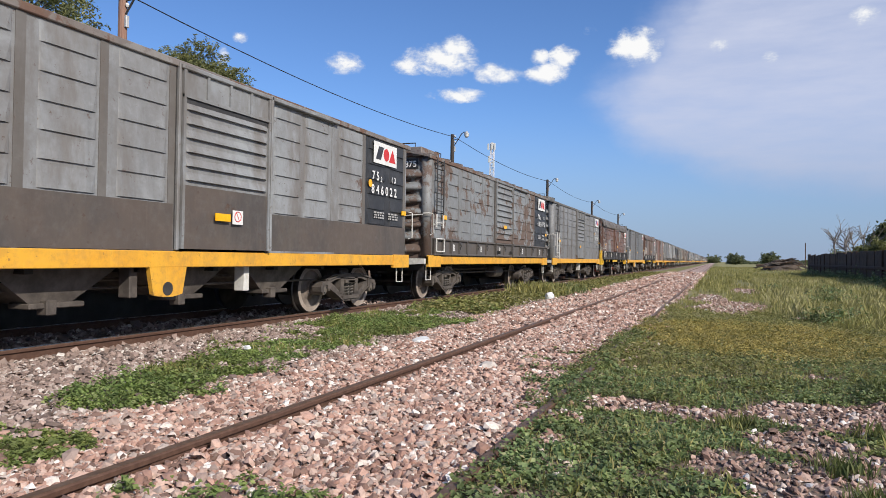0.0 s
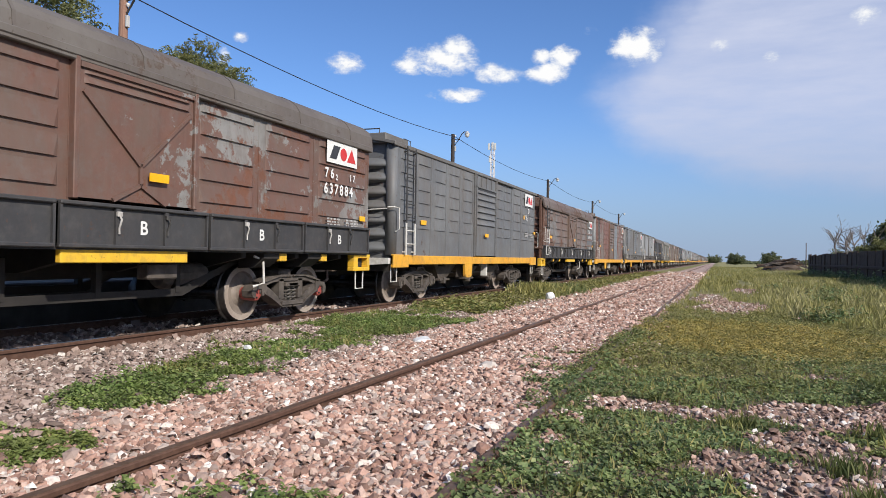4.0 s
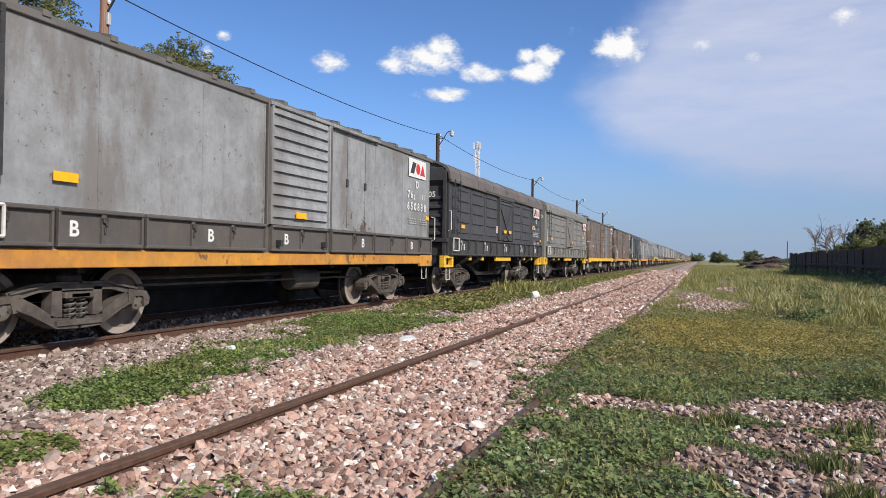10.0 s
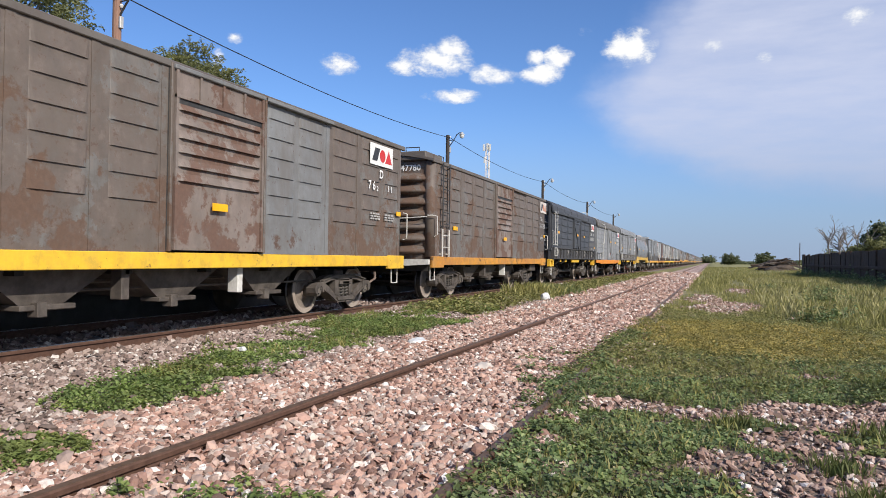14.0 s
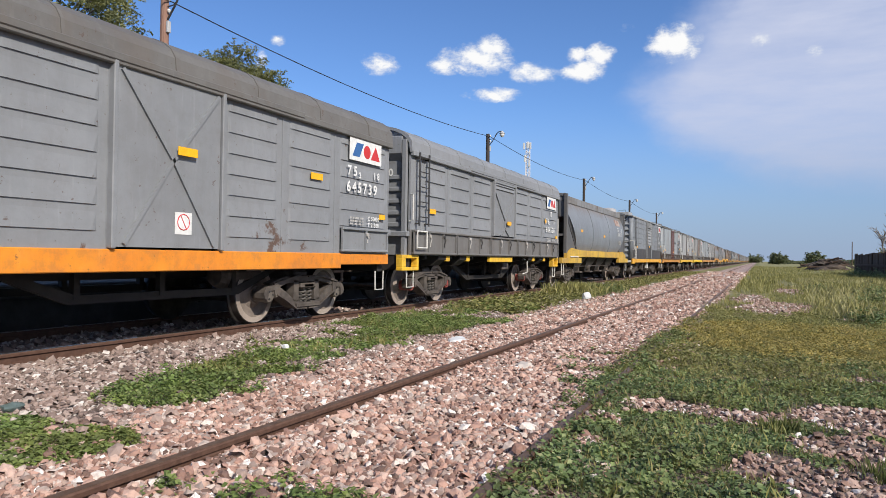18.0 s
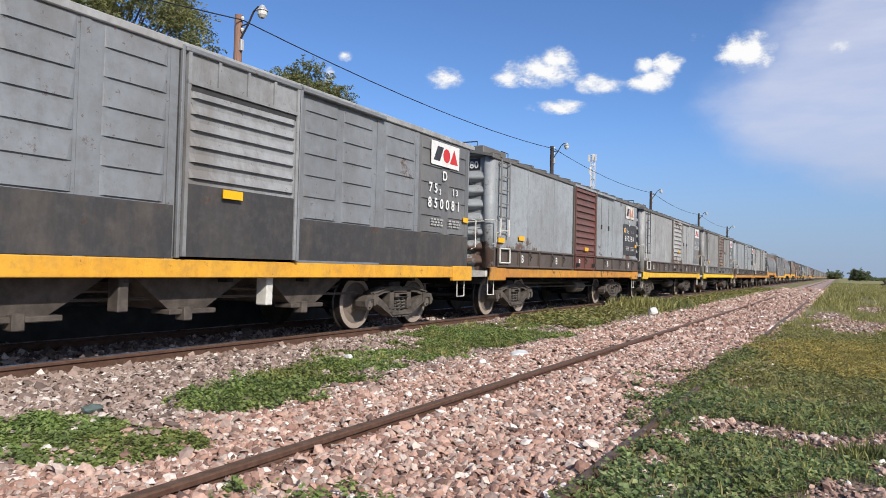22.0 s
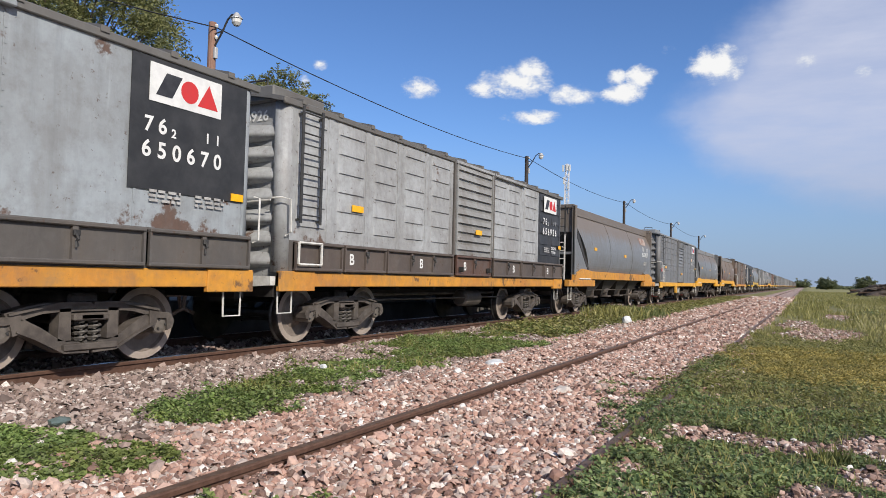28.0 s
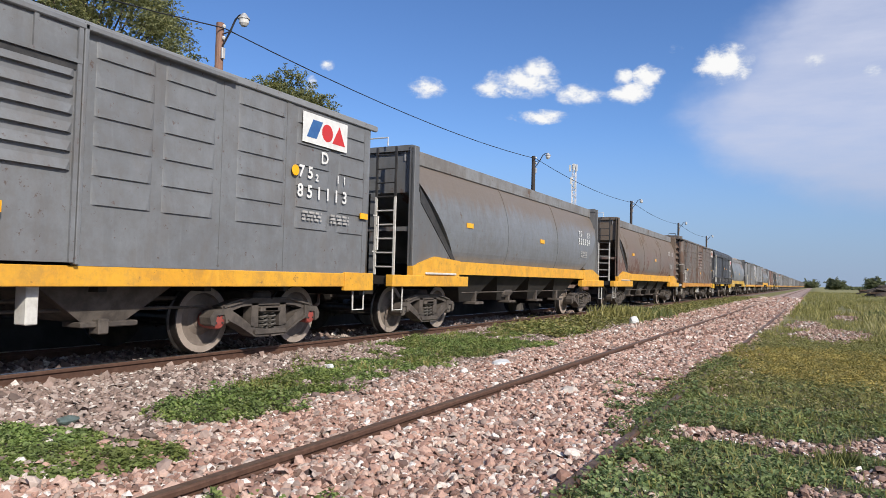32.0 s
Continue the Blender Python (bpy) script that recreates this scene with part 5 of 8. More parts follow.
def hopper(spec):
    """Grain hopper: a long bulged tank between sloped end sheets, yellow side sills, end ladders."""
    L = spec.get("L", 12.75)
    wagon = thing("hopper_wagon", spec["label"], "wagon", (TRACK_X, spec["at"], RAIL_Z), "wagons of the train")
    paint, sill = spec["paint"], spec["sill"]
    prof = [(1.36, 1.36), (1.44, 1.55), (1.48, 1.80), (1.49, 2.05), (1.46, 2.35), (1.39, 2.65), (1.28, 2.95), (1.20, 3.10), (1.19, 3.36)]
    fine = []
    for i in range(len(prof) - 2):
        p0, p1, p2, p3 = (prof[max(0, min(len(prof) - 2, j))] for j in (i - 1, i, i + 1, i + 2))
        for u in (0.0, 0.34, 0.67):
            fine.append(tuple(0.5 * (2 * b + (c - a) * u + (2 * a - 5 * b + 4 * c - d) * u * u + (3 * b - a - 3 * c + d) * u ** 3) for a, b, c, d in zip(p0, p1, p2, p3)))
    prof = fine + prof[-2:]
    full = [(x, z) for x, z in prof] + [(0.0, 3.44)] + [(-x, z) for x, z in prof[::-1]]
    def y_at(z, far):
        u = (z - 1.36) / (3.36 - 1.36)
        if far:
            return L - 0.62 - 1.75 * (1 - min(1.0, u * 1.1)) ** 1.7
        return 1.86 - 1.55 * min(1.0, u * 1.28)
    s = Shape()
    n = len(full)
    cols = 12
    rings = []
    for j in range(cols + 1):
        ring = []
        for x, z in full:
            a, b = y_at(z, False), y_at(z, True)
            ring.append((x, a + (b - a) * j / cols, z))
        rings.append(ring)
    vs = [p for r in rings for p in r]
    fs = []
    for j in range(cols):
        for i in range(n):
            fs.append((j * n + i, (j + 1) * n + i, (j + 1) * n + (i + 1) % n, j * n + (i + 1) % n))
    fs += [tuple(range(n)), tuple(range(cols * n, cols * n + n))[::-1]]
    s.solid(vs, fs)
    tank = part("tank", s, [paint], wagon, "bulged grey steel tank with dusty top", None, False)
    for y in (4.4, 7.9):
        q = Shape()
        for (x0, z0), (x1, z1) in zip(prof, prof[1:]):
            q.solid([(x0, y, z0), (x1, y, z1), (x1, y + 0.06, z1), (x0, y + 0.06, z0), (x0 + 0.012, y, z0), (x1 + 0.012, y, z1), (x1 + 0.012, y + 0.06, z1), (x0 + 0.012, y + 0.06, z0)],
                    [(4, 5, 1, 0), (7, 3, 2, 6), (4, 7, 6, 5)])
        part("weld_seam", q, [paint], tank)
    q = Shape()
    q.box(1.185, 1.225, 0.2, L - 0.85, 3.12, 3.38, 0, 0.008)
    q.box(-1.225, -1.185, 0.2, L - 0.85, 3.12, 3.38, 0, 0.008)
    part("top_rail", q, [spec.get("top", TANK_TOP)], wagon)
    for y in (2.6, 5.0, 7.4, 9.8):
        q = Shape()
        q.box(-0.4, 0.4, y - 0.5, y + 0.5, 3.42, 3.52, 0, 0.03)
        part("roof_hatch", q, [paint], tank)
    for sd in (1, -1):
        # side sills: raised long middle, deeper ends
        q = Shape()
        x0, x1 = sorted((sd * 1.38, sd * 1.47))
        q.prism([(1.75, 1.36), (L - 2.1, 1.36), (L - 2.1, 1.10), (1.75, 1.10)], "x", x0, x1)
        q.prism([(0.12, 1.22), (0.95, 1.42), (1.95, 1.37), (1.95, 1.06), (0.12, 1.06)], "x", x0 - 0.012, x1 + 0.012)
        q.prism([(L - 2.3, 1.37), (L - 1.4, 1.40), (L - 0.62, 1.22), (L - 0.62, 1.06), (L - 2.3, 1.06)], "x", x0 - 0.012, x1 + 0.012)
        for a, b in ((-0.55, 2.32), (L - 2.5, L - 0.05)):
            q.box(x0 - 0.03, x1 + 0.03, a, b, 0.86, 1.06, 0, 0.01)
        part("side_sill", q, [sill if sd > 0 else paint], wagon, "yellow painted side sill" if sd > 0 else "dull grey side sill")
        for far in (0, 1):
            # end gusset: a triangular side plate with a gap beside the tank
            g = Shape()
            y0 = 0.14 if not far else L - 0.76
            d = 1 if not far else -1
            if far:
                pts = [(y0, 1.20), (y0, 3.10)] + [(min(y0, y_at(z, True) + 0.10), z) for z in (3.0, 2.7, 2.4, 2.1, 1.8, 1.6, 1.42)]
            else:
                pts = [(y0, 1.20), (y0, 3.34), (y0 + d * 0.22, 3.34), (y0 + d * 0.24, 2.58), (y0 + d * 1.58, 1.36), (y0 + d * 1.2, 1.30)]
            g.prism(pts[::-1] if d > 0 else pts, "x", sd * 1.40 - 0.02, sd * 1.40 + 0.02)
            g.box(sd * 1.40 - 0.06, sd * 1.40 + 0.06, min(y0, y0 + d * (0.06 if far else 0.16)), max(y0, y0 + d * (0.06 if far else 0.16)), 1.06, 3.38, 0, 0.01)
            part("end_gusset", g, [spec.get("gusset", paint)], wagon)
            if far:
                # black sheet standing in for the shade between the tank and the end plate
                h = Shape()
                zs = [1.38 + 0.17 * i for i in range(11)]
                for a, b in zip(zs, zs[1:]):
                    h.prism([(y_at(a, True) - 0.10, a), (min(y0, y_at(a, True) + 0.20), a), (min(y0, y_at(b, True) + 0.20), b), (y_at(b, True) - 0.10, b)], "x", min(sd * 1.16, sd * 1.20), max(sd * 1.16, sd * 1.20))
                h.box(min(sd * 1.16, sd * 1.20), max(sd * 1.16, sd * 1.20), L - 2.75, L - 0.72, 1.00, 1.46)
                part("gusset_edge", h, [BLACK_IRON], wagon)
                continue
            # black bar standing in for the shaded gap along the gusset's slope
            h = Shape()
            pts = [(y0 + d * 0.24, 2.66), (y0 + d * 0.62, 2.36), (y0 + d * 1.72, 1.37), (y0 + d * 1.56, 1.37), (y0 + d * 0.30, 2.38)]
            h.prism(pts[::-1] if d > 0 else pts, "x", sd * 1.34, sd * 1.435)
            part("gusset_edge", h, [BLACK_IRON], wagon)
    for far in (0, 1):
        y = 0.22 if not far else L - 0.84
        o = -1 if not far else 1
        e = Shape()
        e.box(-1.36, 1.36, min(y, y - o * 0.04), max(y, y - o * 0.04), 2.55, 3.34)
        e.box(-1.38, 1.38, y - 0.06, y + 0.06, 3.30, 3.40)
        e.solid([(-1.3, y, 2.55), (1.3, y, 2.55), (1.2, y - o * 1.5, 1.30), (-1.2, y - o * 1.5, 1.30)], [(0, 1, 2, 3), (3, 2, 1, 0)])
        e.box(-1.4, 1.4, y - 0.05, y + 0.05, 1.85, 1.93)
        for x in (-0.55, 0.5):
            e.box(x, x + 0.09, y - 0.04, y + 0.05, 1.06, 2.55)
        part("end_wall", e, [spec.get("end", paint)], wagon)
        for sd in (-1,):
            w = Shape()
            w.box(sd * 1.36 - 0.045, sd * 1.36 + 0.045, y + o * 0.02, y + o * 0.10, 1.04, 3.30, 0, 0.01)
            w.tube([(sd * (0.62 + 0.34 + 0.30 * math.copysign(abs(math.cos(k * 0.3927)) ** 0.55, math.cos(k * 0.3927))), y + o * 0.06, 1.62 + 0.46 * math.copysign(abs(math.sin(k * 0.3927)) ** 0.55, math.sin(k * 0.3927))) for k in range(17)], 0.045, 6)
            part("end_frame", w, [spec.get("end_frame", paint)], wagon, "grey end frame with a rounded opening")
    u = Shape()
    u.box(-0.18, 0.18, -0.3, L - 0.3, 0.68, 1.0)
    base = part("underframe", u, [UNDER], wagon, "black underframe with discharge funnels")
    for a, b in ((-0.5, 0.2), (L - 0.9, L - 0.1)):
        part("end_platform", Shape().box(-1.38, 1.38, a, b, 0.90, 1.04), [UNDER], base)
    for y in (3.2, 5.2, 7.2, 9.2):
        u = Shape()
        u.solid([(-1.3, y - 0.95, 1.1), (1.3, y - 0.95, 1.1), (1.3, y + 0.95, 1.1), (-1.3, y + 0.95, 1.1), (-1.0, y - 0.3, 0.52), (1.0, y - 0.3, 0.52), (1.0, y + 0.3, 0.52), (-1.0, y + 0.3, 0.52)],
                [(0, 1, 5, 4), (1, 2, 6, 5), (2, 3, 7, 6), (3, 0, 4, 7), (4, 5, 6, 7)])
        part("discharge_funnel", u, [UNDER], base)
    for y in (3.5, 5.4, 7.3, 9.0):
        q = Shape()
        q.box(1.02, 1.12, y - 0.04, y + 0.04, 0.50, 0.82, 0, 0.01)
        q.box(0.9, 1.22, y - 0.22, y + 0.20, 0.46, 0.52, 0, 0.01)
        part("gate_lever", q, [BOGIE], wagon)
    part("draft_box", Shape().box(-0.20, 0.55, -0.92, -0.45, 0.70, 1.0, 0, 0.03), [DRAFT_RED], wagon, "rust-red coupler housing")
    part("brake_rod", Shape().tube([(1.1, 2.8, 0.72), (1.1, 10.2, 0.74)], 0.016, 5), [BOGIE], wagon)
    part("brake_cylinder", Shape().lathe([(5.0, 0.05), (5.1, 0.14), (5.5, 0.15), (5.6, 0.06)], (1.0, 0, 0.72), "y", 12), [BOGIE], wagon)
    part("coupler", coupler_mesh(1), None, wagon, "", (0, -0.50, 0.85))
    part("coupler", coupler_mesh(-1), None, wagon, "", (0, L - 0.10, 0.85))
    # end ladder on the nearer end, walkway, brake wheel
    q = Shape()
    for x in (0.78, 1.18):
        q.box(x - 0.02, x + 0.02, -0.06, -0.03, 1.06, 2.45, 1)
        q.box(x - 0.02, x + 0.02, -0.06, -0.03, 2.45, 3.34, 0)
    for i in range(9):
        q.tube([(0.78, -0.05, 1.2 + i * 0.25), (1.18, -0.05, 1.2 + i * 0.25)], 0.014, 5, 1 if i < 5 else 0)
    part("ladder", q, [BLACK_IRON, spec.get("ladder", WHITE_IRON)], wagon, "end rung ladder")
    q = Shape()
    q.tube([(0.3, L * 0 + 0.1, 3.40), (0.3, 0.1, 3.55), (0.9, 0.1, 3.55), (0.9, 0.1, 3.40)], 0.014, 5)
    part("handrail", q, [WHITE_IRON], wagon)
    q = Shape()
    q.lathe([(-0.30, 0.20), (-0.27, 0.22), (-0.24, 0.20)], (-0.1, 0, 2.35), "y", 16)
    part("brake_wheel", q, [BOGIE], wagon)
    q = Shape()
    q.box(1.30, 1.52, 0.55, 1.75, 1.08, 1.12, 0, 0.01)
    part("step_board", q, [WHITE_IRON], wagon)
    for y in (-0.45, L - 0.42):
        stirrup(wagon, y, 0.88, None, 1, 0.32, 0.42)
        stirrup(wagon, y, 0.88, None, -1, 0.32, 0.42)
    # marks on the tank
    x = 1.475
    lettering(wagon, "75", L - 2.90, 2.37, 0.18, x, spec.get("ink", WHITE_PAINT), width=0.30)
    lettering(wagon, "2", L - 2.50, 2.35, 0.11, x, spec.get("ink", FADED))
    lettering(wagon, "13", L - 2.03, 2.37, 0.17, x, spec.get("ink", WHITE_PAINT), width=0.22)
    if spec.get("num"):
        lettering(wagon, spec["num"], L - 2.94, 2.14, 0.19, x + 0.02, spec.get("ink", WHITE_PAINT), width=1.14)
    bars(wagon, L - 2.7, 1.90, 0.6, 4, x + 0.025, FADED, 0.03, 0.05, 3)
    if spec.get("worn_emblem"):
        q = Shape()
        for (x0, z0), (x1, z1) in zip(prof, prof[1:]):
            if 2.58 < z0 and z1 < 2.98:
                q.solid([(x0 + 0.006, L - 2.95, z0), (x1 + 0.006, L - 2.95, z1), (x1 + 0.006, L - 1.75, z1), (x0 + 0.006, L - 1.75, z0)], [(0, 3, 2, 1)])
        part("emblem", q, [simple("rusted_emblem", (0.20, 0.085, 0.06), (0.50, 0.44, 0.38), 3.5, 0.7, 0.0, 0.2)], tank, "faded emblem worn down to rust")
    for a, b in ((2.2, 2.06), (6.5, 1.98)):
        reflector(wagon, a, b, 0.30, 0.10, 1.50)
    end_lettering(wagon, spec.get("num", ""), -0.32, 0.17, 2.66, 0.18)
    bogies_for(wagon, L, spec.get("cap", CAP_GREY), 1.2, 11.1)
    return wagon

# ---- the train ----
RUST = (0.115, 0.062, 0.042)
BROWN = (0.165, 0.082, 0.060)


def P(name, base, second, amount, seed, rust=RUST, **kw):
    return wagon_paint("paint_" + name, base, second, rust, amount, seed=seed, **kw)


G_PALE = P("stained_pale_grey", (0.275, 0.288, 0.298), (0.225, 0.228, 0.23), 0.16, 1.3, streaks=0.55, stain=0.9)
G_PATCH = P("grey_with_rust_patches", (0.225, 0.24, 0.25), (0.20, 0.21, 0.215), 0.42, 2.7, (0.13, 0.085, 0.065), streaks=0.45)
G_MID = P("mid_grey", (0.21, 0.216, 0.22), (0.18, 0.184, 0.186), 0.18, 3.1, streaks=0.5)
G_DARK = P("slate_grey", (0.135, 0.142, 0.15), (0.165, 0.17, 0.172), 0.10, 4.9, streaks=0.4)
G_BLUE = P("blue_grey", (0.215, 0.235, 0.255), (0.185, 0.20, 0.215), 0.12, 5.2, streaks=0.35, stain=0.3)
G_WORN = P("worn_clean_grey", (0.19, 0.20, 0.212), (0.165, 0.174, 0.185), 0.04, 33.3, streaks=0.35, stain=0.5)
G_STAIN = P("stained_blue_grey", (0.185, 0.197, 0.21), (0.155, 0.148, 0.142), 0.10, 31.7, (0.12, 0.07, 0.052), streaks=0.5, stain=0.8)
G_CLEAN = P("clean_grey", (0.245, 0.255, 0.268), (0.222, 0.232, 0.244), 0.02, 6.6, streaks=0.2, grime=0.2, stain=0.12, mottle=0.15)
G_GREEN = P("greenish_grey", (0.195, 0.19, 0.173), (0.175, 0.172, 0.158), 0.02, 7.4, streaks=0.2, grime=0.25, stain=0.2, mottle=0.15)
G_LIGHT = P("light_grey_patched", (0.30, 0.312, 0.322), (0.235, 0.243, 0.25), 0.14, 8.8, streaks=0.45, stain=0.8)
G_LIGHT2 = P("pale_blue_grey", (0.335, 0.368, 0.392), (0.285, 0.305, 0.318), 0.10, 9.5, streaks=0.45, stain=0.35, mottle=0.25, foot=0.15)
G_LIGHT3 = P("bare_light_grey", (0.39, 0.40, 0.405), (0.32, 0.322, 0.32), 0.14, 10.1, streaks=0.45, stain=0.5)
RED_FLAP = P("rust_red_flap", (0.12, 0.062, 0.046), (0.10, 0.058, 0.045), 0.2, 37.2, (0.14, 0.07, 0.045), foot=0.0)
GRIME = P("grimy_seam", (0.155, 0.145, 0.135), (0.125, 0.112, 0.10), 0.15, 38.2, streaks=0.6, stain=0.8)
DOOR_FLAKE = P("flaking_pale_door", (0.42, 0.42, 0.41), (0.15, 0.10, 0.08), 0.30, 35.2, (0.16, 0.085, 0.06), streaks=0.5, patch=0.53, crisp=True, foot=0.16)
FLAP_BROWN = P("brown_flap", (0.11, 0.085, 0.072), (0.085, 0.068, 0.06), 0.15, 36.2, streaks=0.3, foot=0.0)
BROWN_RUST = P("rusted_brown", (0.150, 0.078, 0.058), (0.24, 0.235, 0.225), 0.30, 11.3, (0.17, 0.070, 0.042), streaks=0.4, patch=0.53, crisp=True)
BROWN_GREY = P("brown_grey", (0.165, 0.112, 0.090), (0.185, 0.178, 0.172), 0.34, 12.2, (0.14, 0.070, 0.048), streaks=0.55, patch=0.54, crisp=True, mottle=0.6)
BROWN_DUST = P("dusty_brown_grey", (0.145, 0.115, 0.096), (0.165, 0.158, 0.148), 0.34, 13.9, (0.135, 0.082, 0.057), streaks=0.5, stain=0.8, patch=0.54, crisp=True, mottle=1.0)
RED_BROWN = P("faded_red_brown", (0.185, 0.088, 0.066), (0.20, 0.168, 0.148), 0.22, 14.4, (0.14, 0.072, 0.052), streaks=0.6, patch=0.52, crisp=True, mottle=0.6)
NAVY = P("blue_black", (0.047, 0.052, 0.062), (0.054, 0.059, 0.068), 0.0, 15.5, streaks=0.1, grime=0.12, stain=0.12, mottle=0.15, foot=0.0)
CHARCOAL = P("charcoal", (0.040, 0.040, 0.043), (0.050, 0.050, 0.052), 0.05, 16.8, streaks=0.15, grime=0.2, stain=0.12, mottle=0.3, foot=0.02)
DARK_BAND = P("dark_band", (0.105, 0.082, 0.068), (0.075, 0.066, 0.061), 0.20, 17.5, (0.10, 0.062, 0.045), streaks=0.3, foot=0.0)
BLACK_BAND = P("black_band", (0.042, 0.042, 0.044), (0.052, 0.05, 0.05), 0.10, 17.9, (0.085, 0.05, 0.036), streaks=0.3, grime=0.25, foot=0.0)
FLAP_DARK = P("dark_flap", (0.105, 0.094, 0.086), (0.088, 0.080, 0.074), 0.12, 18.5, streaks=0.25, foot=0.0)
FLAP_GREY = P("grey_flap", (0.17, 0.165, 0.16), (0.14, 0.138, 0.134), 0.10, 19.5, streaks=0.3, foot=0.0)
G_DUST = P("dusty_worn_grey", (0.30, 0.30, 0.292), (0.245, 0.242, 0.232), 0.10, 29.1, streaks=0.5, stain=0.7)
ROOF_RUST = P("rusty_roof", (0.20, 0.172, 0.155), (0.25, 0.235, 0.22), 0.42, 20.5, (0.15, 0.085, 0.06), streaks=0.2, patch=0.55, crisp=True)
ROOF_BROWN = P("brown_roof", (0.115, 0.098, 0.086), (0.145, 0.13, 0.115), 0.2, 21.5, (0.10, 0.07, 0.055), streaks=0.2)
ROOF_GREY = P("grey_roof", (0.15, 0.145, 0.135), (0.125, 0.12, 0.112), 0.12, 22.5, streaks=0.2)
ROOF_RED = P("red_brown_roof", (0.125, 0.082, 0.066), (0.15, 0.118, 0.10), 0.25, 42.2, (0.11, 0.065, 0.048), streaks=0.25)
DOOR_RED = P("oxide_red_door", (0.15, 0.048, 0.036), (0.13, 0.05, 0.04), 0.10, 23.5, (0.11, 0.05, 0.036), streaks=0.3)
DOOR_RUST = P("rusty_door", (0.25, 0.205, 0.18), (0.20, 0.155, 0.13), 0.35, 24.5, (0.15, 0.085, 0.062), streaks=0.5)
TANK = P("tank_grey", (0.215, 0.238, 0.262), (0.19, 0.206, 0.222), 0.05, 25.5, (0.14, 0.115, 0.095), streaks=0.35, rough=0.36, dust_z=2.95, stain=0.2, mottle=0.25, foot=0.0)
TANK_DUST = P("dusty_tank", (0.185, 0.20, 0.218), (0.17, 0.18, 0.19), 0.10, 26.5, (0.165, 0.125, 0.095), streaks=0.4, rough=0.4, dust_z=2.55, stain=0.2)
TANK_RED = P("reddish_tank", (0.19, 0.135, 0.115), (0.185, 0.165, 0.15), 0.3, 27.5, (0.16, 0.09, 0.07), streaks=0.4, dust_z=2.2)
G_SLATE = P("dark_slate", (0.088, 0.092, 0.097), (0.105, 0.108, 0.11), 0.08, 41.2, streaks=0.3, foot=0.0)
TANK_SILL = P("dirty_yellow_sill", (0.66, 0.42, 0.05), (0.56, 0.34, 0.05), 0.14, 39.2, (0.17, 0.11, 0.06), streaks=0.4, stain=0.4, foot=0.0)
TANK_TOP = P("worn_top_rail", (0.24, 0.245, 0.25), (0.19, 0.18, 0.17), 0.2, 40.2, (0.15, 0.10, 0.075), streaks=0.6, stain=0.7, foot=0.0)
CANVAS_TAN = simple("tan_canvas", (0.34, 0.26, 0.20), (0.46, 0.36, 0.28), 2.0, 0.9, 0.0, 0.5, 0.03)
CANVAS_GREY = simple("grey_tarpaulin", (0.30, 0.29, 0.29), (0.42, 0.41, 0.41), 1.6, 0.75, 0.0, 0.5, 0.03)

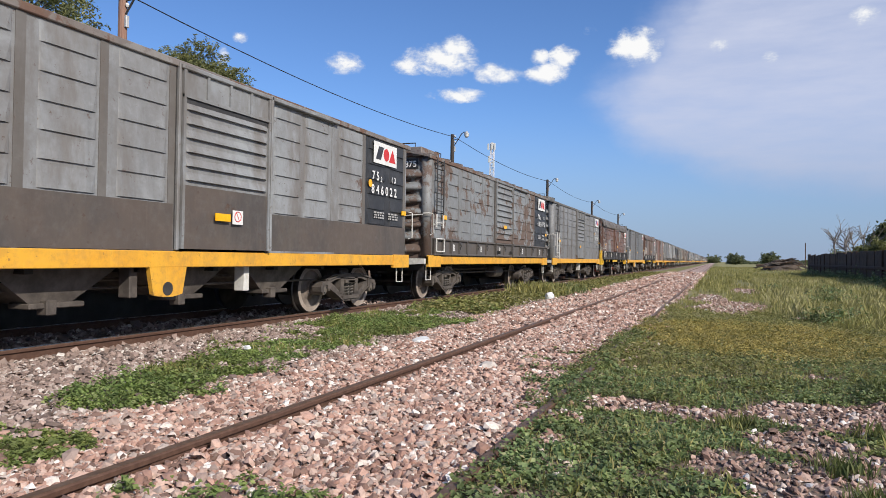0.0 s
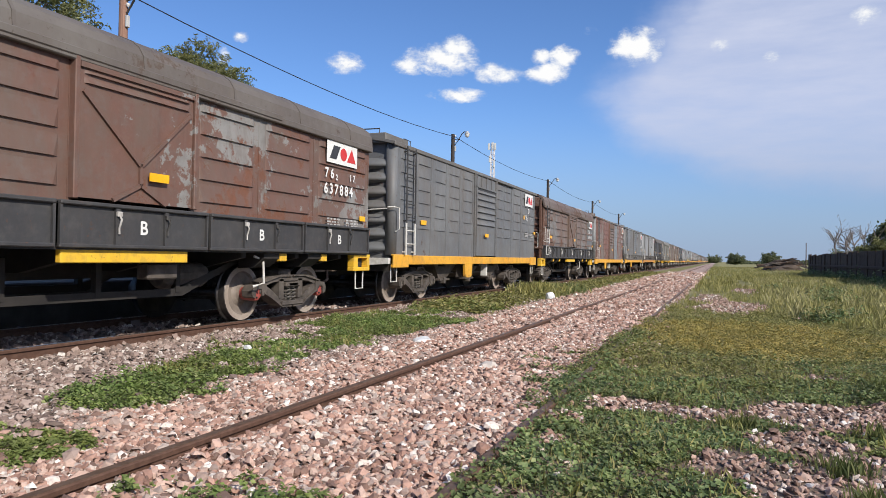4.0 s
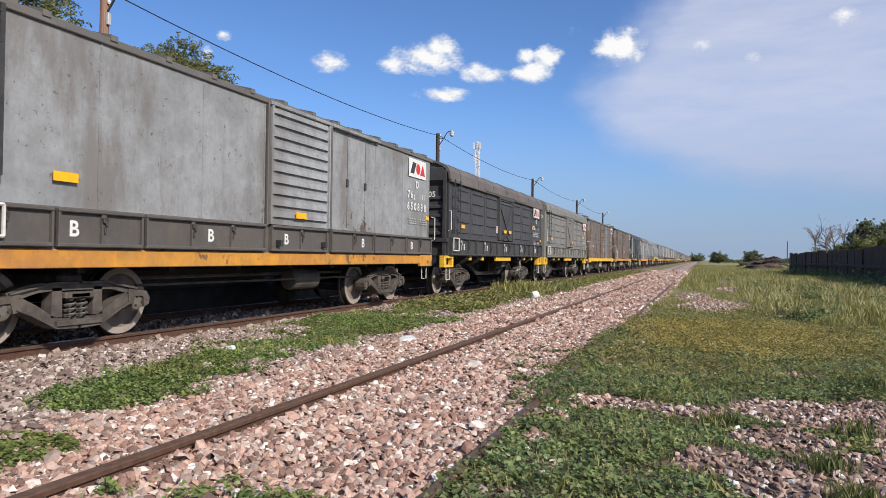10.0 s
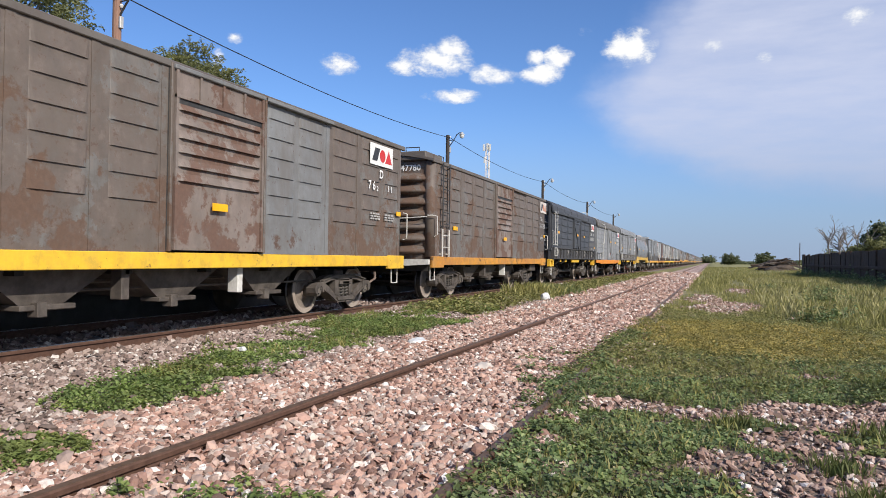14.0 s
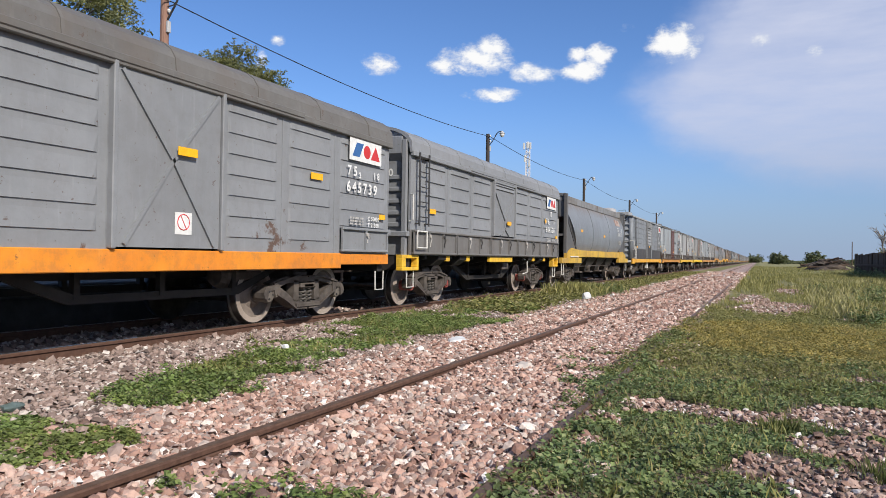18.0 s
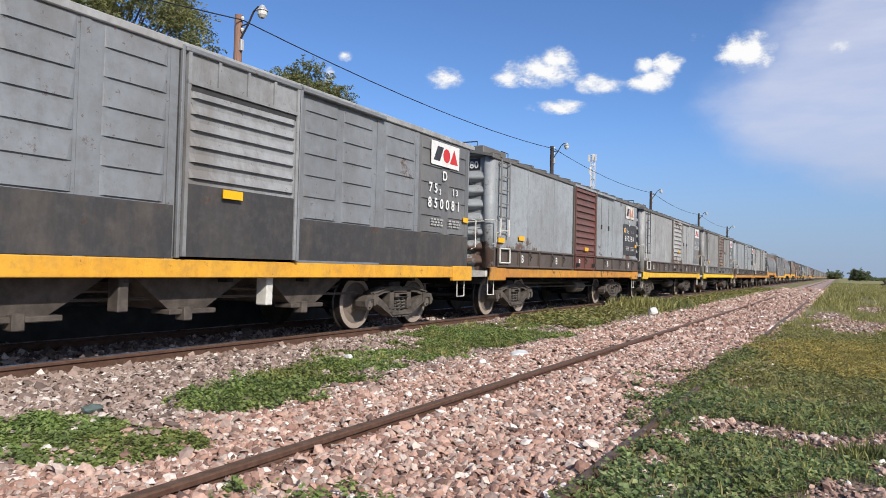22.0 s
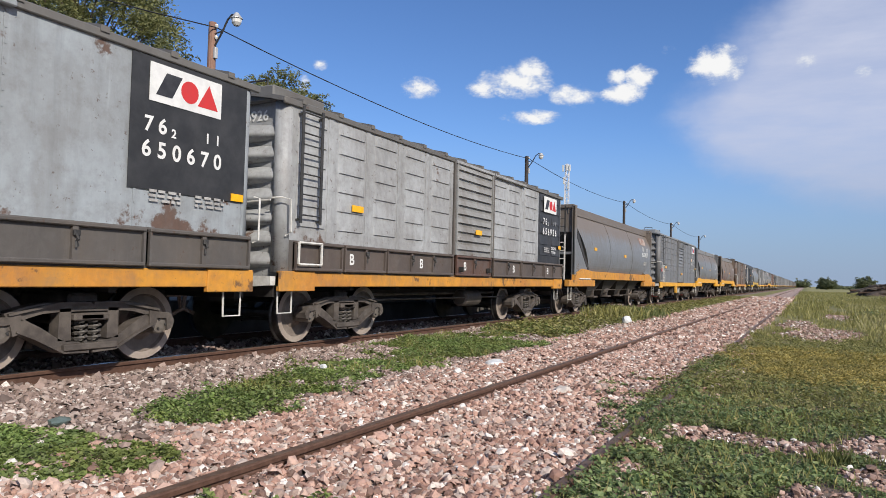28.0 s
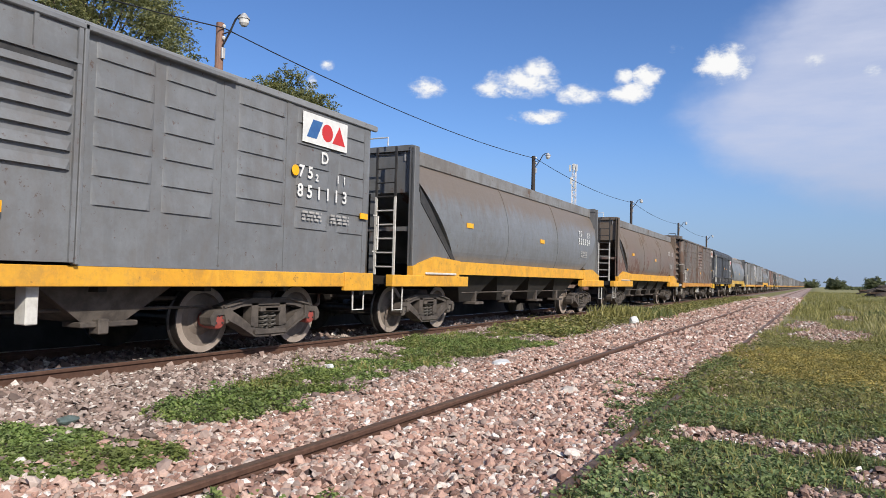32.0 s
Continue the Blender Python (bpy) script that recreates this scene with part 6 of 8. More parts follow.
WAGONS = [
    (boxcar, dict(end_paint=BLACK_PANEL, sign=10.32, at=1.62, seam=GRIME, paint=G_PALE, low=DARK_BAND, band=1.64, kick=DARK_BAND, roof=ROOF_RUST, sill=YELLOW, lug=4.70, lug_hole=1, stickers=((6.08, 1.44, 0.22, 0.19, HALF + 0.10, True),), end_x=0.5, panel=None, num="846022", cls=("75", "2", "13"), dee=False, dot=1, refl=((5.72, 1.47),),
                  label="stained pale grey box wagon with dark lower band")),
    (boxcar, dict(end_paint=BLACK_PANEL, sign=10.49, refl=((0.79, 1.96), (5.81, 1.95)), at=14.79, paint=G_PATCH, low=FLAP_DARK, flaps=True, bees=1, roof=ROOF_RUST, sill=YELLOW, panel=None, load=("55740", "24260"), num="633875", patch=True, cls=("76", "2", "11"), dee=False, lsplit=2.05,
                  label="grey box wagon blotched with rust patches and fold-down flaps")),
    (boxcar, dict(at=27.96, seam=GRIME, paint=G_MID, roof=ROOF_GREY, sill=YELLOW, num="847137", patch=True, logo=1, dot=1, end_x=0.60, end_z=3.12, end_h=0.14, bundle=(-0.35, 0.56, -0.42, 0.30, 3.22, 3.78, CANVAS_TAN, "tan canvas bundle on the roof end", 3.0), cls=("75", "2", "13"), lsplit=2.15, refl=((1.05, 1.76), (5.50, 1.60)),
                  label="mid grey ribbed box wagon with louvred sliding door")),
    (round_roof_wagon, dict(end_z=2.62, end_y=-0.056, end_x=0.5, refl=((0.83, 1.90), (5.68, 1.86)), at=41.37, paint=BROWN_RUST, low=CHARCOAL, roof=ROOF_BROWN, sill=LEMON, bees=1, corner_box=1, num="637884", patch=True, cls=("76", "2", "17"), dee=False, cap=CAP_RED, lsplit=2.05,
                            label="rusted brown covered wagon with flaking paint and bowed roof")),
    (boxcar, dict(at=53.75, paint=G_DARK, roof=ROOF_GREY, sill=YELLOW, num="", cls=("75", "2", "13"), dot=1, lug=4.4,
                  label="slate grey box wagon with faded sign and yellow sill")),
    (round_roof_wagon, dict(end_z=2.62, end_y=-0.056, end_x=0.5, refl=((1.02, 1.86), (5.08, 1.88), (5.65, 1.86)), at=67.06, paint=BROWN_GREY, low=CHARCOAL, roof=ROOF_RED, sill=LEMON, bees=1, num="639443", panel=1.60, panel_mat=G_DARK, sign=9.80, cls=("76", "2", "11"), dee=False, lsplit=2.2,
                            label="brown and grey weathered covered wagon with dark flaps")),
    (boxcar, dict(sign=10.93, at=79.28, end=G_MID, paint=RED_BROWN, roof=ROOF_RUST, sill=YELLOW, door=BROWN_GREY, hatch_paint=G_BLUE, bundle=(-0.55, 0.75, -0.35, 0.35, 3.18, 3.86, CANVAS_GREY, "grey tarpaulin bundle on the roof end", 5.0), lug=3.6, num="856435", patch=True, num_w=0.94, logo=2, cls=("75", "2", "13"), dee=False,
                  label="faded red-brown box wagon with pale grey doors")),
    (boxcar, dict(at=92.68, paint=G_STAIN, low=FLAP_GREY, flaps=True, roof=G_BLUE, sill=YELLOW, tank=False, lug=3.7, num="461947", cls=("75", "2", "11"), cap=CAP_RED, logo=1, dot=1, louvres=11,
                  label="blue-grey ribbed box wagon with red axle caps and flaps")),
    (boxcar, dict(sign=10.58, at=105.97, paint=G_LIGHT, low=FLAP_DARK, flaps=True, ribs=False, bees=1, roof=ROOF_GREY, sill=OCHRE, num="650838", patch=True, cls=("76", "2", "11"),
                  label="smooth light grey box wagon with patched paint and flaps")),
    (round_roof_wagon, dict(end_z=2.62, end_y=-0.056, end_x=0.5, at=119.31, paint=CHARCOAL, low=CHARCOAL, roof=ROOF_BROWN, sill=LEMON, bees=1, stickers=((4.52, 1.83, 0.21, 0.22, HALF + 0.012, True),), logo=2, num="637305", cls=("76", "2", "11"), dot=1, refl=((0.92, 1.83), (5.11, 1.84), (5.75, 1.84)),
                            label="charcoal covered wagon with dusty bowed roof")),
    (round_roof_wagon, dict(end_z=2.75, end_y=-0.104, end_x=0.74, sign=9.75, plain_end=1, refl=((0.95, 1.85), (5.86, 1.79)), at=131.60, paint=G_GREEN, low=G_GREEN, roof=G_GREEN, sill=LEMON, num="637330", cls=("76", "2", "11"), logo=1, dot=1,
                            label="clean greenish grey covered wagon with bowed roof")),
    (boxcar, dict(at=143.92, paint=BROWN_DUST, roof=ROOF_BROWN, sill=LEMON, ladder=DRY_BRANCH, door=DOOR_RUST, hatch_paint=G_MID, num="", lsplit=None,
                  label="dusty brown box wagon with pale louvred door")),
    (boxcar, dict(sign=11.03, at=157.65, paint=BROWN_DUST, roof=ROOF_BROWN, sill=OCHRE, door=DOOR_RUST, tool_box=1, num="847780", num_w=0.88, panel=1.36, panel_mat=DARK_BAND, cls=("75", "2", "11"), dee=False, logo=2, ink=FADED,
                  label="dusty brown-grey box wagon with worn sign")),
    (round_roof_wagon, dict(end_z=2.62, end_y=-0.056, end_x=0.5, at=171.04, paint=NAVY, low=CHARCOAL, roof=NAVY, sill=LEMON, ladder=WHITE_IRON, num="638528", panel=1.60, panel_mat=G_SLATE, cls=("76", "2", "13"), dee=False, refl=((1.02, 2.18), (5.24, 2.19), (7.5, 2.19)),
                            label="repainted blue-black covered wagon with white ladder")),
    (round_roof_wagon, dict(end_z=2.62, end_y=-0.056, end_x=0.5, sign=8.92, at=183.18, L=10.35, paint=G_CLEAN, low=G_CLEAN, roof=ROOF_GREY, sill=ORANGE, flaps=False, roof_ladder=1, load=("50000", "21300"), stickers=((5.18, 1.25, 0.26, 0.26, HALF + 0.056, True),), ladder=WHITE_IRON, num="645739", cls=("75", "2", "18"), logo=1, dee=False, refl=((5.16, 2.17), (7.87, 2.19)),
                            label="clean grey covered wagon with orange sill and braced door")),
    (round_roof_wagon, dict(sign=9.45, L=10.93, far_bogie=9.19, end_z=2.62, end_y=-0.056, end_x=0.5, at=194.42, paint=G_CLEAN, low=FLAP_GREY, roof=G_CLEAN, sill=LEMON, num="604520", cls=("76", "2", "19"), logo=1, dot=1, cap=CAP_RED, refl=((0.80, 1.92), (5.49, 1.90)),
                            label="clean mid grey covered wagon with red axle caps")),
    (hopper, dict(at=206.65, paint=TANK, sill=TANK_SILL, num="844191", worn_emblem=1, gusset=G_SLATE, end=G_DARK, end_frame=G_MID, label="grey bulged hopper wagon with yellow sill")),
    (boxcar, dict(end_paint=G_DARK, at=220.75, paint=G_BLUE, low=BLACK_BAND, band=1.64, kick=BLACK_BAND, door=G_LIGHT, hatch_paint=G_BLUE, roof=G_LIGHT3, sill=YELLOW, num="850081", patch=True, end_x=0.66, end_h=0.12, bundle=(-0.85, 0.58, -0.40, 0.42, 3.22, 3.84, CANVAS_GREY, "grey tarpaulin bundle bulging over the roof end", 7.0), cls=("75", "2", "13"), panel=None, panel_mat=G_DARK, lsplit=1.75, refl=((1.26, 1.69), (5.66, 1.77)),
                  label="blue-grey box wagon with dark lower band and white roof edge")),
    (boxcar, dict(door_flap=DOOR_RED, flap=FLAP_BROWN, refl=((1.41, 1.69), (0.33, 1.60), (5.85, 1.60)), at=233.65, paint=G_LIGHT2, low=FLAP_DARK, flaps=True, ribs=False, bees=1, roof=ROOF_GREY, sill=OCHRE, door=DOOR_RED, num="650580", patch=True, logo=2, cls=("76", "2", "11"), panel=1.62, panel_top=2.66, panel_mat=CHARCOAL, dot=1, ladder=G_MID, lsplit=2.1,
                  label="pale blue-grey smooth box wagon with oxide red door")),
    (boxcar, dict(sign=10.54, refl=((6.03, 1.95),), at=246.55, paint=G_LIGHT3, low=FLAP_DARK, flaps=True, ribs=False, bees=1, roof=ROOF_GREY, sill=LEMON, door=DOOR_FLAKE, flap=FLAP_BROWN, wheel=(1.0, -0.36, 2.42), num="653170", cls=("76", "2", "11"), panel=1.56, panel_mat=G_MID, dee=False,
                  label="bare light grey smooth box wagon with peeling door")),
    (boxcar, dict(refl=((1.52, 1.67), (5.88, 1.61)), at=259.80, paint=G_DUST, low=FLAP_GREY, flaps=True, ribs=False, roof=ROOF_GREY, sill=BRIGHT_LEMON, door=DOOR_RUST, num="651968", patch=True, cls=("76", "2", "11"), panel=1.56, panel_mat=G_DARK, logo=1, dot=1, cap=CAP_RED,
                  label="light grey smooth box wagon with bright lemon sill")),
    (boxcar, dict(at=273.00, paint=G_LIGHT2, low=FLAP_DARK, flaps=True, ribs=False, roof=ROOF_GREY, sill=OCHRE, num="650670", panel=1.9, dee=False,
                  label="pale smooth box wagon with ochre sill")),
    (boxcar, dict(end_paint=BLACK_PANEL, door_flap=RED_FLAP, flap=FLAP_BROWN, refl=((1.60, 2.02), (5.98, 1.95)), at=285.55, paint=G_LIGHT3, low=FLAP_DARK, flaps=True, bees=1, roof=ROOF_GREY, sill=OCHRE, door=G_DUST, num="656926", cls=("76", "2", "11"), panel=None, dee=False, load=("55740", "24260"),
                  label="scuffed light grey ribbed box wagon with black number panel")),
    (hopper, dict(at=298.95, top=TANK_DUST, paint=TANK_DUST, sill=OCHRE, num="827827", worn_emblem=1, label="hopper wagon with dusty brown upper tank")),
    (boxcar, dict(sign=10.22, at=312.75, paint=G_WORN, roof=G_CLEAN, sill=YELLOW, lug=4.55, red_plate=1, wheel=(-0.30, -0.38, 2.37), stickers=((5.98, 1.31, 0.12, 0.17, HALF + 0.064, False),), num="851113", cls=("75", "2", "11"), cap=CAP_RED, logo=1, dot=1, lsplit=1.9, refl=((1.35, 1.77), (5.95, 1.50)),
                  label="clean grey ribbed box wagon with yellow sill and red axle caps")),
    (hopper, dict(at=326.00, paint=TANK_DUST, sill=YELLOW, num="826324", gusset=G_DARK, end=G_DARK, label="grey hopper wagon with brown dusty top")),
    (hopper, dict(at=340.60, paint=TANK_RED, sill=YELLOW, num="", label="hopper wagon with reddish brown tank")),
]
TRAIN = []
for make, spec in WAGONS:
    TRAIN.append((make(spec), spec["at"]))


def far_wagon(at, paint, sill, tall):
    """A wagon far up the line: body, roof, door, sill and bogies only."""
    w = thing("freight_wagon", "distant grey freight wagon of the long train", "wagon", (TRACK_X, at, RAIL_Z), "wagons of the train")
    key = (paint.name, tall)
    def body():
        s = Shape()
        s.box(-HALF, HALF, 0, 12.05, 1.06, 3.35)
        for a in (0.3, 2.2, 4.1, 7.2, 9.1, 11.0):
            s.box(HALF, HALF + 0.03, a, a + 0.1, 1.1, 3.3)
        return s.mesh("body", [paint])
    def roof():
        s = Shape()
        s.prism([(-1.54, 3.35), (1.54, 3.35), (1.2, 3.5 + tall), (0, 3.58 + tall), (-1.2, 3.5 + tall)][::-1], "y", -0.02, 12.07)
        return s.mesh("roof", [ROOF_GREY])
    part("body", shared(("far_body", key), body), None, w)
    part("roof", shared(("far_roof", tall), roof), None, w)
    part("door", shared("far_door", lambda: Shape().box(HALF, HALF + 0.06, 5.15, 6.95, 1.15, 3.3).mesh("door", [FLAP_GREY])), None, w)
    part("side_sill", shared(("far_sill", sill.name), lambda: Shape().box(-1.52, 1.52, 0, 12.05, 0.86, 1.06).mesh("side_sill", [sill])), None, w)
    for y in (2.0, 10.05):
        part("bogie", shared("far_bogie", lambda: Shape().box(-1.2, 1.2, -1.1, 1.1, 0.0, 0.7, 0, 0.1).mesh("bogie", [BOGIE])), None, w, "", (0, y, 0))
    return w


# the rest of the train, up to the vanishing point
at = 354.4
for i, src in enumerate((12, 13, 16, 2, 8, 25, 6, 9, 17)):
    L = {boxcar: 12.05, round_roof_wagon: 11.27, hopper: 12.9}[WAGONS[src][0]]
    TRAIN.append((copy_thing(TRAIN[src][0], Matrix.Translation((TRACK_X, at, RAIL_Z))), at))
    at += L + 1.15
rnd = random.Random(4)
while at < 1050:
    TRAIN.append((far_wagon(at, rnd.choice((G_MID, G_LIGHT, G_LIGHT3, BROWN_DUST, G_DARK, TANK_DUST)), rnd.choice((YELLOW, OCHRE)), rnd.choice((0.0, 0.12))), at))
    at += 13.2

# metres run by the train, at every second second
RUN = (0.0, 20.38, 40.86, 61.47, 81.87, 102.12, 122.22, 142.34, 162.38, 182.34, 201.56, 220.80, 240.08, 259.35, 278.40, 297.07, 315.60)


def run_at(t):
    """Smooth distance run at t seconds."""
    u = t / 2
    i = max(0, min(len(RUN) - 2, int(u)))
    f = u - i
    p = [RUN[max(0, min(len(RUN) - 1, j))] for j in (i - 1, i, i + 1, i + 2)]
    if i == 0:
        p[0] = 2 * p[1] - p[2]
    if i == len(RUN) - 2:
        p[3] = 2 * p[2] - p[1]
    return 0.5 * (2 * p[1] + (p[2] - p[0]) * f + (2 * p[0] - 5 * p[1] + 4 * p[2] - p[3]) * f * f + (3 * p[1] - p[0] - 3 * p[2] + p[3]) * f ** 3)


def motions():
    """Every wagon rolls along the track; every wheelset turns with the distance run."""
    for wagon, y0 in TRAIN:
        walk(wagon, [(t, pose(TRACK_X, y0 - run_at(t), RAIL_Z)) for t in range(0, 33)])
    keyed = {}
    for ob in list(scene.objects):
        if not ob.name.startswith("wheelset"):
            continue
        y = round(ob.location.y, 3)
        if y not in keyed:
            walk(ob, [(f / FPS, pose(0, y, 0, math.degrees(run_at(f / FPS) / 0.425))) for f in range(0, 32 * FPS + 1)])
            keyed[y] = ob
        else:
            src = keyed[y].animation_data
            ob.rotation_mode = "QUATERNION"
            ob.animation_data_create()
            ob.animation_data.action = src.action
            ob.animation_data.action_slot = src.action_slot

# ---- ground, tracks, ballast, plants ----
SIDING = (-2.96, -1.21)


def smooth01(v, a, b):
    t = np.clip((v - a) / (b - a), 0, 1)
    return t * t * (3 - 2 * t)


def wave(x, y, seed=0):
    """Cheap smooth noise in about -1..1."""
    r = np.random.RandomState(seed)
    out = np.zeros_like(np.asarray(x, dtype=float))
    for k in range(6):
        a, f = r.uniform(0, 6.28), 0.5 * 1.7 ** k
        out += np.sin(x * f * math.cos(a) + y * f * math.sin(a) + r.uniform(0, 6.28)) / (1.35 ** k)
    return out / 2.6


def height(x, y):
    """Lie of the land: ballast shoulder of the main line, shallow siding bed, uneven meadow."""
    d = np.abs(x - TRACK_X)
    h = 0.055 * (1 - smooth01(d, 1.7, 3.3))
    h = h + 0.012 * wave(x * 1.7, y * 1.7, 3) * smooth01(d, 1.5, 3.0)
    right = smooth01(x, -1.1, 0.6)
    h = h + right * (0.035 * wave(x * 0.6, y * 0.6, 5) + 0.01)
    h = h + 0.05 * smooth01(x, 3.0, 8.0) * smooth01(y, 6.0, 22.0)
    # the stone is heaped against the siding rails
    h = h + 0.045 * np.exp(-((x - SIDING[1] - 0.05) / 0.22) ** 2) + 0.012 * np.exp(-((x - SIDING[0]) / 0.3) ** 2)
    return h


def ground_mesh():
    def axis(marks):
        out = []
        for a, b, n in marks:
            out += list(np.linspace(a, b, n, endpoint=False))
        return np.array(out + [marks[-1][1]])
    xs = axis(((-1500, -60, 10), (-60, -14, 12), (-14, -10, 10), (-10, 6, 90), (6, 16, 24), (16, 80, 12), (80, 1500, 8)))
    ys = axis(((-200, -6, 8), (-6, 2, 10), (2, 30, 110), (30, 90, 60), (90, 300, 30), (300, 2500, 20)))
    X, Y = np.meshgrid(xs, ys, indexing="ij")
    Z = height(X, Y)
    nx, ny = X.shape
    v = np.stack([X, Y, Z], -1).reshape(-1, 3)
    i = np.arange(nx * ny).reshape(nx, ny)
    f = np.stack([i[:-1, :-1], i[1:, :-1], i[1:, 1:], i[:-1, 1:]], -1).reshape(-1, 4)
    me = bpy.data.meshes.new("ground")
    me.from_pydata(v.tolist(), [], f.tolist())
    me.polygons.foreach_set("use_smooth", [True] * len(f))
    return me


def ground_material():
    def build(n, obj):
        sep = n.add("ShaderNodeSeparateXYZ", inp={0: obj})
        x, y = sep.outputs[0], sep.outputs[1]
        big = n.noise(obj, 0.22, 5.0, 0.6)
        mid = n.noise(obj, 1.3, 6.0, 0.65)
        fine = n.noise(obj, 22.0, 6.0, 0.7)
        grit = n.noise(obj, 60.0, 4.0, 0.6)
        green = n.mix(n.step(mid, 0.35, 0.65), rgba((0.11, 0.12, 0.038)), rgba((0.21, 0.20, 0.075)))
        green = n.mix(n.step(big, 0.52, 0.66), green, rgba((0.27, 0.22, 0.095)))
        soil = n.mix(fine, rgba((0.10, 0.076, 0.058)), rgba((0.27, 0.20, 0.155)))
        pink = n.mix(n.step(fine, 0.3, 0.7), rgba((0.20, 0.14, 0.12)), rgba((0.56, 0.42, 0.37)))
        # near ground darkened: shade in the crevices between stones, put into the colour
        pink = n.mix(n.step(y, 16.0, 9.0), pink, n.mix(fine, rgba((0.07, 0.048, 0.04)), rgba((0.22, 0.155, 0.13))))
        pink = n.mix(n.step(grit, 0.5, 0.62), pink, rgba((0.26, 0.19, 0.165)))
        grey = n.mix(n.step(fine, 0.3, 0.7), rgba((0.08, 0.064, 0.056)), rgba((0.29, 0.235, 0.205)))
        wob = n.math("MULTIPLY", n.math("SUBTRACT", mid, 0.5), 1.3)
        xw = n.math("ADD", x, wob)
        # bands across the line: meadow behind, ballast, weeds, siding, meadow
        col = n.mix(n.step(xw, -12.2, -10.8), green, grey)
        strip = n.math("MULTIPLY", n.step(xw, -6.2, -5.9), n.step(xw, -4.0, -4.3))
        strip = n.math("MULTIPLY", strip, n.step(y, 9.0, 14.0))
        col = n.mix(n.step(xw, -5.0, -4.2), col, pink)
        col = n.mix(strip, col, green)
        near = n.mix(n.step(y, 7.5, 10.5), soil, n.mix(n.step(mid, 0.56, 0.66), green, soil))
        col = n.mix(n.step(xw, -1.25, -0.85), col, near)
        far = n.step(y, 60.0, 180.0)
        col = n.mix(n.math("MULTIPLY", far, n.step(x, -0.8, 1.5)), col, rgba((0.24, 0.225, 0.09)))
        return col, None, n.math("ADD", fine, n.math("MULTIPLY", grit, 0.5))
    return surface("ground_cover", build, rough=0.95, bump=0.6, bump_dist=0.03)


gm = ground_mesh()
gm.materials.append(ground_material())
tagged(new("ground", gm), "flat ground with ballast, weeds and meadow along the tracks", "ground", "", "structure")


def rail_profile(x, top, k=1.0):
    """Flat-bottomed rail section."""
    half = [(0.0, 0.0), (0.028, -0.002), (0.035, -0.012), (0.033, -0.038), (0.010, -0.048), (0.008, -0.115), (0.030, -0.130), (0.062, -0.140), (0.062, -0.150)]
    pts = [(x + a * k, top + b * k) for a, b in half[1:]] + [(x - a * k, top + b * k) for a, b in half[:0:-1]]
    return pts


def track(name, xc, top, top_mat, label, sleepers, y0, y1):
    root = thing(name, label, "track", (0, 0, 0), "", "structure")
    for sd in (-1, 1):
        x = xc + sd * 0.873
        s = Shape()
        s.prism(rail_profile(x, top), "y", y0, y1)
        n = len(s.f)
        s.m = [0] * n
        s.m[-1] = 1
        # running surface
        s.box(x - 0.027, x + 0.027, y0, y1, top - 0.001, top + 0.0015, 1)
        part("rail", s, [RAIL_SIDE, top_mat], root)
    for i in range(sleepers):
        y = 1.0 + i * 0.66
        s = Shape()
        s.box(-1.35, 1.35, -0.12, 0.12, -0.13, 0.0, 0, 0.015)
        part("sleeper", shared("sleeper", lambda: s.mesh("sleeper", [SLEEPER])), None, root, "", (xc, y, top - 0.148))
    return root


track("main_track", TRACK_X, RAIL_Z, RAIL_TOP, "main line track with rust-brown rails", 90, -60, 1600)
siding = track("siding_track", -2.085, 0.09, OLD_RAIL_TOP, "disused siding with rusty rails sunk in ballast", 0, -20, 400)
# fish-plated joint on the nearer siding rail
for y in (3.25, 15.25, 27.25):
    s = Shape()
    s.box(-2.955, -2.915, y - 0.22, y + 0.22, -0.02, 0.045, 0, 0.006)
    for k in (-0.14, -0.05, 0.05, 0.14):
        s.lathe([(-2.915, 0.016), (-2.895, 0.014)], (0, y + k, 0.012), "x", 6)
    part("fish_plate", s, [RAIL_SIDE], siding)


def scatter_mesh(name, verts, faces_per, base_faces, mats):
    """Joins many copies: verts is (n, k, 3), base_faces the faces of one copy."""
    n, k, _ = verts.shape
    me = bpy.data.meshes.new(name)
    bf = np.array(base_faces)
    q = bf.shape[1]
    idx = (bf[None] + (np.arange(n) * k)[:, None, None]).reshape(-1)
    nf = n * len(bf)
    me.vertices.add(n * k)
    me.vertices.foreach_set("co", verts.reshape(-1).astype(np.float32))
    me.loops.add(nf * q)
    me.loops.foreach_set("vertex_index", idx.astype(np.int32))
    me.polygons.add(nf)
    me.polygons.foreach_set("loop_start", (np.arange(nf) * q).astype(np.int32))
    me.polygons.foreach_set("loop_total", np.full(nf, q, dtype=np.int32))
    me.polygons.foreach_set("use_smooth", np.zeros(nf, dtype=bool))
    me.update(calc_edges=True)
    for m in mats:
        me.materials.append(m)
    return me


def rotations(n, rs, tilt=1.0):
    a, b, c = rs.uniform(0, 6.283, n), rs.uniform(-1, 1, n) * tilt, rs.uniform(-1, 1, n) * tilt
    ca, sa, cb, sb, cc, sc = np.cos(a), np.sin(a), np.cos(b), np.sin(b), np.cos(c), np.sin(c)
    z = np.zeros(n)
    o = np.ones(n)
    Rz = np.stack([ca, -sa, z, sa, ca, z, z, z, o], -1).reshape(n, 3, 3)
    Ry = np.stack([cb, z, sb, z, o, z, -sb, z, cb], -1).reshape(n, 3, 3)
    Rx = np.stack([o, z, z, z, cc, -sc, z, sc, cc], -1).reshape(n, 3, 3)
    return Rz @ Ry @ Rx


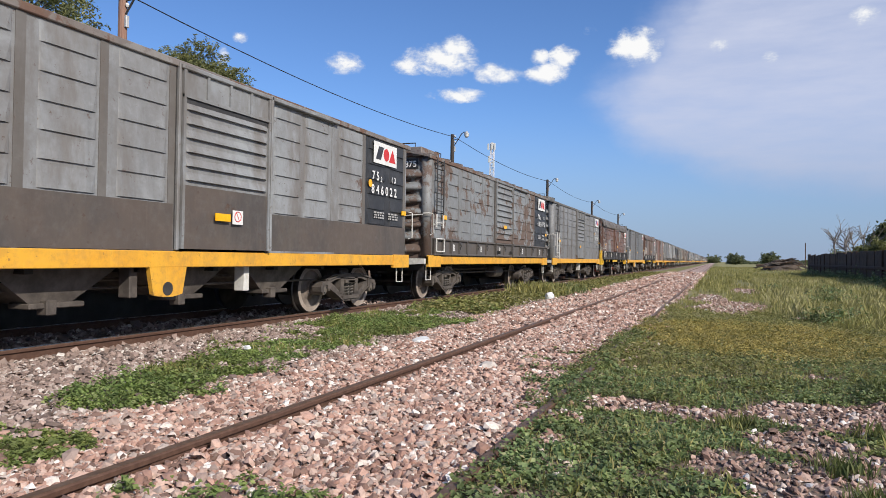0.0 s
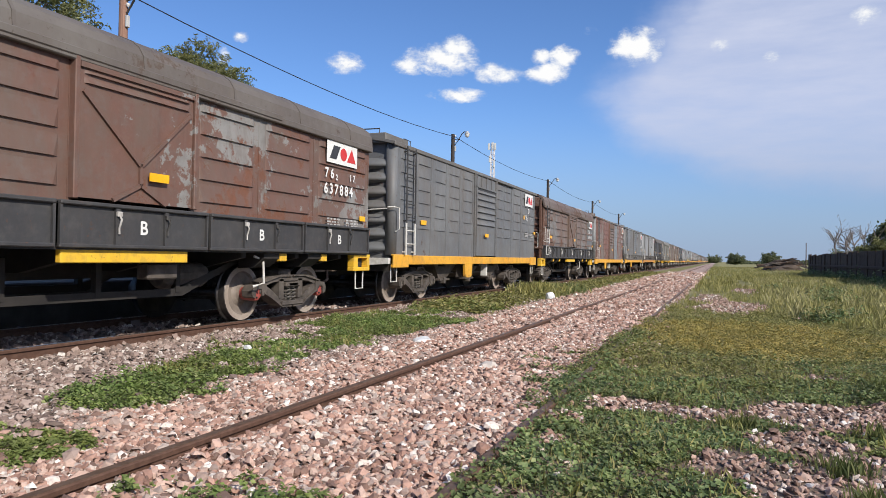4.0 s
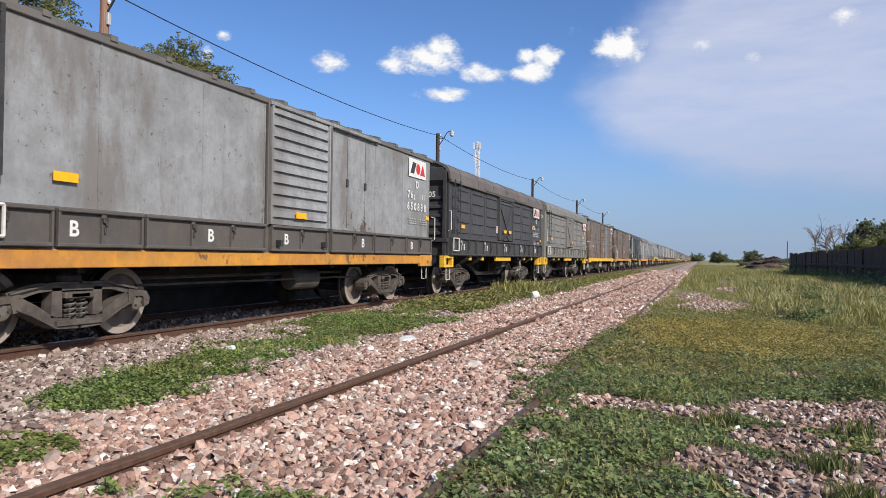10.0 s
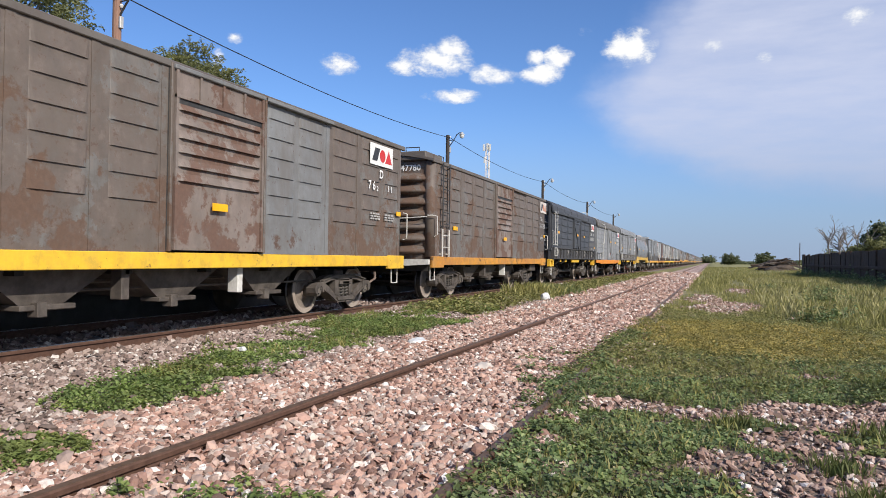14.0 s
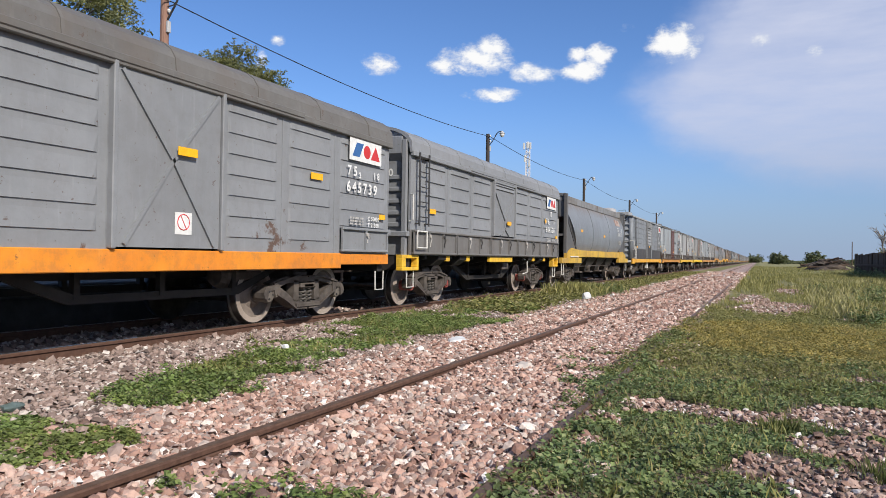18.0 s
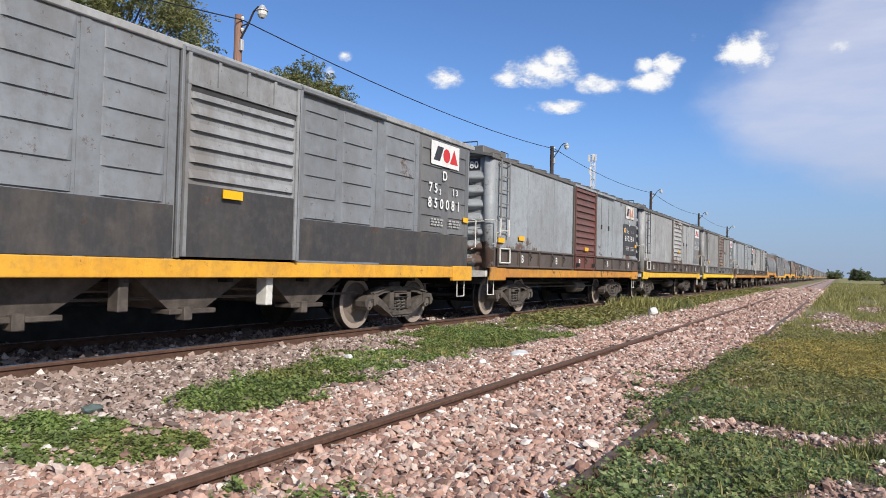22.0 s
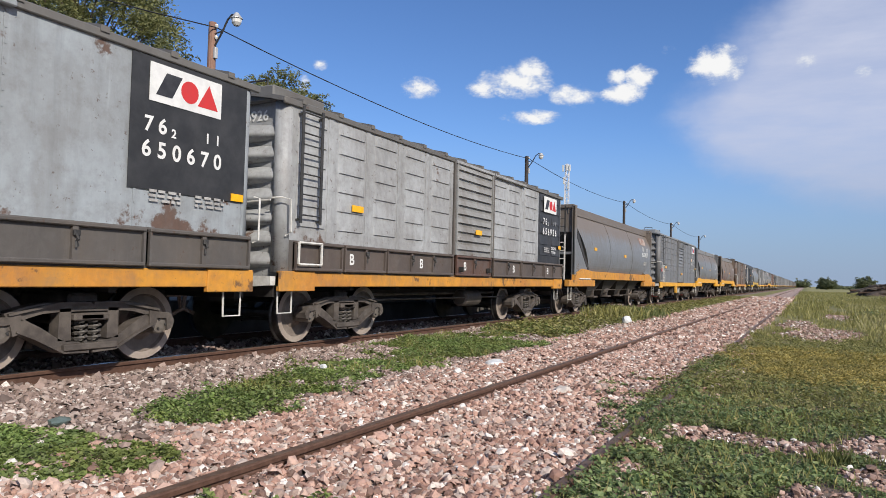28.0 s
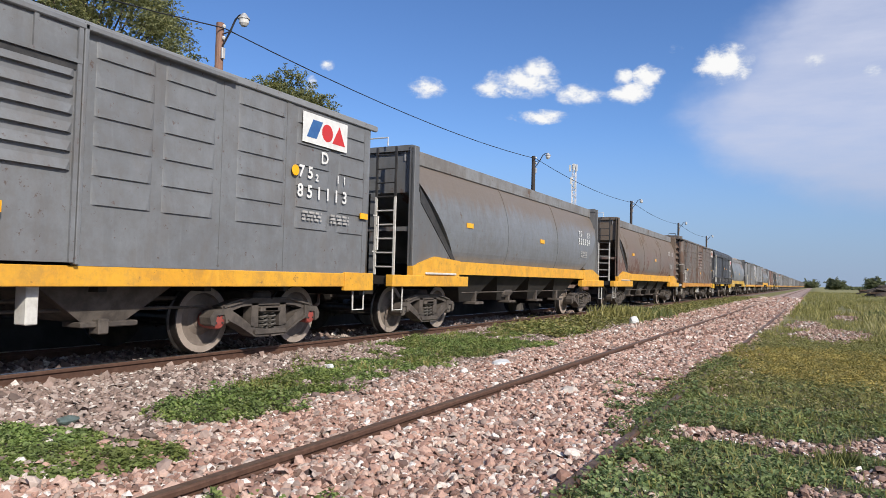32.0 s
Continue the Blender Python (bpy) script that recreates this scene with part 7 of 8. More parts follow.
CUBE = np.array([(x, y, z) for x in (-1, 1) for y in (-1, 1) for z in (-1, 1)], dtype=float)
CUBE_F = [(0, 1, 3, 2), (4, 6, 7, 5), (0, 4, 5, 1), (2, 3, 7, 6), (1, 5, 7, 3)]


def stone_sizes(n, lo, hi, big=0.10):
    """Sizes with many small stones and a few large ones."""
    return (lo + (hi - lo) * rs.beta(1.5, 2.6, n)) * (1 + 0.65 * (rs.rand(n) < big) * rs.rand(n))


GOLD = (1 + 5 ** 0.5) / 2
ROUND = np.array([(-1, GOLD, 0), (1, GOLD, 0), (-1, -GOLD, 0), (1, -GOLD, 0), (0, -1, GOLD), (0, 1, GOLD), (0, -1, -GOLD), (0, 1, -GOLD), (GOLD, 0, -1), (GOLD, 0, 1), (-GOLD, 0, -1), (-GOLD, 0, 1)]) / 1.45
ROUND_F = [(0, 11, 5), (0, 5, 1), (0, 1, 7), (0, 10, 11), (1, 5, 9), (5, 11, 4), (11, 10, 2), (7, 1, 8), (3, 9, 4), (3, 4, 2), (3, 8, 9), (4, 9, 5), (2, 4, 11), (9, 8, 1)]


def stones(name, x, y, size, rs, mat, label, rounded=False):
    """Broken stones, half sunk among each other; rounded ones have more faces."""
    n = len(x)
    lift = rs.uniform(0.0, 0.42, n)
    form = ROUND if rounded else CUBE
    v = form[None] * rs.uniform(0.52, 1.0, (n, len(form), 1)) * rs.uniform(0.8, 1.0, (n, len(form), 3))
    v[:, :, :] *= (rs.uniform(0.7, 1.25, (n, 3)) * np.array([1.0, 0.8, 0.62]))[:, None, :] * size[:, None, None] * 0.66
    v = np.einsum("nij,nkj->nki", rotations(n, rs, 0.8), v)
    v[:, :, 0] += x[:, None]
    v[:, :, 1] += y[:, None]
    v[:, :, 2] += (height(x, y) + size * lift)[:, None]
    return tagged(new(name, scatter_mesh(name, v, 6, ROUND_F if rounded else CUBE_F, [mat])), label, "stones", "", "stuff")


PINK = stone_mat("pink_ballast", ((0.0, (0.14, 0.088, 0.070)), (0.18, (0.30, 0.17, 0.128)), (0.40, (0.51, 0.31, 0.24)), (0.62, (0.60, 0.42, 0.34)), (0.80, (0.31, 0.235, 0.20)), (0.92, (0.71, 0.59, 0.51)), (1.0, (0.90, 0.85, 0.79))))
LOOSE = stone_mat("loose_stone", ((0.0, (0.14, 0.09, 0.07)), (0.3, (0.29, 0.18, 0.138)), (0.55, (0.44, 0.29, 0.232)), (0.8, (0.50, 0.37, 0.31)), (0.93, (0.63, 0.54, 0.48)), (1.0, (0.88, 0.85, 0.80))))
GREY = stone_mat("grey_ballast", ((0.0, (0.11, 0.08, 0.069)), (0.3, (0.25, 0.18, 0.15)), (0.6, (0.35, 0.255, 0.215)), (0.85, (0.43, 0.35, 0.305)), (1.0, (0.78, 0.72, 0.66))))


def weeds(x, y):
    """Where plants grow: 0 to 1."""
    w = wave(x * 1.6, y * 1.6, 11)
    w2 = wave(x * 4.0, y * 4.0, 12)
    e = 0.24 * w + 0.17 * w2 + 0.07 * wave(x * 11.0, y * 11.0, 10)
    # strip between the tracks, opening near the viewer
    left = np.interp(y, (3.6, 4.6, 6.0, 7.6, 12.0, 20, 60), (-4.7, -5.2, -5.5, -6.2, -6.5, -6.6, -6.4))
    right = np.interp(y, (3.6, 4.6, 6.0, 7.6, 12.0, 20, 60), (-4.25, -4.1, -4.1, -4.35, -4.5, -4.7, -4.9))
    strip = smooth01(x, left - 0.1 + e, left + 0.15 + e) * (1 - smooth01(x, right - 0.15 + e, right + 0.1 + e)) * smooth01(y, 3.7, 4.2)
    strip = strip * np.clip(0.62 + 0.25 * smooth01(y, 8, 13) + 1.0 * wave(x * 2.2, y * 2.2, 13) + 0.7 * wave(x * 7, y * 7, 14), 0, 1)
    a = 1 - smooth01(((x + 4.35 - 0.5 * (y - 2.9)) / 1.0) ** 2 + ((y - 2.8) / 0.62) ** 2 + 2.0 * e, 0.6, 1.1)
    c = (1 - smooth01(((x + 2.2) / 0.85) ** 2 + ((y - 2.75) / 0.34) ** 2, 0.5, 1.0)) * smooth01(w2 + 0.6 * wave(x * 9, y * 9, 19), 0.15, 0.6)
    edge = np.interp(y, (3.8, 5.2, 5.6, 7.3, 8.5, 10.2, 16.6, 25, 60), (-1.17, -1.20, -1.36, -1.42, -1.50, -1.38, -1.20, -0.95, -0.9))
    m = smooth01(x - edge + 0.45 * e, -0.08, 0.10)
    m = m * np.clip(1.45 + 0.75 * wave(x * 2.6, y * 2.6, 17) + 0.55 * wave(x * 7.0, y * 7.0, 18) + 0.4 * smooth01(y, 7, 9), 0.0, 1)
    for fx, fy, rx, ry in ((-1.68, 7.55, 0.42, 0.12), (-1.75, 8.95, 0.32, 0.16), (-1.95, 8.2, 0.20, 0.08), (-1.62, 6.75, 0.22, 0.12)):
        m = np.maximum(m, 0.85 * (1 - smooth01(((x - fx) / rx) ** 2 + ((y - fy) / ry) ** 2 + 1.5 * e, 0.5, 1.1)))
    bare = np.zeros_like(m)
    for bx, by, rx, ry in ((-0.62, 5.98, 0.48, 0.26), (-0.15, 5.85, 0.42, 0.26), (0.85, 6.0, 0.55, 0.72), (1.35, 6.1, 0.5, 0.8), (0.55, 5.15, 0.42, 0.4), (0.12, 4.45, 0.30, 0.36), (0.95, 4.5, 0.6, 0.55), (0.45, 4.0, 0.3, 0.3), (1.5, 5.2, 0.5, 0.6),
                          (-1.08, 5.22, 0.22, 0.17), (-1.0, 4.5, 0.10, 0.20), (1.0, 8.1, 0.25, 0.14), (0.3, 19.8, 1.25, 3.0), (-0.25, 24.5, 0.6, 3.0), (1.15, 31.0, 0.6, 4.0), (1.5, 40.0, 0.7, 8.0), (1.75, 16.6, 0.35, 0.5)):
        bare = np.maximum(bare, 1 - smooth01(((x - bx) / rx) ** 2 + ((y - by) / ry) ** 2 + 2.4 * e, 0.45, 1.1))
    m = m * (1 - bare)
    return np.clip(np.maximum.reduce([strip, a, c, m]), 0, 1)


rs = np.random.RandomState(7)


def spread(n, x0, x1, y0, y1, power=1.0):
    """Random places, denser towards the near edge."""
    return rs.uniform(x0, x1, n), y0 + (y1 - y0) * rs.uniform(0, 1, n) ** power


def near_rail(x):
    return np.minimum(np.abs(x - SIDING[0]), np.abs(x - SIDING[1])) < 0.05


# pink stone of the siding
x, y = spread(53000, -4.35, -0.75, 1.6, 13.0, 1.3)
size = stone_sizes(len(x), 0.025, 0.076)
keep = (np.minimum(np.abs(x - SIDING[0]), np.abs(x - SIDING[1])) > 0.045 + 0.38 * size) & ((weeds(x, y) < 0.5) | (rs.rand(len(x)) < 0.10))
x, y, size = x[keep], y[keep], size[keep]
stones("siding_ballast", x, y, size, rs, PINK, "broken pink granite ballast filling the siding", True)
x, y = spread(20000, -4.6, -0.95, 13.0, 75.0, 2.2)
keep = ~near_rail(x) & (weeds(x, y) < 0.5)
x, y = x[keep], y[keep]
stones("siding_ballast_far", x, y, stone_sizes(len(x), 0.035, 0.09) * (1 + np.clip(y - 22, 0, 50) / 40), rs, PINK, "broken pink granite ballast further along the siding")
# greyer stone between the tracks and on the main line's shoulder
x, y = spread(34000, -6.75, -4.0, 2.2, 20.0, 1.4)
keep = (weeds(x, y) < 0.45) | (rs.rand(len(x)) < 0.06)
x, y = x[keep], y[keep]
stones("shoulder_ballast", x, y, stone_sizes(len(x), 0.029, 0.076), rs, GREY, "grey-pink stone ballast on the main line shoulder", True)
x, y = spread(9000, -9.2, -6.5, 3.0, 40.0, 1.5)
keep = np.abs(x + 6.857) > 0.08
x, y = x[keep], y[keep]
stones("main_ballast", x, y, stone_sizes(len(x), 0.04, 0.10), rs, GREY, "stone ballast between the main line rails")
# loose stones in the bare spots of the meadow
x, y = spread(17000, -1.2, 2.6, 3.2, 8.8)
keep = (weeds(x, y) < 0.4)
x, y = x[keep], y[keep]
stones("loose_stones", x, y, stone_sizes(len(x), 0.016, 0.060), rs, LOOSE, "loose pink stones in bare spots of the meadow", True)
x, y = spread(9000, -0.9, 2.4, 12.0, 38.0)
keep = weeds(x, y) < rs.uniform(0.1, 0.8, len(x))
x, y = x[keep], y[keep]
stones("loose_stones_far", x, y, stone_sizes(len(x), 0.03, 0.08), rs, LOOSE, "loose stones in the distant bare patch")

CLOVER = leaf_mat("clover_leaves", ((0.0, (0.095, 0.14, 0.056)), (0.4, (0.165, 0.235, 0.092)), (0.75, (0.245, 0.315, 0.135)), (0.93, (0.36, 0.40, 0.20)), (1.0, (0.40, 0.31, 0.17))))
TRACK_GREEN = leaf_mat("track_weed_leaves", ((0.0, (0.12, 0.18, 0.05)), (0.4, (0.185, 0.265, 0.078)), (0.75, (0.245, 0.325, 0.105)), (1.0, (0.36, 0.40, 0.18))))
DRY_WEED = leaf_mat("dry_weed_leaves", ((0.0, (0.17, 0.175, 0.06)), (0.5, (0.26, 0.26, 0.092)), (0.8, (0.36, 0.33, 0.135)), (1.0, (0.46, 0.38, 0.20))))
GRASS = leaf_mat("grass_blades", ((0.0, (0.20, 0.20, 0.068)), (0.4, (0.29, 0.275, 0.095)), (0.75, (0.38, 0.345, 0.135)), (1.0, (0.50, 0.44, 0.22))), 0.7)
SEED_GRASS = leaf_mat("seeding_grass", ((0.0, (0.32, 0.30, 0.12)), (0.5, (0.42, 0.38, 0.18)), (1.0, (0.54, 0.48, 0.27))), 0.7)
STRAW = leaf_mat("yellowed_grass", ((0.0, (0.31, 0.255, 0.08)), (0.5, (0.43, 0.34, 0.105)), (1.0, (0.55, 0.43, 0.16))), 0.65)

LEAF = np.array([(0, -1, 0), (0.74, 0.15, 0.18), (0, 1, 0), (-0.74, 0.15, 0.18)], dtype=float)
BLADE = np.array([(-1, 0, 0), (1, 0, 0), (0.55, 0.16, 0.62), (0.0, 0.5, 1.0)], dtype=float)


def leaves(name, x, y, size, up, mat, label):
    n = len(x)
    v = LEAF[None] * size[:, None, None] * 0.5
    v = np.einsum("nij,nkj->nki", rotations(n, rs, 0.72), v)
    v[:, :, 0] += x[:, None]
    v[:, :, 1] += y[:, None]
    v[:, :, 2] += (height(x, y) + up)[:, None]
    return tagged(new(name, scatter_mesh(name, v, 1, [(0, 1, 2, 3)], [mat])), label, "plants", "", "stuff")


def plants(name, x, y, radius, tall, per, leaf, mat, label):
    """Low leafy plants: each a mound of small leaves, fuller at its crown, with stray shoots."""
    n = len(x) * per
    r, h = np.repeat(radius, per), np.repeat(tall, per)
    u, a = np.sqrt(rs.rand(n)) * rs.uniform(0.8, 1.25, n), rs.uniform(0, 6.283, n)
    px, py = np.repeat(x, per) + r * u * np.cos(a), np.repeat(y, per) + r * u * np.sin(a)
    up = 0.008 + h * np.clip(1.05 - 0.85 * u * u, 0.12, 1) * rs.uniform(0.25, 1.0, n) ** 0.6 + 0.5 * h * (rs.rand(n) < 0.03)
    return leaves(name, px, py, np.repeat(rs.uniform(0.75, 1.25, len(x)), per) * leaf * rs.uniform(0.55, 1.25, n), up, mat, label)


def blades(name, x, y, tall, wide, mat, label):
    n = len(x)
    v = np.repeat(BLADE[None], n, 0)
    v[:, :, 0] *= wide[:, None]
    v[:, :, 1] *= (tall * rs.uniform(0.1, 0.9, n))[:, None]
    v[:, :, 2] *= tall[:, None]
    v = np.einsum("nij,nkj->nki", rotations(n, rs, 0.22), v)
    v[:, :, 0] += x[:, None]
    v[:, :, 1] += y[:, None]
    v[:, :, 2] += height(x, y)[:, None] - 0.01
    return tagged(new(name, scatter_mesh(name, v, 1, [(0, 1, 2, 3)], [mat])), label, "grass", "", "stuff")


def clumped(n, x0, x1, y0, y1, power, thresh=0.5, tufts=0.0):
    x, y = spread(n, x0, x1, y0, y1, power)
    if tufts:
        cx, cy = spread(max(1, n // 40), x0, x1, y0, y1, power)
        i = rs.randint(0, len(cx), n)
        x, y = cx[i] + rs.normal(0, tufts, n), cy[i] + rs.normal(0, tufts, n)
    k = weeds(x, y) * rs.uniform(0.6, 1.0, n) > thresh
    return x[k], y[k]


# leafy weeds
def fade(x, y, y0, y1):
    """Keeps fewer and fewer from y0 to y1."""
    k = rs.rand(len(x)) > smooth01(y + 1.6 * wave(x * 1.7, y * 1.7, 31), y0, y1)
    return x[k], y[k]


x, y = fade(*clumped(9500, -2.2, 2.6, 2.6, 12.0, 1.3, 0.34), 6.9, 10.2)
k = weeds(x, y)
plants("clover_weeds", x, y, rs.uniform(0.05, 0.12, len(x)) * (0.5 + 0.5 * k), rs.uniform(0.02, 0.085, len(x)) * np.clip(0.9 + 0.9 * wave(x * 3.2, y * 3.2, 21), 0.25, 1.9), 18, 0.037, CLOVER, "low green clover-like weeds beside the siding")
x, y = rs.normal(-1.20, 0.13, 420), rs.uniform(5.2, 11.5, 420)
k = rs.rand(420) < 0.55 + 0.6 * wave(x * 2, y * 2, 25) + 0.3 * smooth01(y, 8, 6)
x, y = x[k], y[k]
plants("rail_weeds", x, y, rs.uniform(0.04, 0.08, len(x)), rs.uniform(0.05, 0.12, len(x)), 16, 0.036, CLOVER, "weeds growing over the sunken siding rail")
x, y = clumped(9000, -1.3, 2.4, 3.4, 9.0, 1.0, 0.2)
blades("clover_stalks", x, y, rs.uniform(0.03, 0.12, len(x)), rs.uniform(0.0015, 0.003, len(x)), GRASS, "thin stalks and grass blades among the clover")
x, y = clumped(11000, -6.9, -3.4, 1.9, 16.0, 1.2, 0.26)
k = weeds(x, y)
plants("track_weeds", x, y, rs.uniform(0.05, 0.12, len(x)) * (0.45 + 0.55 * k), rs.uniform(0.03, 0.11, len(x)) * np.clip(0.9 + 0.8 * wave(x * 2.6, y * 2.6, 22), 0.25, 1.8), 21, 0.036, TRACK_GREEN, "green leafy weeds growing between the two tracks")
x, y = clumped(5000, -6.9, -4.2, 5.0, 18.0, 1.0, 0.15, 0.12)
blades("track_grass", x, y, rs.uniform(0.04, 0.16, len(x)), rs.uniform(0.0018, 0.0035, len(x)) * (0.7 + y / 16), GRASS, "thin pale grass among the weeds between the tracks")
x, y = clumped(2600, -6.8, -4.4, 14.0, 70.0, 1.5, 0.30)
plants("track_weeds_far", x, y, rs.uniform(0.12, 0.30, len(x)), rs.uniform(0.05, 0.20, len(x)), 12, 0.085, DRY_WEED, "greenish weeds along the track further off")
x, y = clumped(420, -3.1, -1.3, 2.2, 3.4, 1.0, 0.3)
plants("siding_weeds", x, y, rs.uniform(0.04, 0.09, len(x)), rs.uniform(0.04, 0.11, len(x)), 18, 0.038, TRACK_GREEN, "leafy weeds between the siding rails")
# meadow: low lumpy weeds and fine grass near by, taller towards the loading bank
x, y = clumped(4200, -1.6, 4.6, 7.2, 19.0, 1.1, 0.3)
k = rs.rand(len(x)) < smooth01(y + 1.6 * wave(x * 1.7, y * 1.7, 31), 7.0, 10.0)
x, y = x[k], y[k]
plants("meadow_weeds", x, y, rs.uniform(0.07, 0.17, len(x)), rs.uniform(0.03, 0.11, len(x)) * np.clip(0.9 + 0.8 * wave(x * 2.2, y * 2.2, 32), 0.3, 1.8), 22, 0.036, DRY_WEED, "dull green lumpy weeds of the meadow")
x, y = clumped(40000, -1.6, 4.0, 6.8, 19.0, 1.2, 0.3, 0.09)
k = rs.rand(len(x)) < smooth01(y + 1.6 * wave(x * 1.7, y * 1.7, 31), 6.0, 10.5)
x, y = x[k], y[k]
blades("meadow_grass", x, y, rs.uniform(0.02, 0.085, len(x)) * np.clip(1 + 0.5 * wave(x * 2, y * 2, 33), 0.5, 1.6), rs.uniform(0.002, 0.004, len(x)) * (0.5 + y / 14), GRASS, "short uneven meadow grass")
x, y = clumped(5600, -1.4, 3.6, 8.6, 17.5, 1.1, 0.3)
k = rs.rand(len(x)) < 1.5 - ((x - 0.5) / 1.7) ** 2 - ((y - 12.0) / 2.3) ** 2 + 0.6 * wave(x * 1.5, y * 1.5, 34)
x, y = x[k], y[k]
plants("yellow_weeds", x, y, rs.uniform(0.07, 0.16, len(x)), rs.uniform(0.05, 0.12, len(x)), 24, 0.030, STRAW, "yellowed dry patch of low weeds")
x, y = clumped(26000, -1.5, 3.2, 8.6, 17.5, 1.1, 0.3, 0.10)
k = rs.rand(len(x)) < 1.15 - ((x - 0.5) / 1.7) ** 2 - ((y - 12.0) / 2.4) ** 2 + 0.5 * wave(x * 1.5, y * 1.5, 34)
x, y = x[k], y[k]
blades("yellow_grass", x, y, rs.uniform(0.03, 0.10, len(x)), rs.uniform(0.002, 0.004, len(x)) * (0.5 + y / 14), STRAW, "yellowed dry grass in the meadow")
x, y = clumped(30000, -1.0, 6.0, 18.0, 45.0, 1.3, 0.3, 0.25)
blades("meadow_grass_far", x, y, rs.uniform(0.05, 0.16, len(x)), rs.uniform(0.004, 0.008, len(x)), GRASS, "patchy meadow grass further off")
x, y = clumped(84000, 1.5, 9.2, 15.0, 62.0, 1.5, 0.2, 0.30)
k = x > 1.5 + 0.55 * wave(y * 0.8, x * 0.8, 35) + 0.6 * smooth01(y, 22, 17)
x, y = x[k], y[k]
blades("tall_grass", x, y, rs.uniform(0.07, 0.34, len(x)) * np.clip(0.85 + 0.6 * wave(x * 0.9, y * 0.9, 36), 0.35, 1.5), rs.uniform(0.0017, 0.0034, len(x)) * (0.6 + y / 36), GRASS, "tall pale grass in front of the loading bank")
x, y = clumped(11000, 1.6, 8.3, 16.0, 46.0, 1.4, 0.2, 0.22)
blades("seeding_grass", x, y, rs.uniform(0.15, 0.42, len(x)), rs.uniform(0.002, 0.004, len(x)) * (0.5 + y / 40), SEED_GRASS, "pale seeding grass stalks in front of the loading bank")
x, y = clumped(520, 1.6, 8.2, 9.5, 40.0, 1.3, 0.2, 0.3)
plants("leafy_weeds", x, y, rs.uniform(0.12, 0.30, len(x)), rs.uniform(0.10, 0.38, len(x)), 30, 0.075, CLOVER, "darker leafy weeds among the tall grass")
x, y = rs.uniform(7.3, 8.3, 240), rs.uniform(20, 75, 240)
plants("bank_weeds", x, y, rs.uniform(0.15, 0.40, len(x)), rs.uniform(0.2, 0.85, len(x)), 36, 0.10, CLOVER, "leafy weeds growing up against the loading bank")
x, y = clumped(24000, -1.0, 14.0, 30.0, 160.0, 1.3, 0.2, 0.8)
blades("far_grass", x, y, rs.uniform(0.10, 0.3, len(x)), rs.uniform(0.012, 0.03, len(x)), GRASS, "distant meadow grass")
TUFT = leaf_mat("dark_tuft", ((0.0, (0.07, 0.10, 0.035)), (0.5, (0.14, 0.17, 0.06)), (1.0, (0.24, 0.25, 0.10))), 0.6)
# single tufts
for tx, ty, n, h, lab in ((-5.6, 23.0, 1200, 0.46, "tall tuft of pale grass beside the main track"), (-5.3, 24.8, 900, 0.40, "grass tuft beside the main track"), (0.68, 4.55, 260, 0.14, "tuft of grass on stony ground"),
                          (1.05, 5.45, 160, 0.15, "tuft of grass on stony ground"), (1.45, 7.3, 400, 0.22, "dark leafy tuft at the edge of the stones"), (0.18, 5.5, 220, 0.13, "low dry grass tuft"), (0.75, 3.95, 200, 0.14, "tuft of grass on stony ground")):
    x, y = tx + rs.normal(0, 0.07 if h < 0.3 else 0.4, n), ty + rs.normal(0, 0.07 if h < 0.3 else 0.8, n)
    blades("grass_tuft", x, y, rs.uniform(0.4, 1.0, n) * h, rs.uniform(0.0018, 0.0032, n) * (1 + ty / 16), GRASS if h > 0.3 and ty < 24 else TUFT, lab)

# dark leafy bush at the edge of the stones
x, y = 1.38 + rs.normal(0, 0.16, 46), 7.0 + rs.normal(0, 0.30, 46)
plants("dark_weeds", x, y, rs.uniform(0.06, 0.12, 46), rs.uniform(0.08, 0.22, 46), 26, 0.034, TUFT, "dark leafy weeds at the edge of the stones")

# the same bed and weeds carried on around and behind the viewer
x, y = rs.uniform(-4.4, -0.85, 11000), rs.uniform(-9.0, 1.7, 11000)
keep = ~near_rail(x)
x, y = x[keep], y[keep]
stones("siding_ballast_behind", x, y, stone_sizes(len(x), 0.032, 0.085), rs, PINK, "pink granite ballast behind the viewer")
x, y = rs.uniform(-6.75, -4.2, 6500), rs.uniform(-9.0, 2.4, 6500)
stones("shoulder_ballast_behind", x, y, stone_sizes(len(x), 0.032, 0.085), rs, GREY, "grey ballast shoulder behind the viewer")
x, y = rs.uniform(-1.2, 6.0, 5200), rs.uniform(-9.0, 12.0, 5200)
k = ((y < 2.8) | (x > 2.4)) & (0.75 + wave(x * 1.5, y * 1.5, 51) > 0.1)
x, y = x[k], y[k]
plants("clover_behind", x, y, rs.uniform(0.07, 0.18, len(x)), rs.uniform(0.03, 0.10, len(x)), 14, 0.055, CLOVER, "low weeds around the viewer")

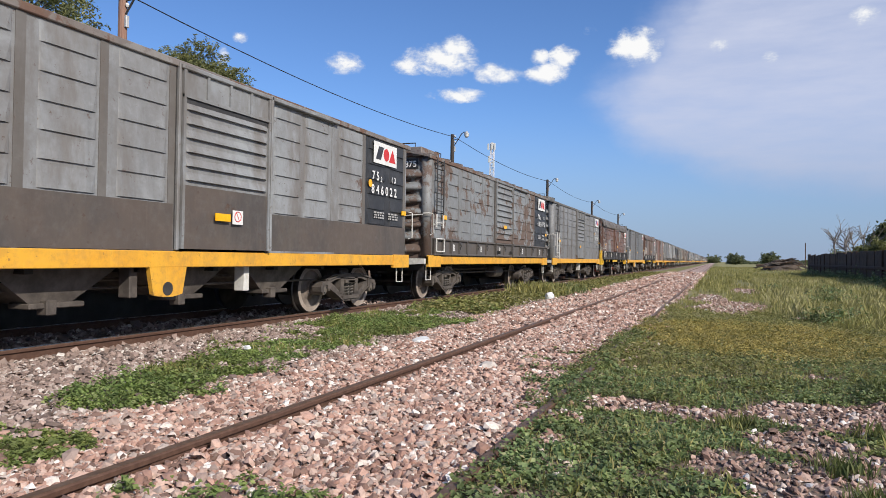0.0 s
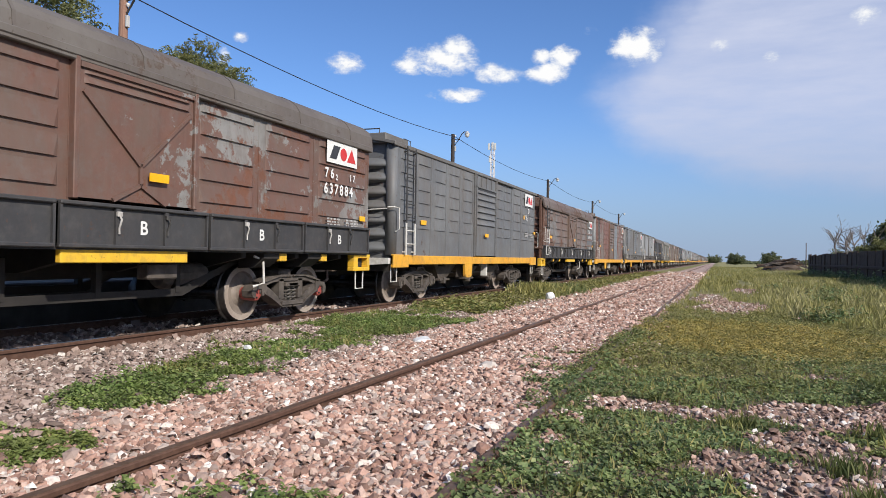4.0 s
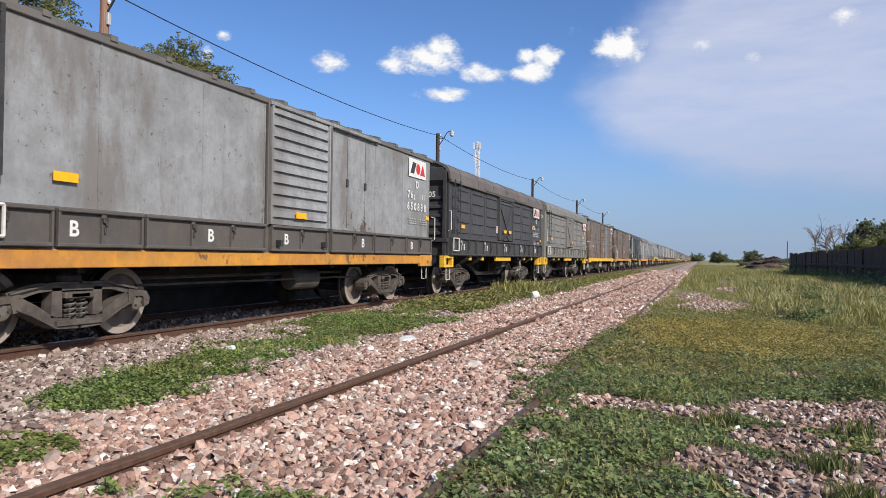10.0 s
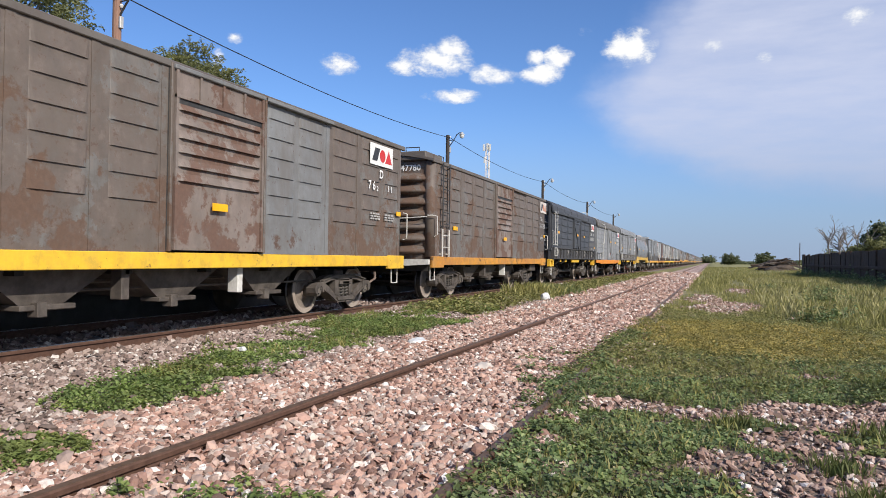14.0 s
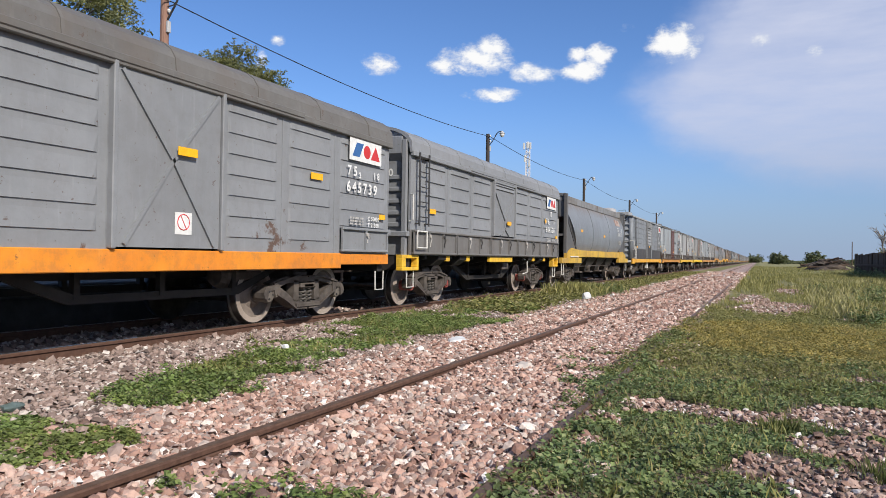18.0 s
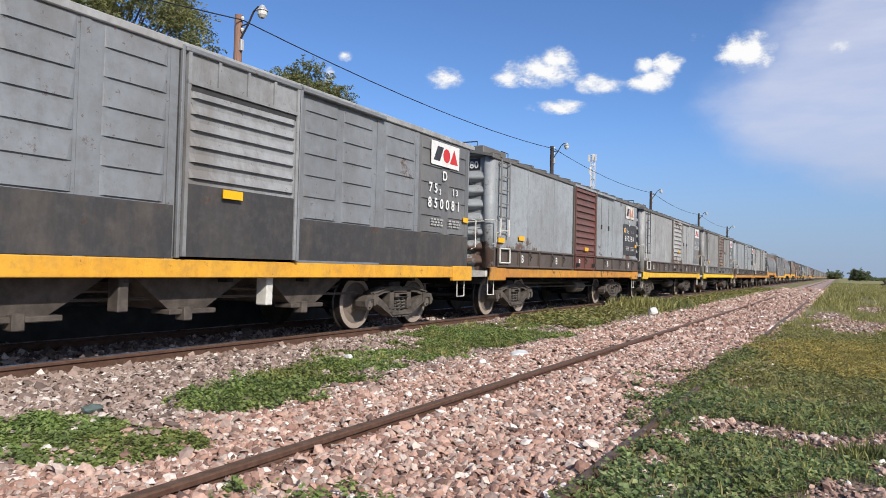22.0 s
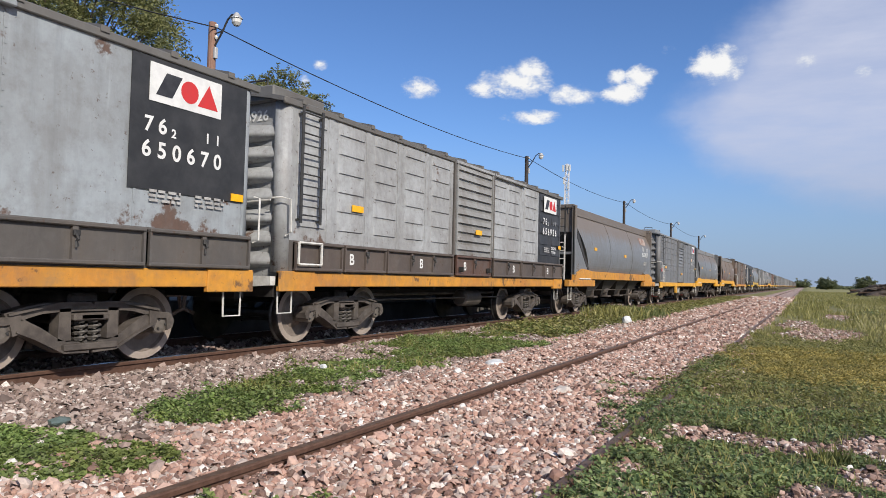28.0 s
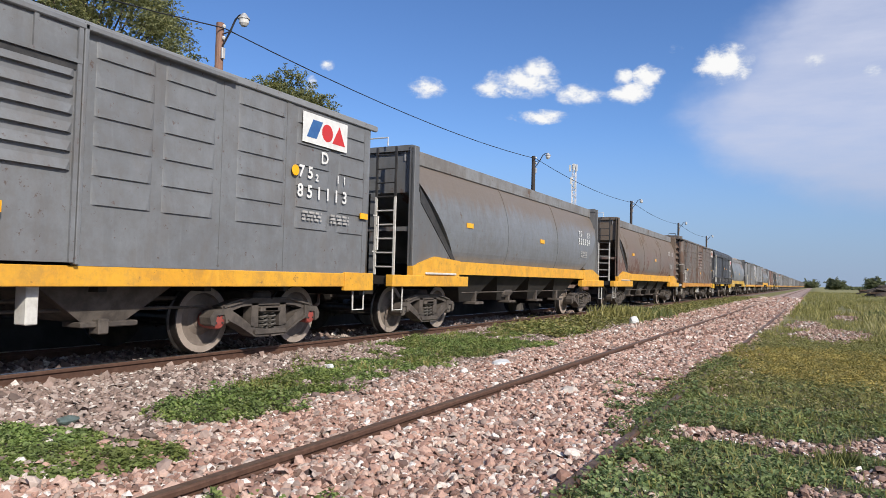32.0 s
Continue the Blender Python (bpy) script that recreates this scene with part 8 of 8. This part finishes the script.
# ---- poles, wires, trees, loading bank, litter ----
def lamp_pole(x, y, h, wood):
    p = thing("lamp_pole", "weathered wooden pole with a street lamp on a bent arm", "pole", (x, y, 0), "lamp poles")
    part("pole", Shape().tube([(0, 0, -0.3), (0.01, 0, h * 0.5), (0, 0, h)], [0.13, 0.118, 0.10], 12), [wood], p)
    s = Shape()
    s.tube([(0.1, 0, h - 0.62), (0.34, 0.0, h - 0.30), (0.52, 0.0, h + 0.0), (0.66, 0.0, h + 0.10), (0.80, 0.0, h + 0.08)], 0.026, 6)
    s.tube([(0.1, 0, h - 0.30), (0.36, 0, h - 0.27)], 0.018, 6)
    part("arm", s, [BLACK_IRON], p)
    s = Shape()
    s.lathe([(0.0, 0.05), (-0.08, 0.10), (-0.13, 0.15), (-0.15, 0.15)], (0.82, 0, h + 0.12), "z", 12)
    head = part("lamp_head", s, [LAMP_METAL], p)
    part("bowl", Shape().lathe([(0.0, 0.13), (-0.10, 0.12), (-0.17, 0.07), (-0.19, 0.02)], (0.82, 0, h - 0.03), "z", 12), [LAMP_GLASS], head, "glass lamp bowl")
    s = Shape()
    s.box(0.10, 0.17, -0.05, 0.05, h - 0.95, h - 0.66, 0, 0.01)
    part("fuse_box", s, [LAMP_METAL], p)
    for k in (0.15, 0.45):
        part("insulator", Shape().lathe([(0, 0.03), (0.05, 0.05), (0.09, 0.03)], (0.14, 0, h - k), "z", 8), [LAMP_GLASS], p)
    return p


POLE_X = -13.5
POLES = ((12.7, 7.62), (35.3, 7.95), (58.2, 8.0), (81.0, 8.0), (104.0, 8.0))
for y, h in POLES:
    # poles beyond the first get a darker wood colour
    lamp_pole(POLE_X, y, h, POLE_WOOD if y < 20 else DARK_POLE)
s = Shape()
for (a, ha), (b, hb), sag in zip(((-12.0, 7.4),) + POLES, POLES, (0.95, 0.36, 0.36, 0.36, 0.36)):
    s.tube([(POLE_X + 0.14, a + (b - a) * i / 12, ha + (hb - ha) * i / 12 - 0.15 - sag * 4 * (i / 12) * (1 - i / 12)) for i in range(13)], 0.016, 5)
tagged(new("overhead_cable", s.mesh("overhead_cable", [WIRE])), "black cable strung from pole to pole", "cable")


def lattice_mast(x, y, h):
    m = thing("radio_mast", "white and red lattice radio mast with antenna panels", "mast", (x, y, 0))
    s = Shape()
    w0, w1 = 0.95, 0.6
    n = 18
    corners = ((1, 1), (1, -1), (-1, -1), (-1, 1))
    for cx, cy in corners:
        s.tube([(cx * w0, cy * w0, 0), (cx * w1, cy * w1, h)], 0.14, 5)
    for i in range(n):
        z0, z1 = h * i / n, h * (i + 1) / n
        a, b = w0 + (w1 - w0) * i / n, w0 + (w1 - w0) * (i + 1) / n
        for j in range(4):
            p, q = corners[j], corners[(j + 1) % 4]
            s.tube([(p[0] * a, p[1] * a, z0), (q[0] * b, q[1] * b, z1)], 0.075, 4)
            s.tube([(p[0] * a, p[1] * a, z0), (q[0] * a, q[1] * a, z0)], 0.06, 4)
    part("lattice", s, [LATTICE], m)
    for i, (dx, z) in enumerate(((-1.3, h - 1.6), (1.3, h - 1.6), (0.2, h - 1.2), (-0.9, h - 6.5), (0.9, h - 8.5))):
        s = Shape()
        s.box(dx - 0.35, dx + 0.35, -1.2, -0.9, z - 1.3, z + 1.3, 0, 0.05)
        part("antenna_panel", s, [LAMP_GLASS], m)
    return m


lattice_mast(-83.2, 262.0, 46.8)

TREE_LEAF = leaf_mat("tree_leaves", ((0.0, (0.10, 0.115, 0.048)), (0.4, (0.18, 0.195, 0.082)), (0.75, (0.26, 0.265, 0.115)), (1.0, (0.37, 0.355, 0.17))), 0.6)
DARK_LEAF = leaf_mat("dark_tree_leaves", ((0.0, (0.06, 0.08, 0.045)), (0.5, (0.11, 0.14, 0.078)), (1.0, (0.19, 0.21, 0.12))), 0.6)


def tree(name, label, at, h, spread_r, seed, leaf, n=9000, size=0.16, crown_base=0.35, feathery=True, round_crown=False):
    """Tapered trunk, forked limbs, twigs and a crown of small leaves in sprays."""
    r = random.Random(seed)
    t = thing(name, label, "tree", at)
    s = Shape()
    tips = []
    top = h * crown_base
    s.tube([(0, 0, -0.2), (0.05 * h * r.uniform(-1, 1), 0, top * 0.5), (0.06 * h * r.uniform(-1, 1), 0.03 * h, top)], [0.035 * h, 0.028 * h, 0.022 * h], 8)
    base = Vector(s.v[-1])
    for i in range(16 if round_crown else 10):
        a = i * 0.7 + r.uniform(-0.3, 0.3)
        reach = spread_r * r.uniform(0.45, 0.95)
        end = Vector((math.cos(a) * reach, math.sin(a) * reach, h * r.uniform(0.62, 0.98) - 0.25 * h * (reach / spread_r) ** 2))
        if round_crown:
            end.z = h * (0.18 + 0.78 * r.random() * math.sqrt(max(0.05, 1 - (reach / spread_r) ** 2)))
        p0 = Vector((0, 0, top * r.uniform(0.7, 1.0)))
        mid = p0.lerp(end, 0.5) + Vector((0, 0, 0.07 * h))
        s.tube([p0, mid, end], [0.014 * h, 0.009 * h, 0.003 * h], 6)
        for j in range(15):
            q = p0.lerp(end, 0.4 + 0.6 * r.random()) + Vector((0, 0, 0.04 * h))
            e2 = q + Vector((r.gauss(0, 1), r.gauss(0, 1), r.gauss(0.25, 0.6))) * spread_r * 0.26
            s.tube([q, e2], [0.004 * h, 0.0015 * h], 4)
            tips += [(q, e2)]
        tips += [(mid, end)]
    part("trunk", s, [BARK], t)
    st = np.random.RandomState(seed)
    k = st.randint(0, len(tips), n)
    u = st.uniform(0.1, 1.12, n)
    A = np.array([list(a) for a, b in tips])
    B = np.array([list(b) for a, b in tips])
    c = A[k] + (B[k] - A[k]) * u[:, None] + st.normal(0, 1, (n, 3)) * np.array([1, 1, 0.75]) * spread_r * 0.075
    c[:, 2] -= np.abs(st.normal(0, 0.3, n)) * 0.02 * h
    v = LEAF[None] * (np.array([0.42, 1.0, 1.0]) if feathery else np.ones(3)) * (st.uniform(0.6, 1.3, n) * size * 0.5)[:, None, None]
    v = np.einsum("nij,nkj->nki", rotations(n, st, 1.3), v) + c[:, None, :]
    part("crown", scatter_mesh("crown", v, 1, [(0, 1, 2, 3)], [leaf]), None, t)
    return t


def acacia(label, at, h, radius, tall, seed, clumps, sprays=13, leaflets=20):
    """Feathery crown: clumps over a dome, each a fan of drooping sprays set with narrow leaflets."""
    r = random.Random(seed)
    t = thing("acacia_tree", label, "tree", at)
    st = np.random.RandomState(seed)
    mid = h - tall
    u = st.normal(0, 1, (clumps, 3))
    u /= np.linalg.norm(u, axis=1)[:, None]
    u[:, 2] = np.where(u[:, 2] < -0.45, -u[:, 2], u[:, 2])
    rad = st.uniform(0.55, 0.98, clumps) ** 0.6 * (1 + 0.10 * np.sin(u[:, 0] * 5 + seed) * np.cos(u[:, 1] * 4))
    c = u * rad[:, None] * np.array([radius, radius, tall])
    c[:, 2] += mid
    s = Shape()
    s.tube([(0, 0, -0.2), (0.2, 0.1, mid * 0.45), (0.1, -0.1, mid * 0.8)], [0.30, 0.25, 0.20], 8)
    for i in range(0, clumps, 4):
        p = Vector(c[i])
        q = Vector((0.1, -0.1, mid * r.uniform(0.6, 0.8)))
        s.tube([q, q.lerp(p, 0.5) + Vector((0, 0, 0.3)), p], [0.09, 0.05, 0.015], 5)
    part("trunk", s, [BARK], t)
    n = clumps * sprays
    base = np.repeat(c, sprays, 0) + st.normal(0, 0.16, (n, 3))
    d = np.repeat(u, sprays, 0) * 0.8 + st.normal(0, 0.55, (n, 3)) + np.array([0, 0, 0.25])
    d /= np.linalg.norm(d, axis=1)[:, None]
    l = st.uniform(0.45, 1.05, n)
    w = np.linspace(0.05, 1, leaflets)[None, :, None]
    pos = base[:, None] + d[:, None] * l[:, None, None] * w + np.array([0, 0, -0.42]) * (l[:, None, None] * w ** 2)
    pos = pos.reshape(-1, 3) + st.normal(0, 0.045, (n * leaflets, 3))
    v = LEAF[None] * np.array([0.5, 1.0, 1.0]) * (st.uniform(0.05, 0.10, n * leaflets))[:, None, None]
    v = np.einsum("nij,nkj->nki", rotations(n * leaflets, st, 1.2), v) + pos[:, None, :]
    part("crown", scatter_mesh("crown", v, 1, [(0, 1, 2, 3)], [TREE_LEAF]), None, t)
    return t


acacia("tall feathery green acacia behind the train", (-24.0, 15.7, 0), 12.8, 4.0, 4.6, 3, 430, 8, 18)
acacia("dense rounded acacia behind the train", (-24.0, 26.5, 0), 11.2, 3.5, 5.2, 5, 430, 8, 18)
tree("bush", "low bush behind the platform", (-25.0, 38.0, 0), 6.2, 4.0, 8, TREE_LEAF, 9000, 0.30, 0.3, False, True)
tree("broad_tree", "distant rounded tree on the plain", (6.8, 285.0, 0), 4.5, 3.1, 11, DARK_LEAF, 9000, 0.45, 0.1, False, True)
tree("broad_tree", "distant low tree on the plain", (21.8, 330.0, 0), 6.0, 3.9, 12, DARK_LEAF, 8000, 0.55, 0.1, False, True)
tree("broad_tree", "distant low tree beside the line", (-2.5, 560.0, 0), 5.0, 6.0, 17, DARK_LEAF, 4000, 1.0, 0.1, False, True)
tree("leafy_tree", "dark green tree on the loading bank", (14.9, 71.0, 1.66), 4.5, 2.3, 14, DARK_LEAF, 12000, 0.24, 0.15, False, True)
tree("bush", "green bush on top of the loading bank", (12.9, 68.5, 1.66), 2.2, 1.7, 15, TREE_LEAF, 7000, 0.18, 0.12, False, True)
tree("bush", "low bush on top of the loading bank", (10.9, 72.0, 1.66), 0.95, 1.1, 16, TREE_LEAF, 3500, 0.15, 0.12, False, True)
# line of scrub on the horizon
xx = rs.uniform(8, 75, 5000)
v = LEAF[None] * rs.uniform(0.3, 0.7, 5000)[:, None, None]
v = np.einsum("nij,nkj->nki", rotations(5000, rs, 1.2), v)
v[:, :, 0] += xx[:, None]
v[:, :, 1] += rs.uniform(390, 420, 5000)[:, None]
v[:, :, 2] += (rs.rand(5000) * np.clip(2.0 + 1.3 * wave(xx * 0.35, xx * 0, 41), 0.5, 4.0))[:, None]
tagged(new("far_scrub", scatter_mesh("far_scrub", v, 1, [(0, 1, 2, 3)], [DARK_LEAF])), "low dark scrub along the horizon", "bushes", "", "stuff")

# bare shrub on the bank
r = random.Random(31)
s = Shape()


def twig(p, d, l, k):
    e = p + d * l
    s.tube([p, p.lerp(e, 0.5) + Vector((r.gauss(0, 0.04), 0, r.gauss(0, 0.04))) * l, e], [0.022 * k + 0.012, 0.018 * k + 0.010, 0.012], 4)
    if k > 0:
        for _ in range(3):
            twig(p.lerp(e, r.uniform(0.5, 1.0)), (d + Vector((r.gauss(0, 0.5), r.gauss(0, 0.4), r.gauss(0.1, 0.3)))).normalized(), l * r.uniform(0.55, 0.8), k - 1)


for i in range(7):
    twig(Vector((r.gauss(0, 0.45), r.gauss(0, 0.3), 0)), Vector((r.gauss(0, 0.6), r.gauss(0, 0.3), 1)).normalized(), r.uniform(1.3, 1.9), 3)
ob = new("bare_shrub", s.mesh("bare_shrub", [DRY_BRANCH]))
ob.location = (11.2, 70.0, 1.6)
tagged(ob, "leafless grey shrub on the loading bank", "shrub")

# loading bank of upright old planks
bank = thing("loading_bank", "old loading bank faced with dark weathered planks", "platform", (8.5, 0, 0), "", "structure")
s = Shape()
s.box(0.10, 30.0, 20.0, 76.0, -0.2, 1.66, 0, 0.04)
part("fill", s, [simple("bank_soil", (0.11, 0.085, 0.065), (0.20, 0.16, 0.12), 2.0, 0.95, 0.0, 0.6, 0.05)], bank)
r = random.Random(9)
y = 20.0
while y < 76.5:
    w = r.choice((0.55, 0.8, 1.1, 1.6))
    h = 2.03 + r.uniform(-0.07, 0.05) - (0.14 if r.random() < 0.1 else 0.0)
    x = r.uniform(-0.09, 0.0)
    q = Shape()
    q.box(x, x + 0.12, y, y + w - 0.02, -0.2, h, 0, 0.012)
    part("plank", q, [DARK_WOOD], bank)
    y += w
q = Shape()
q.box(-0.14, -0.04, 20.0, 76.5, 0.92, 1.10, 0, 0.02)
part("waling", q, [DARK_WOOD], bank)
q = Shape()
for i in range(16):
    y = 21 + i * 3.5 + r.uniform(-1, 1)
    q.box(0.3, 2.6, y, y + r.uniform(1.2, 3.0), 1.66, 1.66 + r.uniform(0.14, 0.36), 0, 0.03)
part("cap_slab", q, [PALE_WOOD], bank)
# heap of old timbers beside the bank, thrown over a mound of earth
def lump(name, label, category, at, size, seed, mat, sub=2):
    bm = bmesh.new()
    bmesh.ops.create_icosphere(bm, subdivisions=sub, radius=1.0)
    for v in bm.verts:
        k = 1 + 0.28 * noise.noise(v.co * 1.7 + Vector((seed, 0, 0)))
        v.co = Vector((v.co.x * size[0], v.co.y * size[1], v.co.z * size[2])) * k
    me = bpy.data.meshes.new(name)
    bm.to_mesh(me)
    bm.free()
    me.materials.append(mat)
    ob = new(name, me)
    ob.location = (at[0], at[1], float(height(np.array([at[0]]), np.array([at[1]]))[0]) + at[2])
    return tagged(ob, label, category)


lump("earth_mound", "dark mound of earth under a heap of timbers", "mound", (9.0, 110.0, 0.0), (2.7, 4.2, 1.05), 12, simple("mound_earth", (0.06, 0.045, 0.035), (0.12, 0.09, 0.07), 2.0, 0.95, 0.0, 0.6, 0.05), 3)
r = random.Random(12)
for i in range(44):
    s = Shape()
    l, w = r.uniform(1.6, 3.8), r.uniform(0.06, 0.13)
    s.box(-l / 2, l / 2, -w, w, -w * 0.8, w * 0.8, 0, 0.015)
    ob = new("old_sleeper", s.mesh("old_sleeper", [SLEEPER if i % 3 else DARK_WOOD]))
    dx, dy = r.uniform(-2.4, 2.3), r.uniform(-3.2, 1.0)
    k = max(0.0, 1 - (dx / 2.9) ** 2 - (dy / 4.3) ** 2)
    ob.location = (9.0 + dx, 110 + dy, 0.05 + 1.05 * math.sqrt(k) + r.uniform(0.0, 0.5 * k + 0.1))
    ob.rotation_euler = (r.uniform(-0.2, 0.2), r.uniform(-0.28, 0.28) + 0.25 * dx / 2, r.uniform(-0.7, 0.7))
    tagged(ob, "broken old sleeper in a heap by the loading bank", "timber", "heap of old sleepers")
p = thing("utility_pole", "thin distant utility pole", "pole", (12.6, 118.0, 0))
part("pole", Shape().tube([(0, 0, 0), (0, 0, 4.3)], [0.08, 0.06], 8), [DARK_WOOD], p)


lump("plastic_bag", "white plastic bag lying in the weeds", "bag", (-4.62, 20.4, 0.11), (0.15, 0.17, 0.13), 3, BAG)
lump("plastic_bag", "crumpled white plastic sheet on the ballast", "bag", (-3.95, 9.2, 0.03), (0.11, 0.24, 0.05), 4, BAG)
lump("pale_stone", "large pale stone beside the siding rail", "stone", (-2.35, 7.35, 0.03), (0.09, 0.14, 0.05), 5, simple("pale_stone", (0.62, 0.55, 0.48), (0.45, 0.40, 0.36), 12.0, 0.85))
lump("paper_scrap", "white scrap of paper among weeds", "litter", (-5.05, 6.65, 0.12), (0.05, 0.04, 0.03), 6, BAG)
lump("plastic_bottle", "crushed pale blue plastic bottle", "litter", (-5.0, 3.35, 0.05), (0.045, 0.09, 0.035), 7, simple("blue_plastic", (0.13, 0.17, 0.16), (0.08, 0.11, 0.10), 12.0, 0.3))

# low station platform behind the train
plat = thing("platform", "low dark station platform behind the train", "platform", (0, 0, 0), "", "structure")
ASPHALT = simple("platform_asphalt", (0.035, 0.035, 0.036), (0.06, 0.058, 0.056), 3.0, 0.9)
KERB = simple("platform_kerb", (0.07, 0.065, 0.06), (0.12, 0.11, 0.10), 3.0, 0.9)
s = Shape()
s.box(-19.0, -10.12, -40.0, 150.0, -0.2, 0.70)
part("deck", s, [ASPHALT], plat)
s = Shape()
s.box(-10.12, -9.85, -40.0, 150.0, 0.50, 0.72, 0, 0.02)
s.box(-10.10, -9.95, -40.0, 150.0, -0.2, 0.50)
part("kerb", s, [KERB], plat)

motions()
